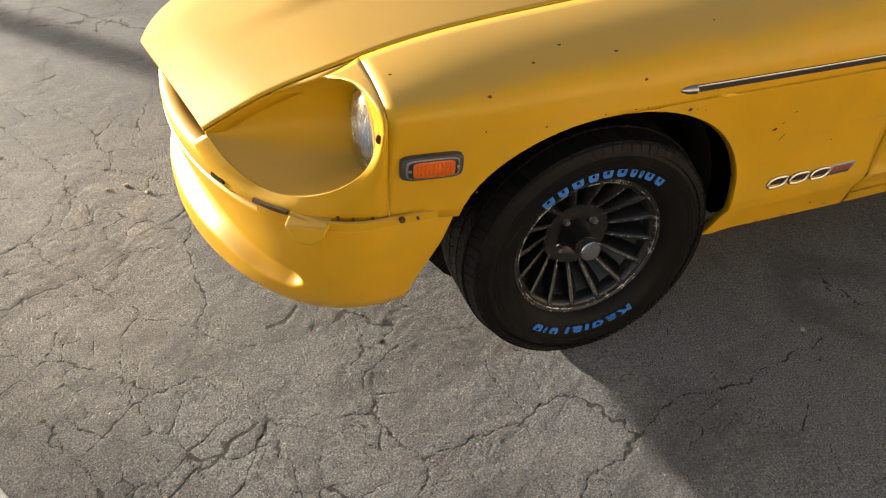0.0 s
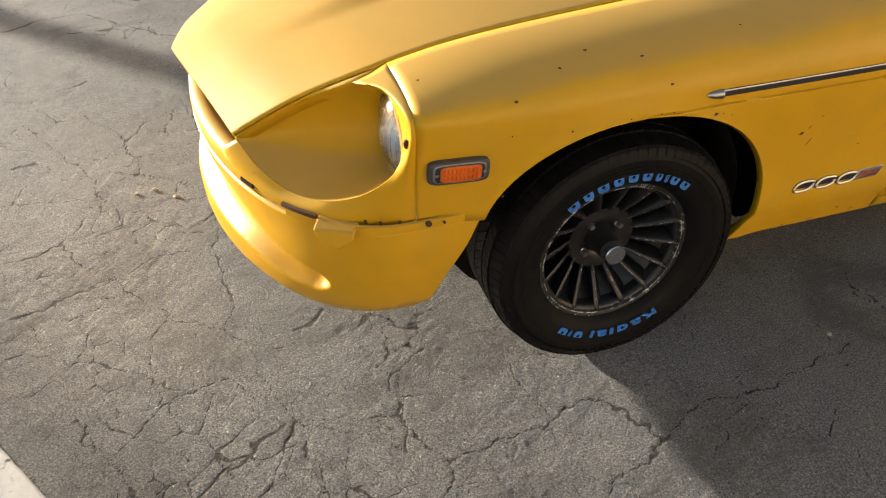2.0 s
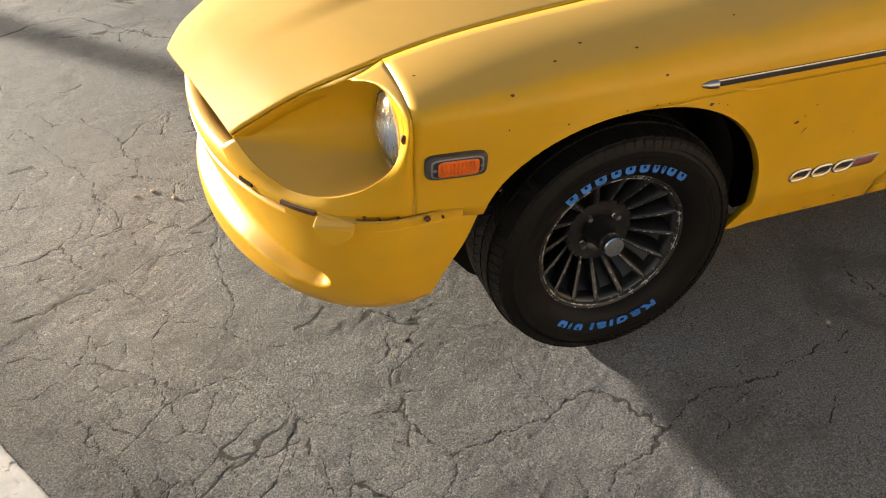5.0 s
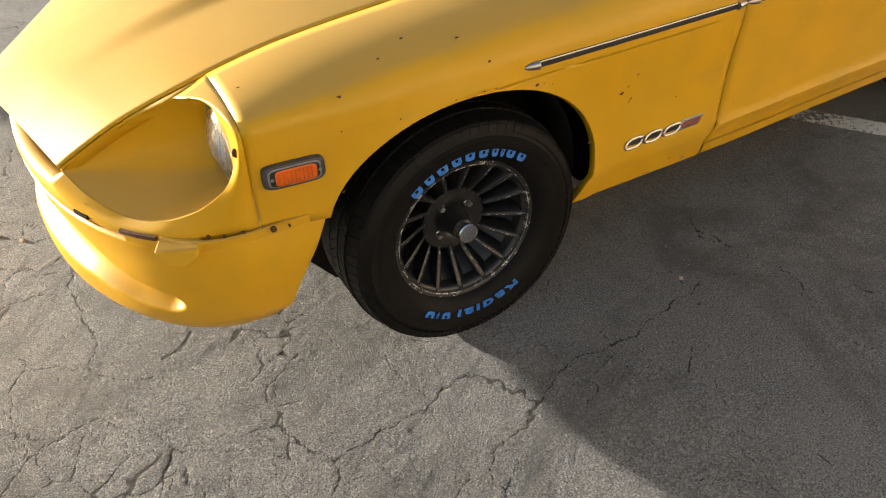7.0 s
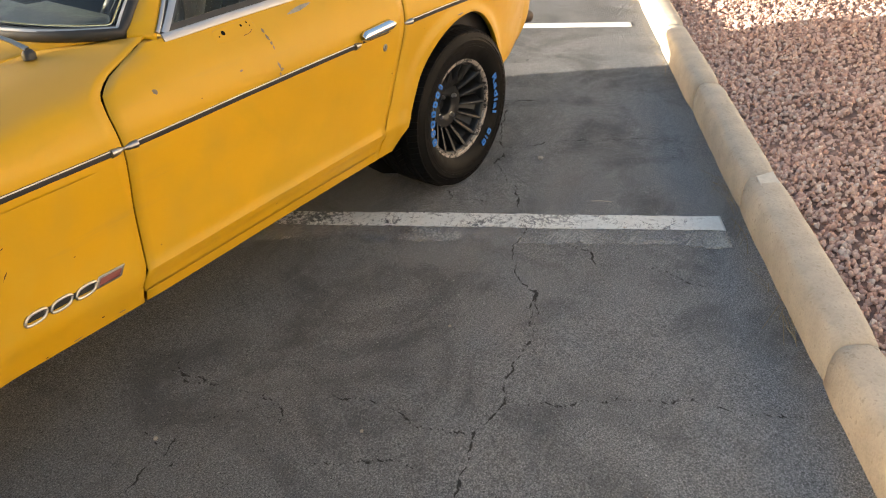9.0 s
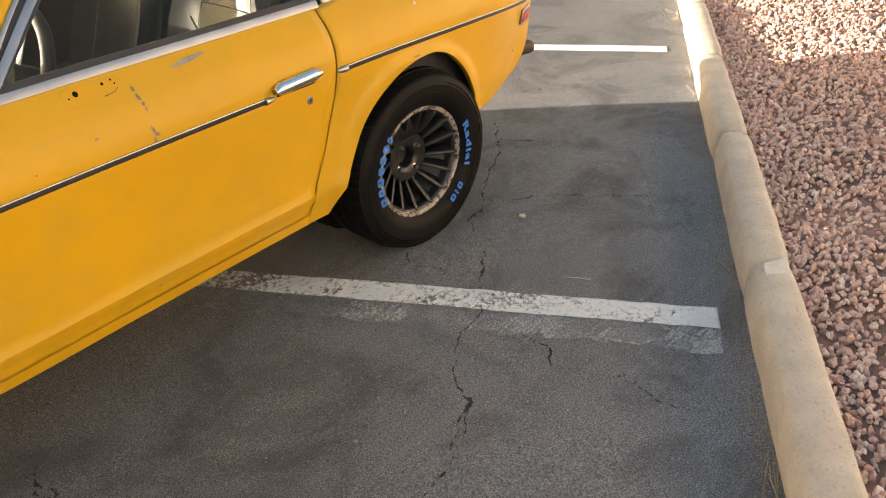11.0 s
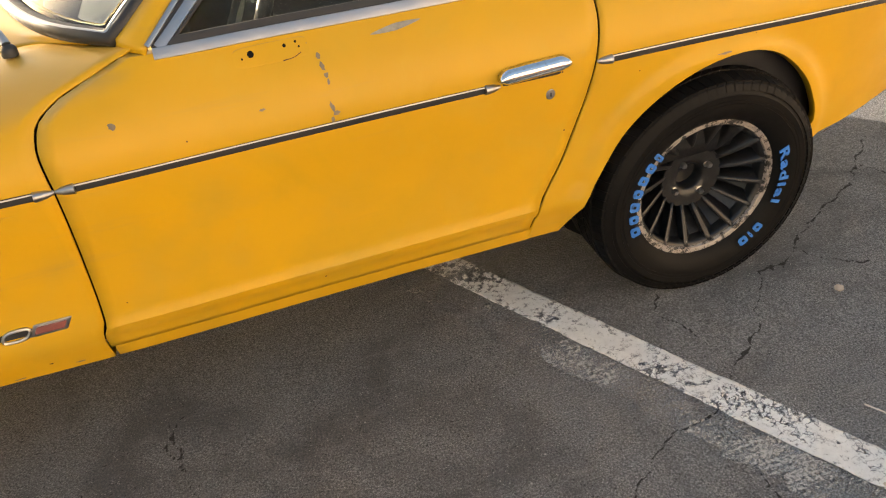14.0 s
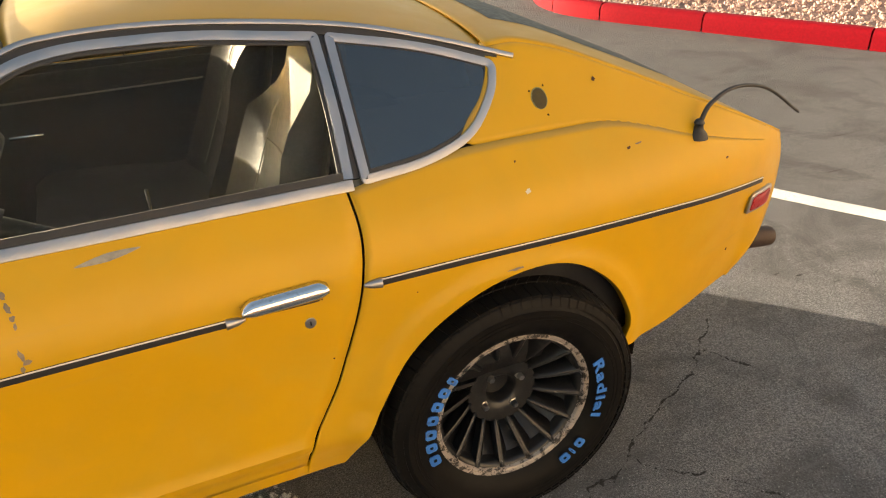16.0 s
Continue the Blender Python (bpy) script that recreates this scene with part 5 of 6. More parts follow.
for k in (0, 1):
    edge = [Vector((0.975, gap_y(0.975), gap_z(0.975) - 0.006))] + [r[0] for r in rows]
    side = [S(p.x, p.z, 0.002) for p in [Vector((1.046, 0, 0.926))] + spline([(1.052, 0, 0.938), (1.16, 0, 1.035), (1.30, 0, 1.138), (1.45, 0, 1.212)], 16)]
    pil = [[a.lerp(b, t) + Vector((-0.5, -0.5, 0.5)) * 0.012 * math.sin(math.pi * t) for a, b in zip(edge, side)] for t in [i / 6 for i in range(7)]]
    bm = weld(sheet(pil))
    thick(part("windscreen_pillar", mirrored(bm) if k else bm, PAINT, car), 0.006)
# wiper
piv = Vector((0.785, 0.185, 0.940))
wiper = part("wiper_pivot", lathe([(0.016, 0.0), (0.016, 0.014), (0.010, 0.022), (0.0005, 0.024)], 14, "z", piv - Vector((0, 0, 0.012))), BLACK_TRIM, car, "worn windscreen wiper")
part("wiper_arm", tube([piv + Vector((0, 0, 0.012)), piv + Vector((-0.015, 0.035, 0.030)), piv + Vector((-0.05, 0.09, 0.055)), piv + Vector((-0.095, 0.155, 0.072))], lambda q: 0.009 - 0.005 * q, 8, squash=0.6), STEEL, wiper, "worn bare metal wiper arm")
piv = Vector((0.645, 0.715, 0.975))
wiper = part("wiper_pivot", lathe([(0.016, 0.0), (0.016, 0.014), (0.010, 0.022), (0.0005, 0.024)], 14, "z", piv - Vector((0, 0, 0.012))), BLACK_TRIM, car, "worn windscreen wiper")
part("wiper_arm", tube([piv + Vector((0, 0, 0.012)), piv + Vector((0.01, 0.06, 0.025)), piv + Vector((0.015, 0.32, 0.035))], lambda q: 0.009 - 0.005 * q, 8, squash=0.6), STEEL, wiper, "worn bare metal wiper arm")

# ---------------------------------------------------------------- the car park round the car
ALONG = Vector((0.857, 0.515, 0.0)).normalized()      # the kerb's way
ACROSS = Vector((-0.5185, 0.855, 0.0)).normalized()     # the painted lines' way
BACK = Vector((ALONG.y, -ALONG.x, 0.0))               # from the lot into the gravel



def make_road_paint(name, colour, keep, worse, fine=55, dry=0.0, crazed=0.11, soft=0.035):
    """Flaking paint with gaps; it wears faster away from the kerb (worse: per metre). dry: brush streaks across the line."""
    m, nt, b = material(name)
    v = coords(nt)
    far = nt.nodes.new("ShaderNodeVectorMath")
    far.operation = "DOT_PRODUCT"
    far.inputs[1].default_value = ACROSS
    nt.links.new(v, far.inputs[0])
    wear = maths(nt, "MULTIPLY", maths(nt, "ADD", far.outputs["Value"], 2.2), worse)
    n1, n2 = noise_tex(nt, v, fine, 8, 0.80), noise_tex(nt, v, 5, 4, 0.6)
    mp = node(nt, "ShaderNodeMapping")
    mp.inputs["Rotation"].default_value = (0, 0, -math.atan2(ALONG.y, ALONG.x))
    mp.inputs["Scale"].default_value = (1.5, 24.0, 1.0)
    nt.links.new(v, mp.inputs["Vector"])
    brush = noise_tex(nt, mp.outputs["Vector"], 5.0, 5, 0.7)
    e = nt.nodes.new("ShaderNodeTexVoronoi")
    e.feature = "DISTANCE_TO_EDGE"
    e.inputs["Scale"].default_value = 36
    bend = nt.nodes.new("ShaderNodeVectorMath")
    bend.operation = "MULTIPLY_ADD"
    nz = node(nt, "ShaderNodeTexNoise", Scale=30, Detail=5)
    nt.links.new(v, nz.inputs["Vector"])
    nt.links.new(nz.outputs["Color"], bend.inputs[0])
    bend.inputs[1].default_value = (0.06, 0.06, 0)
    nt.links.new(v, bend.inputs[2])
    nt.links.new(bend.outputs[0], e.inputs["Vector"])
    craze = ramp(nt, e.outputs["Distance"], (0.0, (crazed,) * 3), (0.07, (0.0,) * 3))
    craze = mixc(nt, 1.0, craze, ramp(nt, n2, (0.42, (0, 0, 0)), (0.60, (1, 1, 1))), "MULTIPLY")
    hurt = maths(nt, "ADD", maths(nt, "ADD", maths(nt, "MULTIPLY", n1, 0.65), maths(nt, "MULTIPLY", n2, 0.35)), maths(nt, "ADD", wear, craze))
    hurt = maths(nt, "ADD", hurt, maths(nt, "MULTIPLY", maths(nt, "SUBTRACT", brush, 0.5), dry))
    at = nt.nodes.new("ShaderNodeAttribute")
    at.attribute_name = "crack"
    hurt = maths(nt, "ADD", hurt, maths(nt, "MULTIPLY", maths(nt, "SUBTRACT", 1.3, at.outputs["Fac"]), 0.2, True))
    nt.links.new(ramp(nt, hurt, (keep, (1, 1, 1)), (keep + soft, (0, 0, 0))), b.inputs["Alpha"])
    lo = tuple(x * 0.74 for x in colour)
    nt.links.new(mixc(nt, 0.5, ramp(nt, n1, (0.38, colour), (0.62, lo)), ramp(nt, n2, (0.35, lo), (0.6, colour))), b.inputs["Base Color"])
    b.inputs["Roughness"].default_value = 0.8
    bump(nt, n1, 0.6, 0.004, b)
    return m


FRESH = make_road_paint("white_road_paint", (0.84, 0.84, 0.82), 0.640, 0.004)
STRIPE = make_road_paint("worn_white_road_paint", (0.84, 0.84, 0.82), 0.580, 0.046)
GHOST = make_road_paint("ghost_road_paint", (0.54, 0.535, 0.52), 0.450, 0.03, 130, 0.30, 0.0, 0.06)
CONCRETE = plain("kerb_concrete", (0.52, 0.455, 0.375), 0.9, vary=0.18, scale=70, bumps=0.010, dirt=(0.40, 0.345, 0.28))
RED_KERB = make_worn("red_kerb_paint", (0.27, 0.003, 0.011), (0.22, 0.12, 0.10), 0.8, 0.0, 9, 0.68, 0.9, gloss=0.12)
DRY = plain("dry_straw", (0.33, 0.28, 0.19), 0.8, vary=0.3, scale=40)
PALE = plain("pale_concrete_patch", (0.62, 0.58, 0.52), 0.85, vary=0.15, scale=40, bumps=0.003)


def on_ground(x, y, up=0.0):
    return Vector((x, y, ground_height(x, y) + up))


def stripe(end, length, width, mat, label, up=0.0026, ragged=0.003):
    """A painted line from its end at the kerb, lying in the hollows of the ground, with ragged edges."""
    n = int(length / 0.011)
    along, side = np.meshgrid(np.linspace(0, length, n + 1), np.linspace(-0.5, 0.5, 13), indexing="ij")
    off = side * width + np.sign(side) * np.abs(2 * side) ** 6 * ragged * rough_noise(along, side * 0.3 + end[0], 0.05, 3, 51)
    x = end[0] + ACROSS.x * along + ALONG.x * off
    y = end[1] + ACROSS.y * along + ALONG.y * off
    ob = thick(grid_mesh("parking_line", x, y, from_grid(HEIGHTS, x, y) + up, from_grid(SPLIT, x, y), mat), 0.0012)
    tagged(ob, label, "parking line", kind="structure")
    return ob


stripe((2.525, -1.045), 5.2, 0.104, STRIPE, "worn white painted parking line, crazed and flaking")
stripe((2.525 - 0.108 * ALONG.x, -1.045 - 0.108 * ALONG.y), 1.75, 0.11, GHOST, "older grey line worn almost away beside the white one", 0.0022, 0.02)
stripe((4.735, 0.325), 5.2, 0.104, FRESH, "white painted parking line in the sun")
stripe((-0.030, -2.413), 5.2, 0.104, FRESH, "white painted parking line in the sun")


# kerb of cast stones
kerb = new("kerb")
tagged(kerb, "rounded tan concrete kerb with chipped joints between the lot and the gravel", "kerb", kind="structure")
KERB0 = Vector((2.675, -1.053, 0.0))


def kerb_mesh(length, seed):
    prof = [(0.0, -0.06), (-0.004, 0.06), (0.004, 0.118), (0.016, 0.136), (0.040, 0.145), (0.098, 0.146), (0.120, 0.138), (0.130, 0.118), (0.132, -0.06)]
    rng = random.Random(seed)
    rows = []
    n = 10
    for i in range(n + 1):
        s = length * i / n
        e = 0.006 if i in (0, n) else 0.0
        rows.append([(s + (0.004 if i == 0 else -0.004 if i == n else 0), -(b + e * (1 if b < 0.06 else -1)) + 0.002 * rng.uniform(-1, 1), z - e * (z > 0.1) + 0.0015 * rng.uniform(-1, 1)) for b, z in prof])
    bm = sheet(rows)
    for r in (0, n):
        bm.verts.ensure_lookup_table()
        bm.faces.new([bm.verts[r * len(prof) + k] for k in range(len(prof))])
    bmesh.ops.recalc_face_normals(bm, faces=bm.faces)
    me = bpy.data.meshes.new("kerb_stone")
    bm.to_mesh(me)
    bm.free()
    me.polygons.foreach_set("use_smooth", [True] * len(me.polygons))
    return me


stones = [kerb_mesh(1.0, 3 + k) for k in range(3)]
for me in stones:
    me.materials.append(CONCRETE)
turn = math.degrees(math.atan2(ALONG.y, ALONG.x))
for k in range(-9, 5):
    ob = new("kerb_stone", stones[k % 3])
    ob.parent = kerb
    p = KERB0 + ALONG * (1.0 * k)
    ob.matrix_basis = pose(p.x, p.y, 0.002 * ((k * 7) % 3), 0, 0, turn + 0.25 * ((k * 5) % 3 - 1))
bm = box((0.10, 0.075, 0.006), Matrix.Translation((-0.045, -0.072, 0.1455)))
for v in bm.verts:
    v.co.x += 0.025 * math.sin(37 * v.co.y)
m = pose(*KERB0, 0, 0, turn)
ob = bevel(part("chip", bm, PALE, kerb, "white chipped patch at a joint"), 0.003)
ob.matrix_basis = m

# gravel beds
GRAVEL = material("crushed_pink_rock")
GRAVEL, nt, bsdf = GRAVEL
geo = nt.nodes.new("ShaderNodeNewGeometry")
c = ramp(nt, geo.outputs["Random Per Island"], (0.0, (0.42, 0.25, 0.205)), (0.3, (0.62, 0.41, 0.345)), (0.6, (0.74, 0.54, 0.46)), (0.85, (0.70, 0.54, 0.47)), (1.0, (0.84, 0.74, 0.66)))
c = mixc(nt, 0.35, c, ramp(nt, noise_tex(nt, coords(nt), 60, 5), (0.3, (0.20, 0.115, 0.095)), (0.7, (0.56, 0.40, 0.33))))
nt.links.new(c, bsdf.inputs["Base Color"])
bsdf.inputs["Roughness"].default_value = 0.9
bump(nt, noise_tex(nt, coords(nt), 160, 4), 0.5, 0.004, bsdf)
SOIL = plain("gravel_bed_soil", (0.27, 0.165, 0.13), 0.95, vary=0.4, scale=45, bumps=0.02)


def rocks(name, spots, size, label, seed):
    """Many angular stones in one mesh."""
    rng = np.random.RandomState(seed)
    t = (1 + 5 ** 0.5) / 2
    ico = np.array([(-1, t, 0), (1, t, 0), (-1, -t, 0), (1, -t, 0), (0, -1, t), (0, 1, t), (0, -1, -t), (0, 1, -t), (t, 0, -1), (t, 0, 1), (-t, 0, -1), (-t, 0, 1)]) / 1.9
    fs = np.array([(0, 11, 5), (0, 5, 1), (0, 1, 7), (0, 7, 10), (0, 10, 11), (1, 5, 9), (5, 11, 4), (11, 10, 2), (10, 7, 6), (7, 1, 8),
                   (3, 9, 4), (3, 4, 2), (3, 2, 6), (3, 6, 8), (3, 8, 9), (4, 9, 5), (2, 4, 11), (6, 2, 10), (8, 6, 7), (9, 8, 1)])
    verts, faces = [], []
    for i, p in enumerate(spots):
        s = size * rng.uniform(0.55, 1.25)
        v = ico * (1 + rng.uniform(-0.32, 0.32, (12, 1))) * (rng.uniform(0.7, 1.2), rng.uniform(0.55, 0.95), rng.uniform(0.45, 0.8)) * s
        r = np.array(Euler(rng.uniform(-3.1, 3.1, 3)).to_matrix())
        verts.append(v @ r.T + np.array(p))
        faces.append(fs + 12 * i)
    me = bpy.data.meshes.new(name)
    me.from_pydata(np.concatenate(verts).tolist(), [], np.concatenate(faces).tolist())
    me.materials.append(GRAVEL)
    ob = new(name, me)
    tagged(ob, label, "gravel", kind="stuff")
    return ob


rng = np.random.RandomState(5)
spots = []
for i in range(36000):
    s, b = rng.uniform(-2.2, 4.6), 0.135 + 2.3 * rng.uniform(0, 1) ** 1.25
    if s < 0.0 and b > 1.3:
        continue
    p = KERB0 + ALONG * s + BACK * b
    hump = 0.085 + 0.03 * min(1.0, (b - 0.13) / 0.5) + 0.022 * noise.noise(Vector((p.x * 2.3, p.y * 2.3, 1.0)))
    spots.append((p.x, p.y, hump + rng.uniform(-0.006, 0.010)))
rocks("gravel", spots, 0.0135, "reddish crushed rock bed behind the kerb", 11)
rows = []
for i in range(81):
    s = -10 + 20 * i / 80
    row = []
    for b in (0.128, 0.2, 0.35, 0.6, 1.0, 1.6, 2.4, 4.0, 9.0):
        p = KERB0 + ALONG * s + BACK * b
        row.append((p.x, p.y, 0.078 + 0.03 * min(1.0, (b - 0.13) / 0.5) + 0.022 * noise.noise(Vector((p.x * 2.3, p.y * 2.3, 1.0)))))
    rows.append(row)
tagged(link_mesh("gravel_bed", sheet(rows), SOIL), "reddish soil under crushed rock", "planting bed", kind="structure")

# red kerb round the far island
island = new("red_kerb")
tagged(island, "bright red painted kerb round a gravel island across the lane", "kerb", kind="structure")
path = spline([(7.25, 1.60, 0), (6.65, 2.67, 0), (5.98, 3.83, 0), (5.50, 4.70, 0), (5.36, 5.30, 0), (5.55, 5.95, 0), (6.2, 6.6, 0), (7.4, 7.3, 0)], 90)
cuts = [0, 14, 26, 38, 50, 62, 76, 90]
for a, b in zip(cuts, cuts[1:]):
    seg = path[a:b + 1]
    rows = []
    for i, p in enumerate(seg):
        d = (path[min(a + i + 1, 90)] - path[max(a + i - 1, 0)]).normalized()
        s = Vector((d.y, -d.x, 0))
        e = 0.004 if i in (0, len(seg) - 1) else 0.0
        q = p + d * (0.006 if i == 0 else -0.006 if i == len(seg) - 1 else 0)
        rows.append([q + s * o + Vector((0, 0, z - e)) for o, z in ((0.0, -0.05), (0.008, 0.10), (0.025, 0.135), (0.05, 0.145), (0.12, 0.145), (0.14, 0.13), (0.15, -0.05))])
    bm = sheet(rows)
    bmesh.ops.recalc_face_normals(bm, faces=bm.faces)
    part("kerb_stone", bm, RED_KERB, island)
bm = bmesh.new()
inner = []
for i, p in enumerate(path):
    d = (path[min(i + 1, 90)] - path[max(i - 1, 0)]).normalized()
    inner.append(p + Vector((d.y, -d.x, 0)) * 0.14 + Vector((0, 0, 0.10)))
rows = [[p.lerp(Vector((9.5, 6.0, 0.16)), k / 8) for p in inner] for k in range(9)]
tagged(link_mesh("island_bed", sheet(rows), SOIL), "tan gravel island behind the red kerb", "planting bed", kind="structure")
rng = np.random.RandomState(8)
spots = []
for i in range(7500):
    j = rng.randint(0, 75)
    q = Vector(inner[j]).lerp(Vector((9.5, 6.0, 0.16)), rng.uniform(0, 1) ** 1.4 * 0.55)
    spots.append((q.x + rng.uniform(-0.06, 0.06), q.y + rng.uniform(-0.06, 0.06), q.z + rng.uniform(0.0, 0.015)))
rocks("gravel", spots, 0.016, "tan crushed rock on the island", 12)

# straw along the kerb's foot, small litter
bm = bmesh.new()
rng = random.Random(4)
for s0, n in ((0.25, 5), (0.05, 7), (-0.15, 6), (-0.60, 6), (-0.75, 7), (1.7, 8), (2.0, 6), (3.1, 10)):
    for k in range(n):
        p = KERB0 + ALONG * (s0 + rng.uniform(-0.09, 0.09)) - BACK * rng.uniform(0.005, 0.03)
        d = (ALONG * rng.choice((-1, 1)) + BACK * rng.uniform(-0.7, 0.1)).normalized()
        l = rng.uniform(0.05, 0.17)
        tube([on_ground(p.x, p.y, 0.004), on_ground(*(p + d * l * 0.5).xy, rng.uniform(0.005, 0.012)), on_ground(*(p + d * l).xy, rng.uniform(0.004, 0.009))], 0.0011, 4, bm)
tagged(link_mesh("dry_grass", bm, DRY), "dry straw and dead grass along the kerb", "dry grass", kind="stuff")
bm = tube([on_ground(2.415, -0.555, 0.005), on_ground(2.436, -0.588, 0.006), on_ground(2.452, -0.625, 0.005)], 0.0028, 6, squash=0.4)
tagged(link_mesh("twig", bm, PALE), "thin pale twig lying on the asphalt", "twig")
for x, y, s in ((2.645, -0.19, 0.016), (-1.13, 1.19, 0.010), (-1.19, 1.18, 0.008), (-1.06, 1.12, 0.010), (0.62, -0.18, 0.008), (1.45, -0.55, 0.007), (2.30, -0.75, 0.006), (0.95, -0.62, 0.006)):
    bm = bmesh.new()
    bmesh.ops.create_icosphere(bm, subdivisions=1, radius=s)
    for v in bm.verts:
        v.co = v.co * random.uniform(0.7, 1.1)
        v.co.z *= 0.55
    ob = link_mesh("pebble", bm, CONCRETE, smooth=False)
    ob.location = on_ground(x, y, s * 0.35)
    tagged(ob, "small pale pebble lying on the asphalt", "pebble", "pebbles on the asphalt")

# pole off to the sunny side, whose shadow crosses the lane
bm = tube([(-11.15, 14.1, -0.2), (-11.15, 14.1, 2.5), (-11.12, 14.12, 6.5)], 0.11, 14)
tagged(link_mesh("utility_pole", bm, plain("weathered_wood", (0.16, 0.12, 0.09), 0.9, scale=8, bumps=0.004)), "weathered round wooden pole at the edge of the lot", "pole")

# unseen tree added on the sunny side of the lot, so its crown shades the ground before the car
def build_shade_tree(x, y, height, spread, seed):
    rng = random.Random(seed)
    tree = new("tree")
    tagged(tree, "unseen leafy tree with a bare trunk, added at the edge of the lot for shade", "tree")
    top = Vector((x, y, height * 0.52))
    part("trunk", tube(spline([(x, y, -0.1), (x + 0.06, y, height * 0.25), top], 10), lambda q: 0.16 - 0.06 * q, 12), BARK, tree)
    tips = []
    for k in range(9):
        a = 2 * math.pi * k / 9 + rng.uniform(-0.3, 0.3)
        end = top + Vector((math.cos(a) * spread * rng.uniform(0.35, 0.75), math.sin(a) * spread * rng.uniform(0.35, 0.75), height * rng.uniform(0.05, 0.40)))
        part("limb", tube(spline([top - Vector((0, 0, 0.3)), top.lerp(end, 0.5) + Vector((0, 0, 0.15)), end], 8), lambda q: 0.07 - 0.05 * q, 7), BARK, tree)
        tips += [end, top.lerp(end, 0.6)]
    bm = bmesh.new()
    for _ in range(10000):
        c = rng.choice(tips)
        d = Vector((rng.gauss(0, 1), rng.gauss(0, 1), rng.gauss(0, 0.8))) * spread * 0.22
        if d.length > spread * 0.55:
            continue
        m = Matrix.Translation(c + d) @ Euler((rng.uniform(-1, 1), rng.uniform(-1, 1), rng.uniform(0, 6.3))).to_matrix().to_4x4()
        l = rng.uniform(0.05, 0.09)
        bm.faces.new([bm.verts.new(m @ Vector(q)) for q in ((-l, 0, 0), (0, -l * 0.45, 0.01), (l, 0, 0), (0, l * 0.45, 0.01))])
    tagged(part("crown", bm, LEAF, tree, smooth=False), kind="stuff")
    return tree


BARK = plain("bark", (0.13, 0.10, 0.08), 0.95, vary=0.4, scale=20, bumps=0.01)
LEAF = plain("leaf_green", (0.06, 0.09, 0.03), 0.7, vary=0.3, scale=6)
build_shade_tree(-21.25, 21.25, 6.6, 1.9, 6)

# unseen building added behind the gravel bed, its sunlit wall bouncing warm light onto the lot
STUCCO = plain("tan_stucco", (0.43, 0.385, 0.325), 0.9, vary=0.10, scale=8, bumps=0.004)
bounce_hall = new("building")
tagged(bounce_hall, "unseen long low tan stucco building with a flat roof, added behind the gravel to bounce light", "building")
c0 = KERB0 + BACK * 7.0
hm = pose(c0.x, c0.y, 0, 0, 0, turn)
for name, size, at, mat in (("wall", (34.0, 0.30, 5.2), (0, -0.15, 2.6), STUCCO), ("roof", (34.8, 3.2, 0.25), (0, -1.0, 5.3), plain("brown_roof_edge", (0.16, 0.10, 0.07), 0.8)), ("plinth", (34.1, 0.12, 0.5), (0, 0.05, 0.25), CONCRETE)):
    ob = part(name, box(size, Matrix.Translation(at)), mat, bounce_hall, smooth=False)
    ob.matrix_basis = hm

# ---------------------------------------------------------------- small parts of the car
def slab(cx, cz, w, h, depth, bulge=0.0, n=6, out=0.0, round_=0.35):
    """A rounded block standing on the flank."""
    bm = bmesh.new()
    ring = []
    k = 20
    for i in range(k):
        a = 2 * math.pi * i / k
        ca, sa = math.cos(a), math.sin(a)
        ring.append((math.copysign(abs(ca) ** round_, ca) * w / 2, math.copysign(abs(sa) ** round_, sa) * h / 2))
    rows = []
    for s, d in ((1.0, -0.002), (1.0, depth * 0.7), (0.95, depth * 0.95), (0.88, depth)):
        rows.append([S(cx + a * s, cz + b * s, d + out) for a, b in ring])
    vs = [[bm.verts.new(p) for p in r] for r in rows]
    for A, B in zip(vs, vs[1:]):
        for i in range(k):
            bm.faces.new((A[i], A[(i + 1) % k], B[(i + 1) % k], B[i]))
    c = bm.verts.new(S(cx, cz, depth + bulge + out))
    for i in range(k):
        bm.faces.new((vs[-1][i], vs[-1][(i + 1) % k], c))
    bmesh.ops.recalc_face_normals(bm, faces=bm.faces)
    return bm


for k in (0, 1):
    fix = mirrored if k else (lambda b: b)
    mk = part("side_marker_lamp", fix(slab(-0.411, 0.638, 0.132, 0.060, 0.017)), plain("marker_bezel", (0.05, 0.05, 0.052), 0.4, vary=0.2), fenders[k], "amber side marker lamp in a dark bezel")
    part("bezel_rim", fix(slab(-0.411, 0.638, 0.118, 0.050, 0.0190)), plain("bezel_edge", (0.22, 0.22, 0.23), 0.35, 0.6), mk)
    part("bezel_face", fix(slab(-0.411, 0.638, 0.110, 0.045, 0.0200)), BLACK_TRIM, mk)
    part("lens", fix(slab(-0.409, 0.637, 0.092, 0.042, 0.022, 0.001)), AMBER, mk, "amber ribbed lens")
    for i in range(9):
        for j in range(2):
            part("lens_rib", fix(slab(-0.443 + 0.0085 * i, 0.629 + 0.017 * j, 0.0060, 0.014, 0.0235, 0.0008)), AMBER, mk)
    for xx in (-0.459, -0.359):
        part("screw", fix(slab(xx, 0.637, 0.008, 0.008, 0.0215, 0.001, round_=1.0)), STEEL, mk)
    rk = part("rear_side_marker", fix(slab(3.128, 0.612, 0.112, 0.066, 0.008, out=0.005)), TRIM_METAL, quarters[k], "red rear side marker in a bright bezel")
    part("lens", fix(slab(3.130, 0.611, 0.090, 0.048, 0.011, 0.001, out=0.005)), RED_LENS, rk, "red lens")

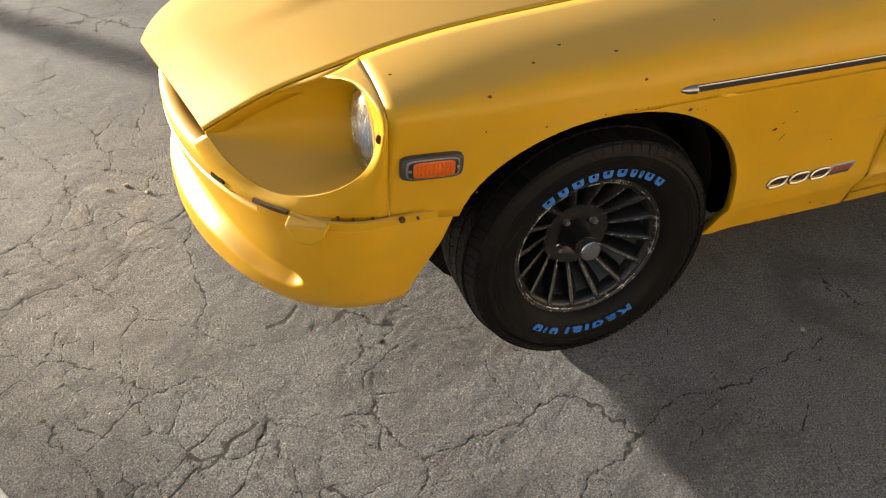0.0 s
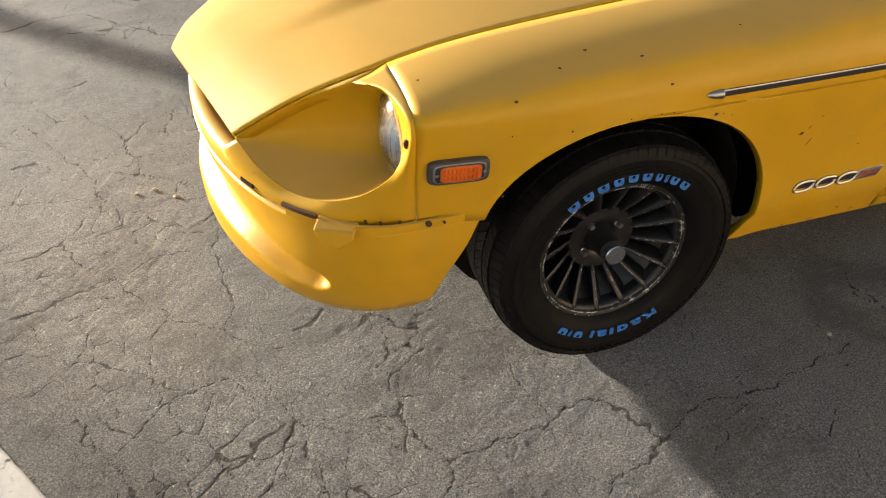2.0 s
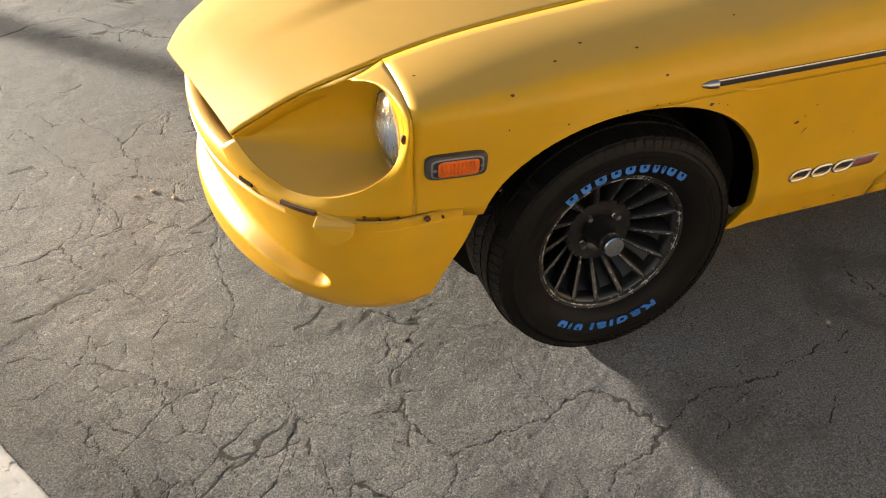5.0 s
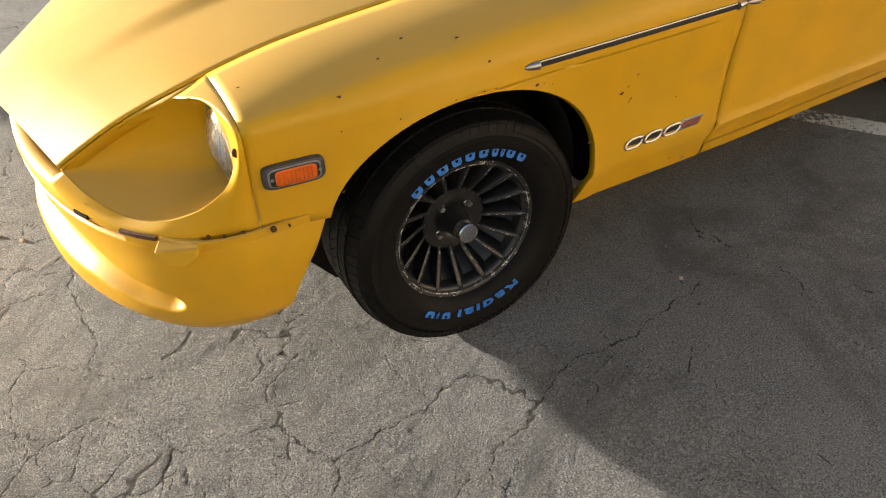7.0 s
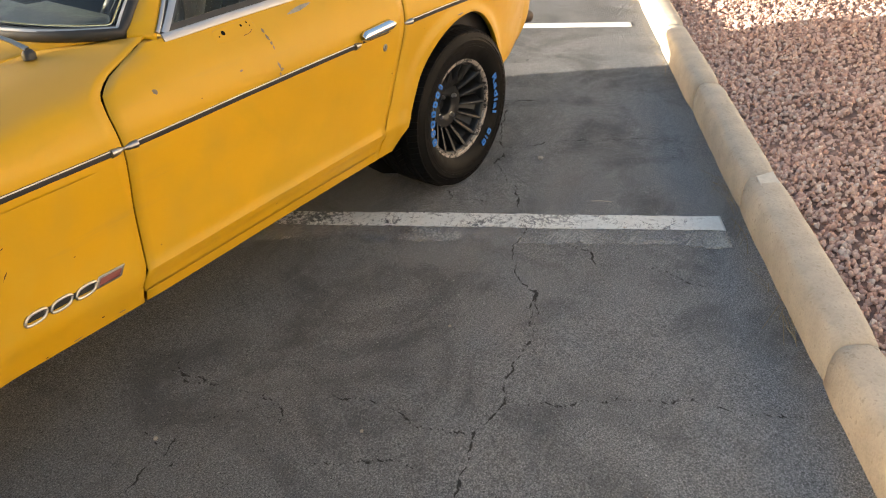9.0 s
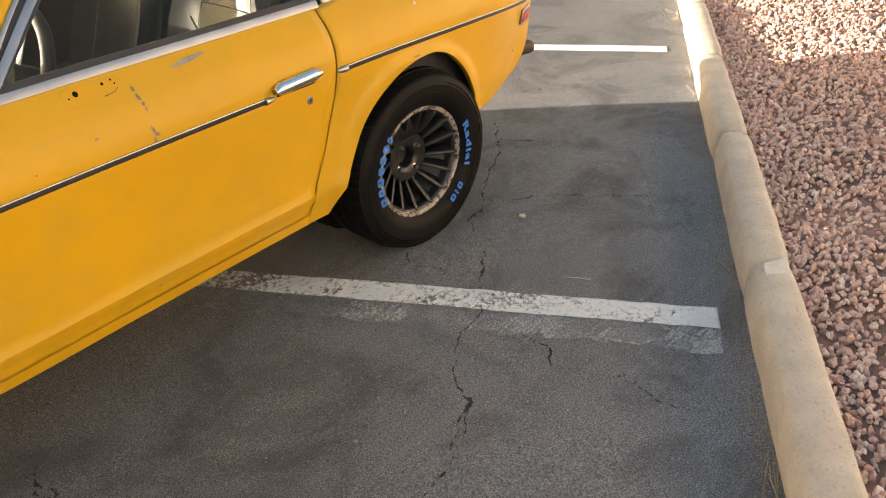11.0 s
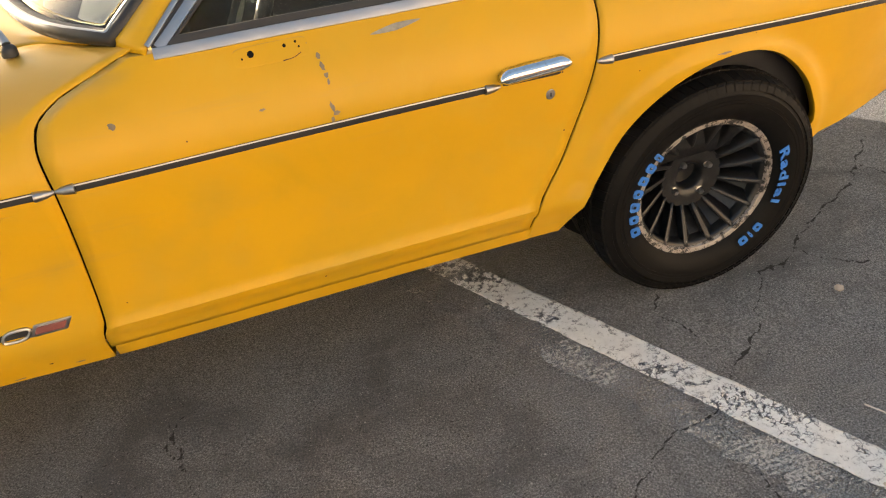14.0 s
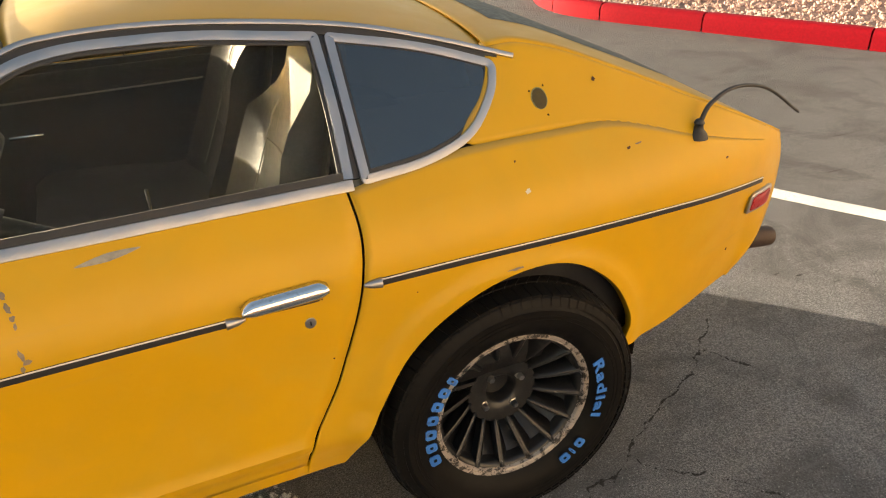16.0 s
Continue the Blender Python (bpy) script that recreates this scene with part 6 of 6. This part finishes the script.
# emblem: three slanted rings and a plate
badge = part("emblem", slab(0.580, 0.4275, 0.215, 0.016, 0.0035), BLACK_TRIM, fenders[0], "chrome emblem of slanted rounded shapes")
for i in range(3):
    cx = 0.500 + 0.066 * i
    ring = []
    for j in range(28):
        a = 2 * math.pi * j / 28
        u, v = math.cos(a), math.sin(a)
        z = 0.4275 + 0.0135 * math.copysign(abs(v) ** 0.7, v)
        ring.append(S(cx + 0.0265 * math.copysign(abs(u) ** 0.7, u) + 0.55 * (z - 0.4275), z, 0.005))
    part("emblem_ring", tube(ring, 0.0040, 6, closed=True), TRIM_METAL, badge)
bm = slab(0.700, 0.4285, 0.078, 0.030, 0.005, round_=0.15)
for v in bm.verts:
    v.co.x += 0.6 * (v.co.z - 0.4285)
part("emblem_plate", bm, TRIM_METAL, badge, "dull metal plate")
bm = slab(0.700, 0.4285, 0.062, 0.018, 0.0065, round_=0.15)
for v in bm.verts:
    v.co.x += 0.6 * (v.co.z - 0.4285)
part("emblem_inlay", bm, plain("dull_red_inlay", (0.20, 0.06, 0.05), 0.5), badge, "dull red inlay")

# door furniture
for k in (0, 1):
    fix = mirrored if k else (lambda b: b)
    rec = part("handle_recess", fix(slab(1.815, 0.757, 0.185, 0.062, 0.001, -0.0005, round_=0.4)), PAINT, doors[k])
    rows = []
    for i in range(25):
        t = i / 24
        x = lerp(1.732, 1.897, t)
        zc = lerp(0.7595, 0.7665, t)
        hgt = 0.030 * min(1.0, 6 * t + 0.35) * (1 - 0.55 * max(0, (t - 0.9) / 0.1))
        prof = []
        for j in range(9):
            a = math.pi * j / 8
            prof.append(S(x, zc - 0.55 * hgt * math.cos(a), 0.006 + 0.020 * math.sin(a) ** 0.7))
        rows.append(prof)
    h = part("door_handle", fix(weld(sheet(rows))), CHROME, doors[k], "chrome pull-out door handle")
    thick(h, 0.003)
    # black strip drawn for the shade under the handle
    part("handle_shadow_gap", fix(slab(1.812, 0.740, 0.150, 0.008, 0.003)), BLACK_TRIM, h)
    lk = part("door_lock", fix(slab(1.857, 0.6925, 0.023, 0.026, 0.004, 0.001, round_=1.0)), STEEL, doors[k], "round door lock")
    part("keyhole", fix(slab(1.857, 0.6925, 0.003, 0.010, 0.0062)), BLACK_TRIM, lk)
plate = part("mirror_plate", slab(1.277, 0.893, 0.150, 0.034, 0.0022, 0.0, out=0.0028), PAINT, doors[0], "yellow plate with open holes where a mirror was")
# the holes are raised discs, their black standing for the shade inside
for x, z, r in ((1.237, 0.897, 0.013), (1.305, 0.900, 0.007), (1.328, 0.903, 0.005), (1.333, 0.894, 0.004), (1.219, 0.892, 0.004)):
    part("hole", slab(x, z, r * 1.0, r * 0.9, 0.003, out=0.0034, round_=1.0), DARK, plate, "dark disc drawn as the shade of an open hole")
part("plate_edge", tube(on_side([(1.296, 0.8765), (1.318, 0.878), (1.335, 0.884)], 24, 0.0042), 0.0011, 5), RUST, plate, "rusty edge")


def chip(own, x, z, w, h, mat, tilt=0.0, seed=0, label=""):
    """A flake of paint gone from the flank."""
    rng = random.Random(seed * 31 + int(x * 1000) + int(z * 777))
    bm = bmesh.new()
    ring = []
    for i in range(12):
        a = 2 * math.pi * i / 12
        r = rng.uniform(0.55, 1.15)
        u, v = math.cos(a) * w / 2 * r, math.sin(a) * h / 2 * r
        c, s = math.cos(tilt), math.sin(tilt)
        ring.append(bm.verts.new(S(x + u * c - v * s, z + u * s + v * c, 0.0036 + 0.009 * max(0.0, min(0.2, z - 0.76)))))
    bm.faces.new(ring)
    return part("paint_chip", bm, mat, own, label)


D, F, Q = doors[0], fenders[0], quarters[0]
for x, z, w, h, m, t in ((0.955, 0.832, 0.016, 0.012, PRIMER, -0.6), (1.233, 0.802, 0.014, 0.006, PRIMER, 0), (1.366, 0.872, 0.010, 0.012, PRIMER, 0), (1.369, 0.853, 0.011, 0.020, PRIMER, 0.3),
                         (1.372, 0.838, 0.012, 0.010, PRIMER, 0), (1.374, 0.826, 0.006, 0.012, PRIMER, 0), (1.371, 0.778, 0.010, 0.026, PRIMER, 0.2), (1.378, 0.764, 0.016, 0.010, PRIMER, 0.4), (1.368, 0.752, 0.008, 0.018, PRIMER, 0),
                         (1.895, 0.590, 0.005, 0.005, RUST, 0), (1.885, 0.740, 0.005, 0.005, RUST, 0), (1.285, 0.360, 0.006, 0.006, RUST, 0), (0.86, 0.44, 0.004, 0.004, RUST, 0), (1.345, 0.895, 0.012, 0.004, PRIMER, 0.5)):
    chip(D, x, z, w, h, m, t)
bm = bmesh.new()
ring = []
for i in range(24):
    a = 2 * math.pi * i / 24
    u = math.cos(a)
    ring.append(bm.verts.new(S(1.535 + 0.056 * u, 0.893 + 0.0045 * u + 0.0060 * math.sin(a) * (0.3 + 0.7 * (1 - abs(u)) ** 0.5), 0.0052)))
bm.faces.new(ring)
part("paint_chip", bm, plain("pale_primer", (0.30, 0.275, 0.23), 0.7, vary=0.3, scale=90), D, "long grey primer scar")
for x, z, w, h, m, t in ((0.170, 0.690, 0.014, 0.009, RUST, 0), (0.19, 0.688, 0.004, 0.004, RUST, 0), (0.215, 0.680, 0.005, 0.004, RUST, 0), (-0.04, 0.712, 0.006, 0.003, RUST, 0), (0.03, 0.714, 0.008, 0.003, RUST, 0),
                         (0.06, 0.713, 0.006, 0.003, RUST, 0), (-0.17, 0.700, 0.007, 0.004, RUST, 0.5), (0.440, 0.588, 0.018, 0.009, RUST, 0.3), (0.458, 0.602, 0.012, 0.003, RUST, 0.9), (0.470, 0.560, 0.026, 0.0035, RUST, 0.95),
                         (0.482, 0.628, 0.010, 0.003, RUST, 0.6), (0.632, 0.524, 0.005, 0.005, RUST, 0), (0.345, 0.480, 0.010, 0.006, RUST, 0.4), (-0.30, 0.705, 0.005, 0.004, RUST, 0), (-0.31, 0.556, 0.010, 0.006, RUST, 0.8),
                         (0.585, 0.292, 0.03, 0.005, PRIMER, 0.1), (0.715, 0.300, 0.022, 0.006, PRIMER, 0), (0.66, 0.318, 0.012, 0.006, RUST, 0), (0.50, 0.290, 0.012, 0.004, RUST, 0)):
    chip(F, x, z, w, h, m, t)
# the three DARK flakes here are drawn screw holes, not lost paint
for x, z, w, h, m, t in ((2.352, 0.850, 0.014, 0.012, CREAM, 0.4), (2.34, 0.905, 0.006, 0.005, RUST, 0), (2.63, 0.88, 0.012, 0.006, RUST, 0.2), (2.66, 0.883, 0.030, 0.004, PRIMER, 0.1), (2.93, 0.795, 0.014, 0.006, RUST, 0),
                         (3.03, 0.487, 0.010, 0.012, RUST, 0), (2.59, 1.018, 0.014, 0.010, RUST, 0.3), (2.420, 1.02, 0.005, 0.005, DARK, 0), (2.457, 1.025, 0.005, 0.005, DARK, 0), (2.45, 0.972, 0.005, 0.005, DARK, 0),
                         (2.30, 0.700, 0.040, 0.006, PRIMER, 0.02), (2.08, 0.70, 0.004, 0.004, RUST, 0), (2.72, 0.365, 0.03, 0.006, RUST, 0.2)):
    chip(Q, x, z, w, h, m, t)
# no opening is cut: the olive disc puts the hole's shade into colour
part("fuel_hole", slab(2.440, 1.003, 0.036, 0.038, 0.0020, 0.0, out=0.0034, round_=1.0), plain("olive_hole", (0.060, 0.045, 0.012), 0.8, vary=0.4, scale=90), Q, "olive disc drawn as the shaded depth of a round hole, screw holes round it")
part("hole_edge", tube([S(2.440 + 0.018 * math.cos(a), 1.003 + 0.019 * math.sin(a), 0.003) for a in [2 * math.pi * i / 24 for i in range(24)]], 0.002, 5, closed=True), plain("green_grey_edge", (0.20, 0.20, 0.09), 0.7), Q)
rng = random.Random(9)
for x, f in ((-0.46, 0.30), (-0.18, 0.52), (0.0, 0.55), (-0.11, 0.40), (-0.29, 0.78), (0.25, 0.45), (0.05, 0.85)):
    bm = bmesh.new()
    c = fender_top(x, f)
    nrm = (fender_top(x + 0.01, f) - c).cross(fender_top(x, f + 0.01) - c).normalized()
    nrm = -nrm if nrm.z < 0 else nrm
    a, b = Vector((1, 0, 0)), Vector((1, 0, 0)).cross(nrm)
    r = rng.uniform(0.0018, 0.0035)
    bm.faces.new([bm.verts.new(c + nrm * 0.0036 + (a * math.cos(t) * rng.uniform(1, 2.4) + b * math.sin(t)) * r) for t in [2 * math.pi * i / 8 for i in range(8)]])
    part("paint_chip", bm, RUST, F)
# holes and rust along the bumper ledge
for x, y, z, w in ((-0.605, 0.018, 0.520, 0.008), (-0.575, 0.004, 0.519, 0.006), (-0.535, -0.008, 0.518, 0.010), (-0.475, -0.021, 0.513, 0.014), (-0.44, -0.023, 0.511, 0.006)):
    bm = lathe([(w / 2, 0.0), (w / 2, -0.006), (0.0005, -0.006)], 10, "y", (x, y - 0.004, z))
    part("bolt_hole", bm, RUST, car, "rusty bolt hole")
bm = lathe([(0.010, 0.0), (0.010, -0.005), (0.0005, -0.006)], 10, "y", (-0.515, -0.012, 0.707))
for v in bm.verts:
    v.co.x = -0.515 + (v.co.x + 0.515) * 0.6
part("rust_spot", bm, RUST, car, "dark rust spot by the lamp")
ledge = [Vector((p.x, p.y - 0.006, 0.508)) for p in [dam_point(u / 40, 0.49) for u in range(2, 22)]]
part("bumper_ledge", sweep_bar(ledge, [(-0.012, 0), (0.012, 0), (0.010, 0.006), (-0.010, 0.006)], lambda p: Vector((-0.3, -1, 0.0))), PAINT, car)
# dark bars drawn as the shade of open slots between the valance and the spoiler
for u0, u1, z in ((0.615, 0.655, 0.524), (0.44, 0.53, 0.522)):
    path = [dam_point(lerp(u0, u1, i / 8), 0.49) + Vector((-0.008, -0.006, z - 0.49)) for i in range(9)]
    part("bumper_slot", sweep_bar(path, [(-0.005, -0.006), (0.006, -0.006), (0.005, 0.001), (-0.004, 0.001)], lambda p: Vector((-0.7, -0.7, 0.0))), RUST if u0 < 0.5 else DARK, car, "dark bar drawn as the shade of an open slot left by the bumper")

# antenna, bumper stub
base = S(2.845, 0.862, 0.0)
ant = part("antenna_base", lathe([(0.024, -0.008), (0.021, 0.004), (0.012, 0.014), (0.010, 0.024), (0.013, 0.030), (0.009, 0.038), (0.0005, 0.040)], 18, "z", base), BLACK_TRIM, car, "black rubber antenna base with a bent mast")
part("antenna_mast", tube(spline([base + Vector((0.002, 0, 0.03)), base + Vector((0.035, 0.01, 0.068)), base + Vector((0.12, 0.03, 0.090)), base + Vector((0.25, 0.06, 0.060)), base + Vector((0.40, 0.09, -0.034))], 30), lambda q: 0.0062 - 0.0025 * q, 8), BLACK_TRIM, ant)
part("bumper_stub", tube([(3.19, 0.27, 0.430), (3.245, 0.265, 0.425), (3.290, 0.27, 0.415)], lambda q: 0.034 - 0.004 * q, 14), plain("rusty_stub", (0.05, 0.032, 0.024), 0.6, 0.3, vary=0.5), car, "rusty dark bumper stub")
part("exhaust_pipe", tube([(3.05, 0.55, 0.25), (3.16, 0.55, 0.25), (3.22, 0.55, 0.245)], 0.025, 12), RUST, car, "rusty exhaust pipe")

# bonnet vents and cowl grille
for wc, s0, s1 in ((-0.60, 0.635, 0.870), (0.60, 0.635, 0.870)):
    hw = 0.135
    n = 12
    rows = []
    for i in range(n + 1):
        rows.append([hood_point(lerp(s0, s1, i / n), wc + hw * o, l) for o, l in ((-1.0, 0.001), (-0.86, 0.008), (0.0, 0.009), (0.86, 0.008), (1.0, 0.001))])
    rows.insert(0, [p + Vector((-0.025, 0, -0.007 if 0 < j < 4 else 0)) for j, p in enumerate(rows[0])])
    rows.append([p + Vector((0.025, 0, -0.007 if 0 < j < 4 else 0)) for j, p in enumerate(rows[-1])])
    vent = part("hood_vent", weld(sheet(rows)), PAINT, hood, "raised louvred hood vent")
    # dark sheet under the louvres stands for the shade inside the vent
    rows = [[hood_point(lerp(s0 + 0.004, s1 - 0.004, i / n), wc + hw * o, 0.0110) for o in (-0.74, 0.0, 0.74)] for i in range(n + 1)]
    part("vent_opening", sheet(rows), DARK, vent, "dark sheet drawn as the shaded vent opening")
    for i in range(17):
        s = lerp(s0 + 0.010, s1 - 0.006, i / 16)
        r1 = [hood_point(s - 0.0052, wc + hw * o, 0.0118) for o in (-0.76, -0.4, 0.0, 0.4, 0.76)]
        r2 = [hood_point(s + 0.0022, wc + hw * o, 0.0160) for o in (-0.72, -0.4, 0.0, 0.4, 0.72)]
        r3 = [hood_point(s + 0.0052, wc + hw * o, 0.0166) for o in (-0.70, -0.4, 0.0, 0.4, 0.70)]
        thick(part("louvre", sheet([r1, r2, r3]), PAINT, vent), 0.0022)
SLOT = plain("dusty_slot", (0.10, 0.06, 0.015), 0.9, vary=0.3, scale=60)
for y0, count in ((0.325, 8), (0.535, 14)):
    for i in range(count):
        y = y0 + 0.0135 * i
        za, zb = cowl_z(0.575, y), cowl_z(0.655, y)
        bm = box((0.084, 0.0042, 0.002), pose(0.615, y, (za + zb) / 2 + 0.0028, 0, -math.degrees(math.atan2(zb - za, 0.08)), 0))
        part("cowl_slot", bm, SLOT, car, "dusty cowl intake slot")

# ---------------------------------------------------------------- inside the car
def lining(own, x0, x1, z0, z1, inset):
    rows = []
    for i in range(12):
        z = lerp(z0, z1, i / 11)
        rows.append([S(lerp(x0(z), x1(z), j / 14), z, -inset) + Vector((0, 0.02 * math.exp(-((z - 0.72) / 0.03) ** 2), 0)) for j in range(15)])
    return rows


for k in (0, 1):
    fix = mirrored if k else (lambda b: b)
    card = thick(part("door_card", fix(weld(sheet(lining(doors[k], lambda z: door_front(z) + 0.03, lambda z: door_rear(z) - 0.03, 0.36, 0.905, 0.055)))), VINYL, doors[k], "black vinyl door card"), 0.006)
    part("inner_handle", fix(tube([S(1.22, 0.70, -0.085), S(1.27, 0.705, -0.10), S(1.32, 0.70, -0.085)], 0.008, 8)), CHROME, card, "chrome inside handle")
    part("card_seam", fix(tube([S(0.95, 0.81, -0.072), S(1.4, 0.815, -0.072), S(1.85, 0.82, -0.072)], 0.003, 5)), plain("grey_piping", (0.16, 0.15, 0.14), 0.5), card)
    part("lock_knob", fix(tube([S(1.62, 0.925, -0.03), S(1.62, 0.965, -0.032)], lambda q: 0.0025 + 0.0015 * (q > 0.8), 8)), VINYL, doors[k], "small lock knob")
    thick(part("quarter_trim", fix(weld(sheet(lining(None, lambda z: 1.99, lambda z: lerp(2.9, 2.75, (z - 0.4) / 0.5), 0.40, 0.93, 0.05)))), VINYL, car, "black side trim"), 0.005)
    rows = []
    for i in range(9):
        g = i / 8
        rows.append([S(lerp(quarter_win(g) + 0.02, 3.0, j / 12), lerp(shoulder(lerp(2.28, 3.0, j / 12)), hatch_z(max(2.37, lerp(quarter_win(g) + 0.02, 3.0, j / 12))) - 0.02, g), -0.03) for j in range(13)])
    thick(part("quarter_trim", fix(weld(sheet(rows))), VINYL, car, "black side trim"), 0.004)
rows = [[p + Vector((0, 0, -0.022)) for p in roof_row(x, gutter_z(x) - 0.004, roof_mid(x))[1:-1]] for x in [lerp(1.46, 2.37, i / 16) for i in range(17)]]
part("headliner", sheet(rows), VINYL, car, "dark headliner")
part("cabin_floor", box((1.5, 1.30, 0.05), Matrix.Translation((1.52, YC, 0.37))), VINYL, car, "dark carpeted floor")
bevel(part("tunnel", box((1.3, 0.24, 0.22), Matrix.Translation((1.45, YC, 0.47))), VINYL, car, "black transmission tunnel"), 0.03)
part("firewall", box((0.03, 1.40, 0.50), Matrix.Translation((0.78, YC, 0.62))), DARK, car)
part("rear_deck", box((0.62, 1.10, 0.04), pose(2.53, YC, 0.66, 0, 0, 0)), VINYL, car, "dark luggage deck")
part("luggage_well", box((0.52, 0.90, 0.22), Matrix.Translation((2.76, YC, 0.46))), DARK, car, "dark luggage well underside")
part("rear_bulkhead", box((0.03, 1.30, 0.30), pose(2.22, YC, 0.53, 0, -8, 0)), VINYL, car)
# dashboard with a hooded top
prof = [(0.90, 0.915), (0.99, 0.935), (1.06, 0.930), (1.10, 0.885), (1.085, 0.80), (1.05, 0.70), (1.00, 0.62), (0.90, 0.60)]
rows = [[Vector((x + (0.03 if abs(y - 0.45) < 0.2 and x > 1.0 else 0), y, z + (0.012 if abs(y - 0.45) < 0.2 and z > 0.85 else 0))) for x, z in prof] for y in [lerp(0.24, 2 * YC - 0.24, j / 24) for j in range(25)]]
part("dashboard", weld(sheet(rows, closed=True)), VINYL, car, "black padded dashboard")
wc = Vector((1.26, 0.46, 0.83))
sw = []
tilt = Euler((0, radians(-62), 0)).to_matrix()
for i in range(40):
    a = 2 * math.pi * i / 40
    sw.append(wc + tilt @ Vector((0.185 * math.cos(a), 0.185 * math.sin(a), 0)))
wheel_rim = part("steering_wheel", tube(sw, 0.018, 10, closed=True), plain("dark_wheel_rim", (0.018, 0.019, 0.020), 0.5, gloss=0.3), car, "dark steering wheel with three spokes")
part("wheel_boss", tube([wc + tilt @ Vector((0, 0, -0.05)), wc + tilt @ Vector((0, 0, 0.02))], 0.045, 18), VINYL, wheel_rim)
for a in (0, 125, 235):
    d = tilt @ Vector((math.cos(radians(a)), math.sin(radians(a)), 0))
    part("spoke", tube([wc + d * 0.03, wc + d * 0.18], 0.014, 8, squash=0.35), STEEL, wheel_rim, "metal spoke")
part("steering_column", tube([wc, wc + tilt @ Vector((0, 0, -0.25))], 0.03, 12), VINYL, car)


def build_seat(y0):
    """High-backed bucket seat with bolsters."""
    seat = new("seat")
    seat.parent = car
    tagged(seat, "black vinyl high-backed bucket seat")
    def cushion(prof, half, lift):
        rows = []
        for j in range(13):
            w = -1 + 2 * j / 12
            rows.append([Vector((x + 0.0, y0 + w * half * (1 - 0.10 * t), z + lift * abs(w) ** 3)) for t, x, z in prof])
        return rows
    # back: thick slab leaning, pinched to the headrest, bolsters forward
    def back_row(w):
        pts = []
        n = 16
        for i in range(n + 1):
            t = i / n
            half = curve((0.0, 0.235), (0.45, 0.245), (0.68, 0.205), (0.80, 0.125), (0.92, 0.125), (1.0, 0.095))(t)
            x = 1.79 + 0.20 * t + 0.02 * math.sin(3.0 * t)
            z = 0.56 + 0.56 * t
            bol = 0.062 * abs(w) ** 3 * (1 if t < 0.7 else max(0.0, (0.85 - t) / 0.15))
            pts.append(Vector((x - bol, y0 + w * half, z)))
        return pts
    cols = [back_row(-1 + 2 * j / 14) for j in range(15)]
    front = cols
    rear = [[p + Vector((0.105 - 0.03 * (i / 16), 0, 0.02)) for i, p in enumerate(r)] for r in cols]
    bm = sheet(front)
    sheet(rear, bm=bm)
    sheet([front[0], [a.lerp(b, 0.5) + Vector((0, -0.012, 0)) for a, b in zip(front[0], rear[0])], rear[0]], bm=bm)
    sheet([front[-1], [a.lerp(b, 0.5) + Vector((0, 0.012, 0)) for a, b in zip(front[-1], rear[-1])], rear[-1]], bm=bm)
    sheet([[r[-1] for r in front], [r[-1].lerp(q[-1], 0.5) + Vector((0, 0, 0.018)) for r, q in zip(front, rear)], [r[-1] for r in rear]], bm=bm)
    part("backrest", weld(bm), VINYL, seat)
    for w in (-0.55, 0.55):
        j = round((w + 1) * 7)
        part("seam", tube([p + Vector((-0.004, 0, 0)) for p in cols[j][1:13]], 0.0016, 5), plain("seat_piping", (0.10, 0.10, 0.10), 0.5), seat, "stitched seam")
    for i in (5, 9):
        part("seam", tube([c[i] + Vector((-0.003, 0, 0)) for c in cols[3:12]], 0.0026, 5), VINYL, seat)
    prof = [(0, 1.28, 0.46), (0, 1.27, 0.54), (0, 1.32, 0.575), (0, 1.50, 0.565), (0, 1.70, 0.54), (0, 1.84, 0.55), (0, 1.86, 0.44)]
    part("seat_cushion", weld(sheet(cushion(prof, 0.245, 0.035))), VINYL, seat)
    part("seat_base", box((0.50, 0.40, 0.10), Matrix.Translation((1.56, y0, 0.42))), DARK, seat)
    return seat


build_seat(0.42)
build_seat(1.09)
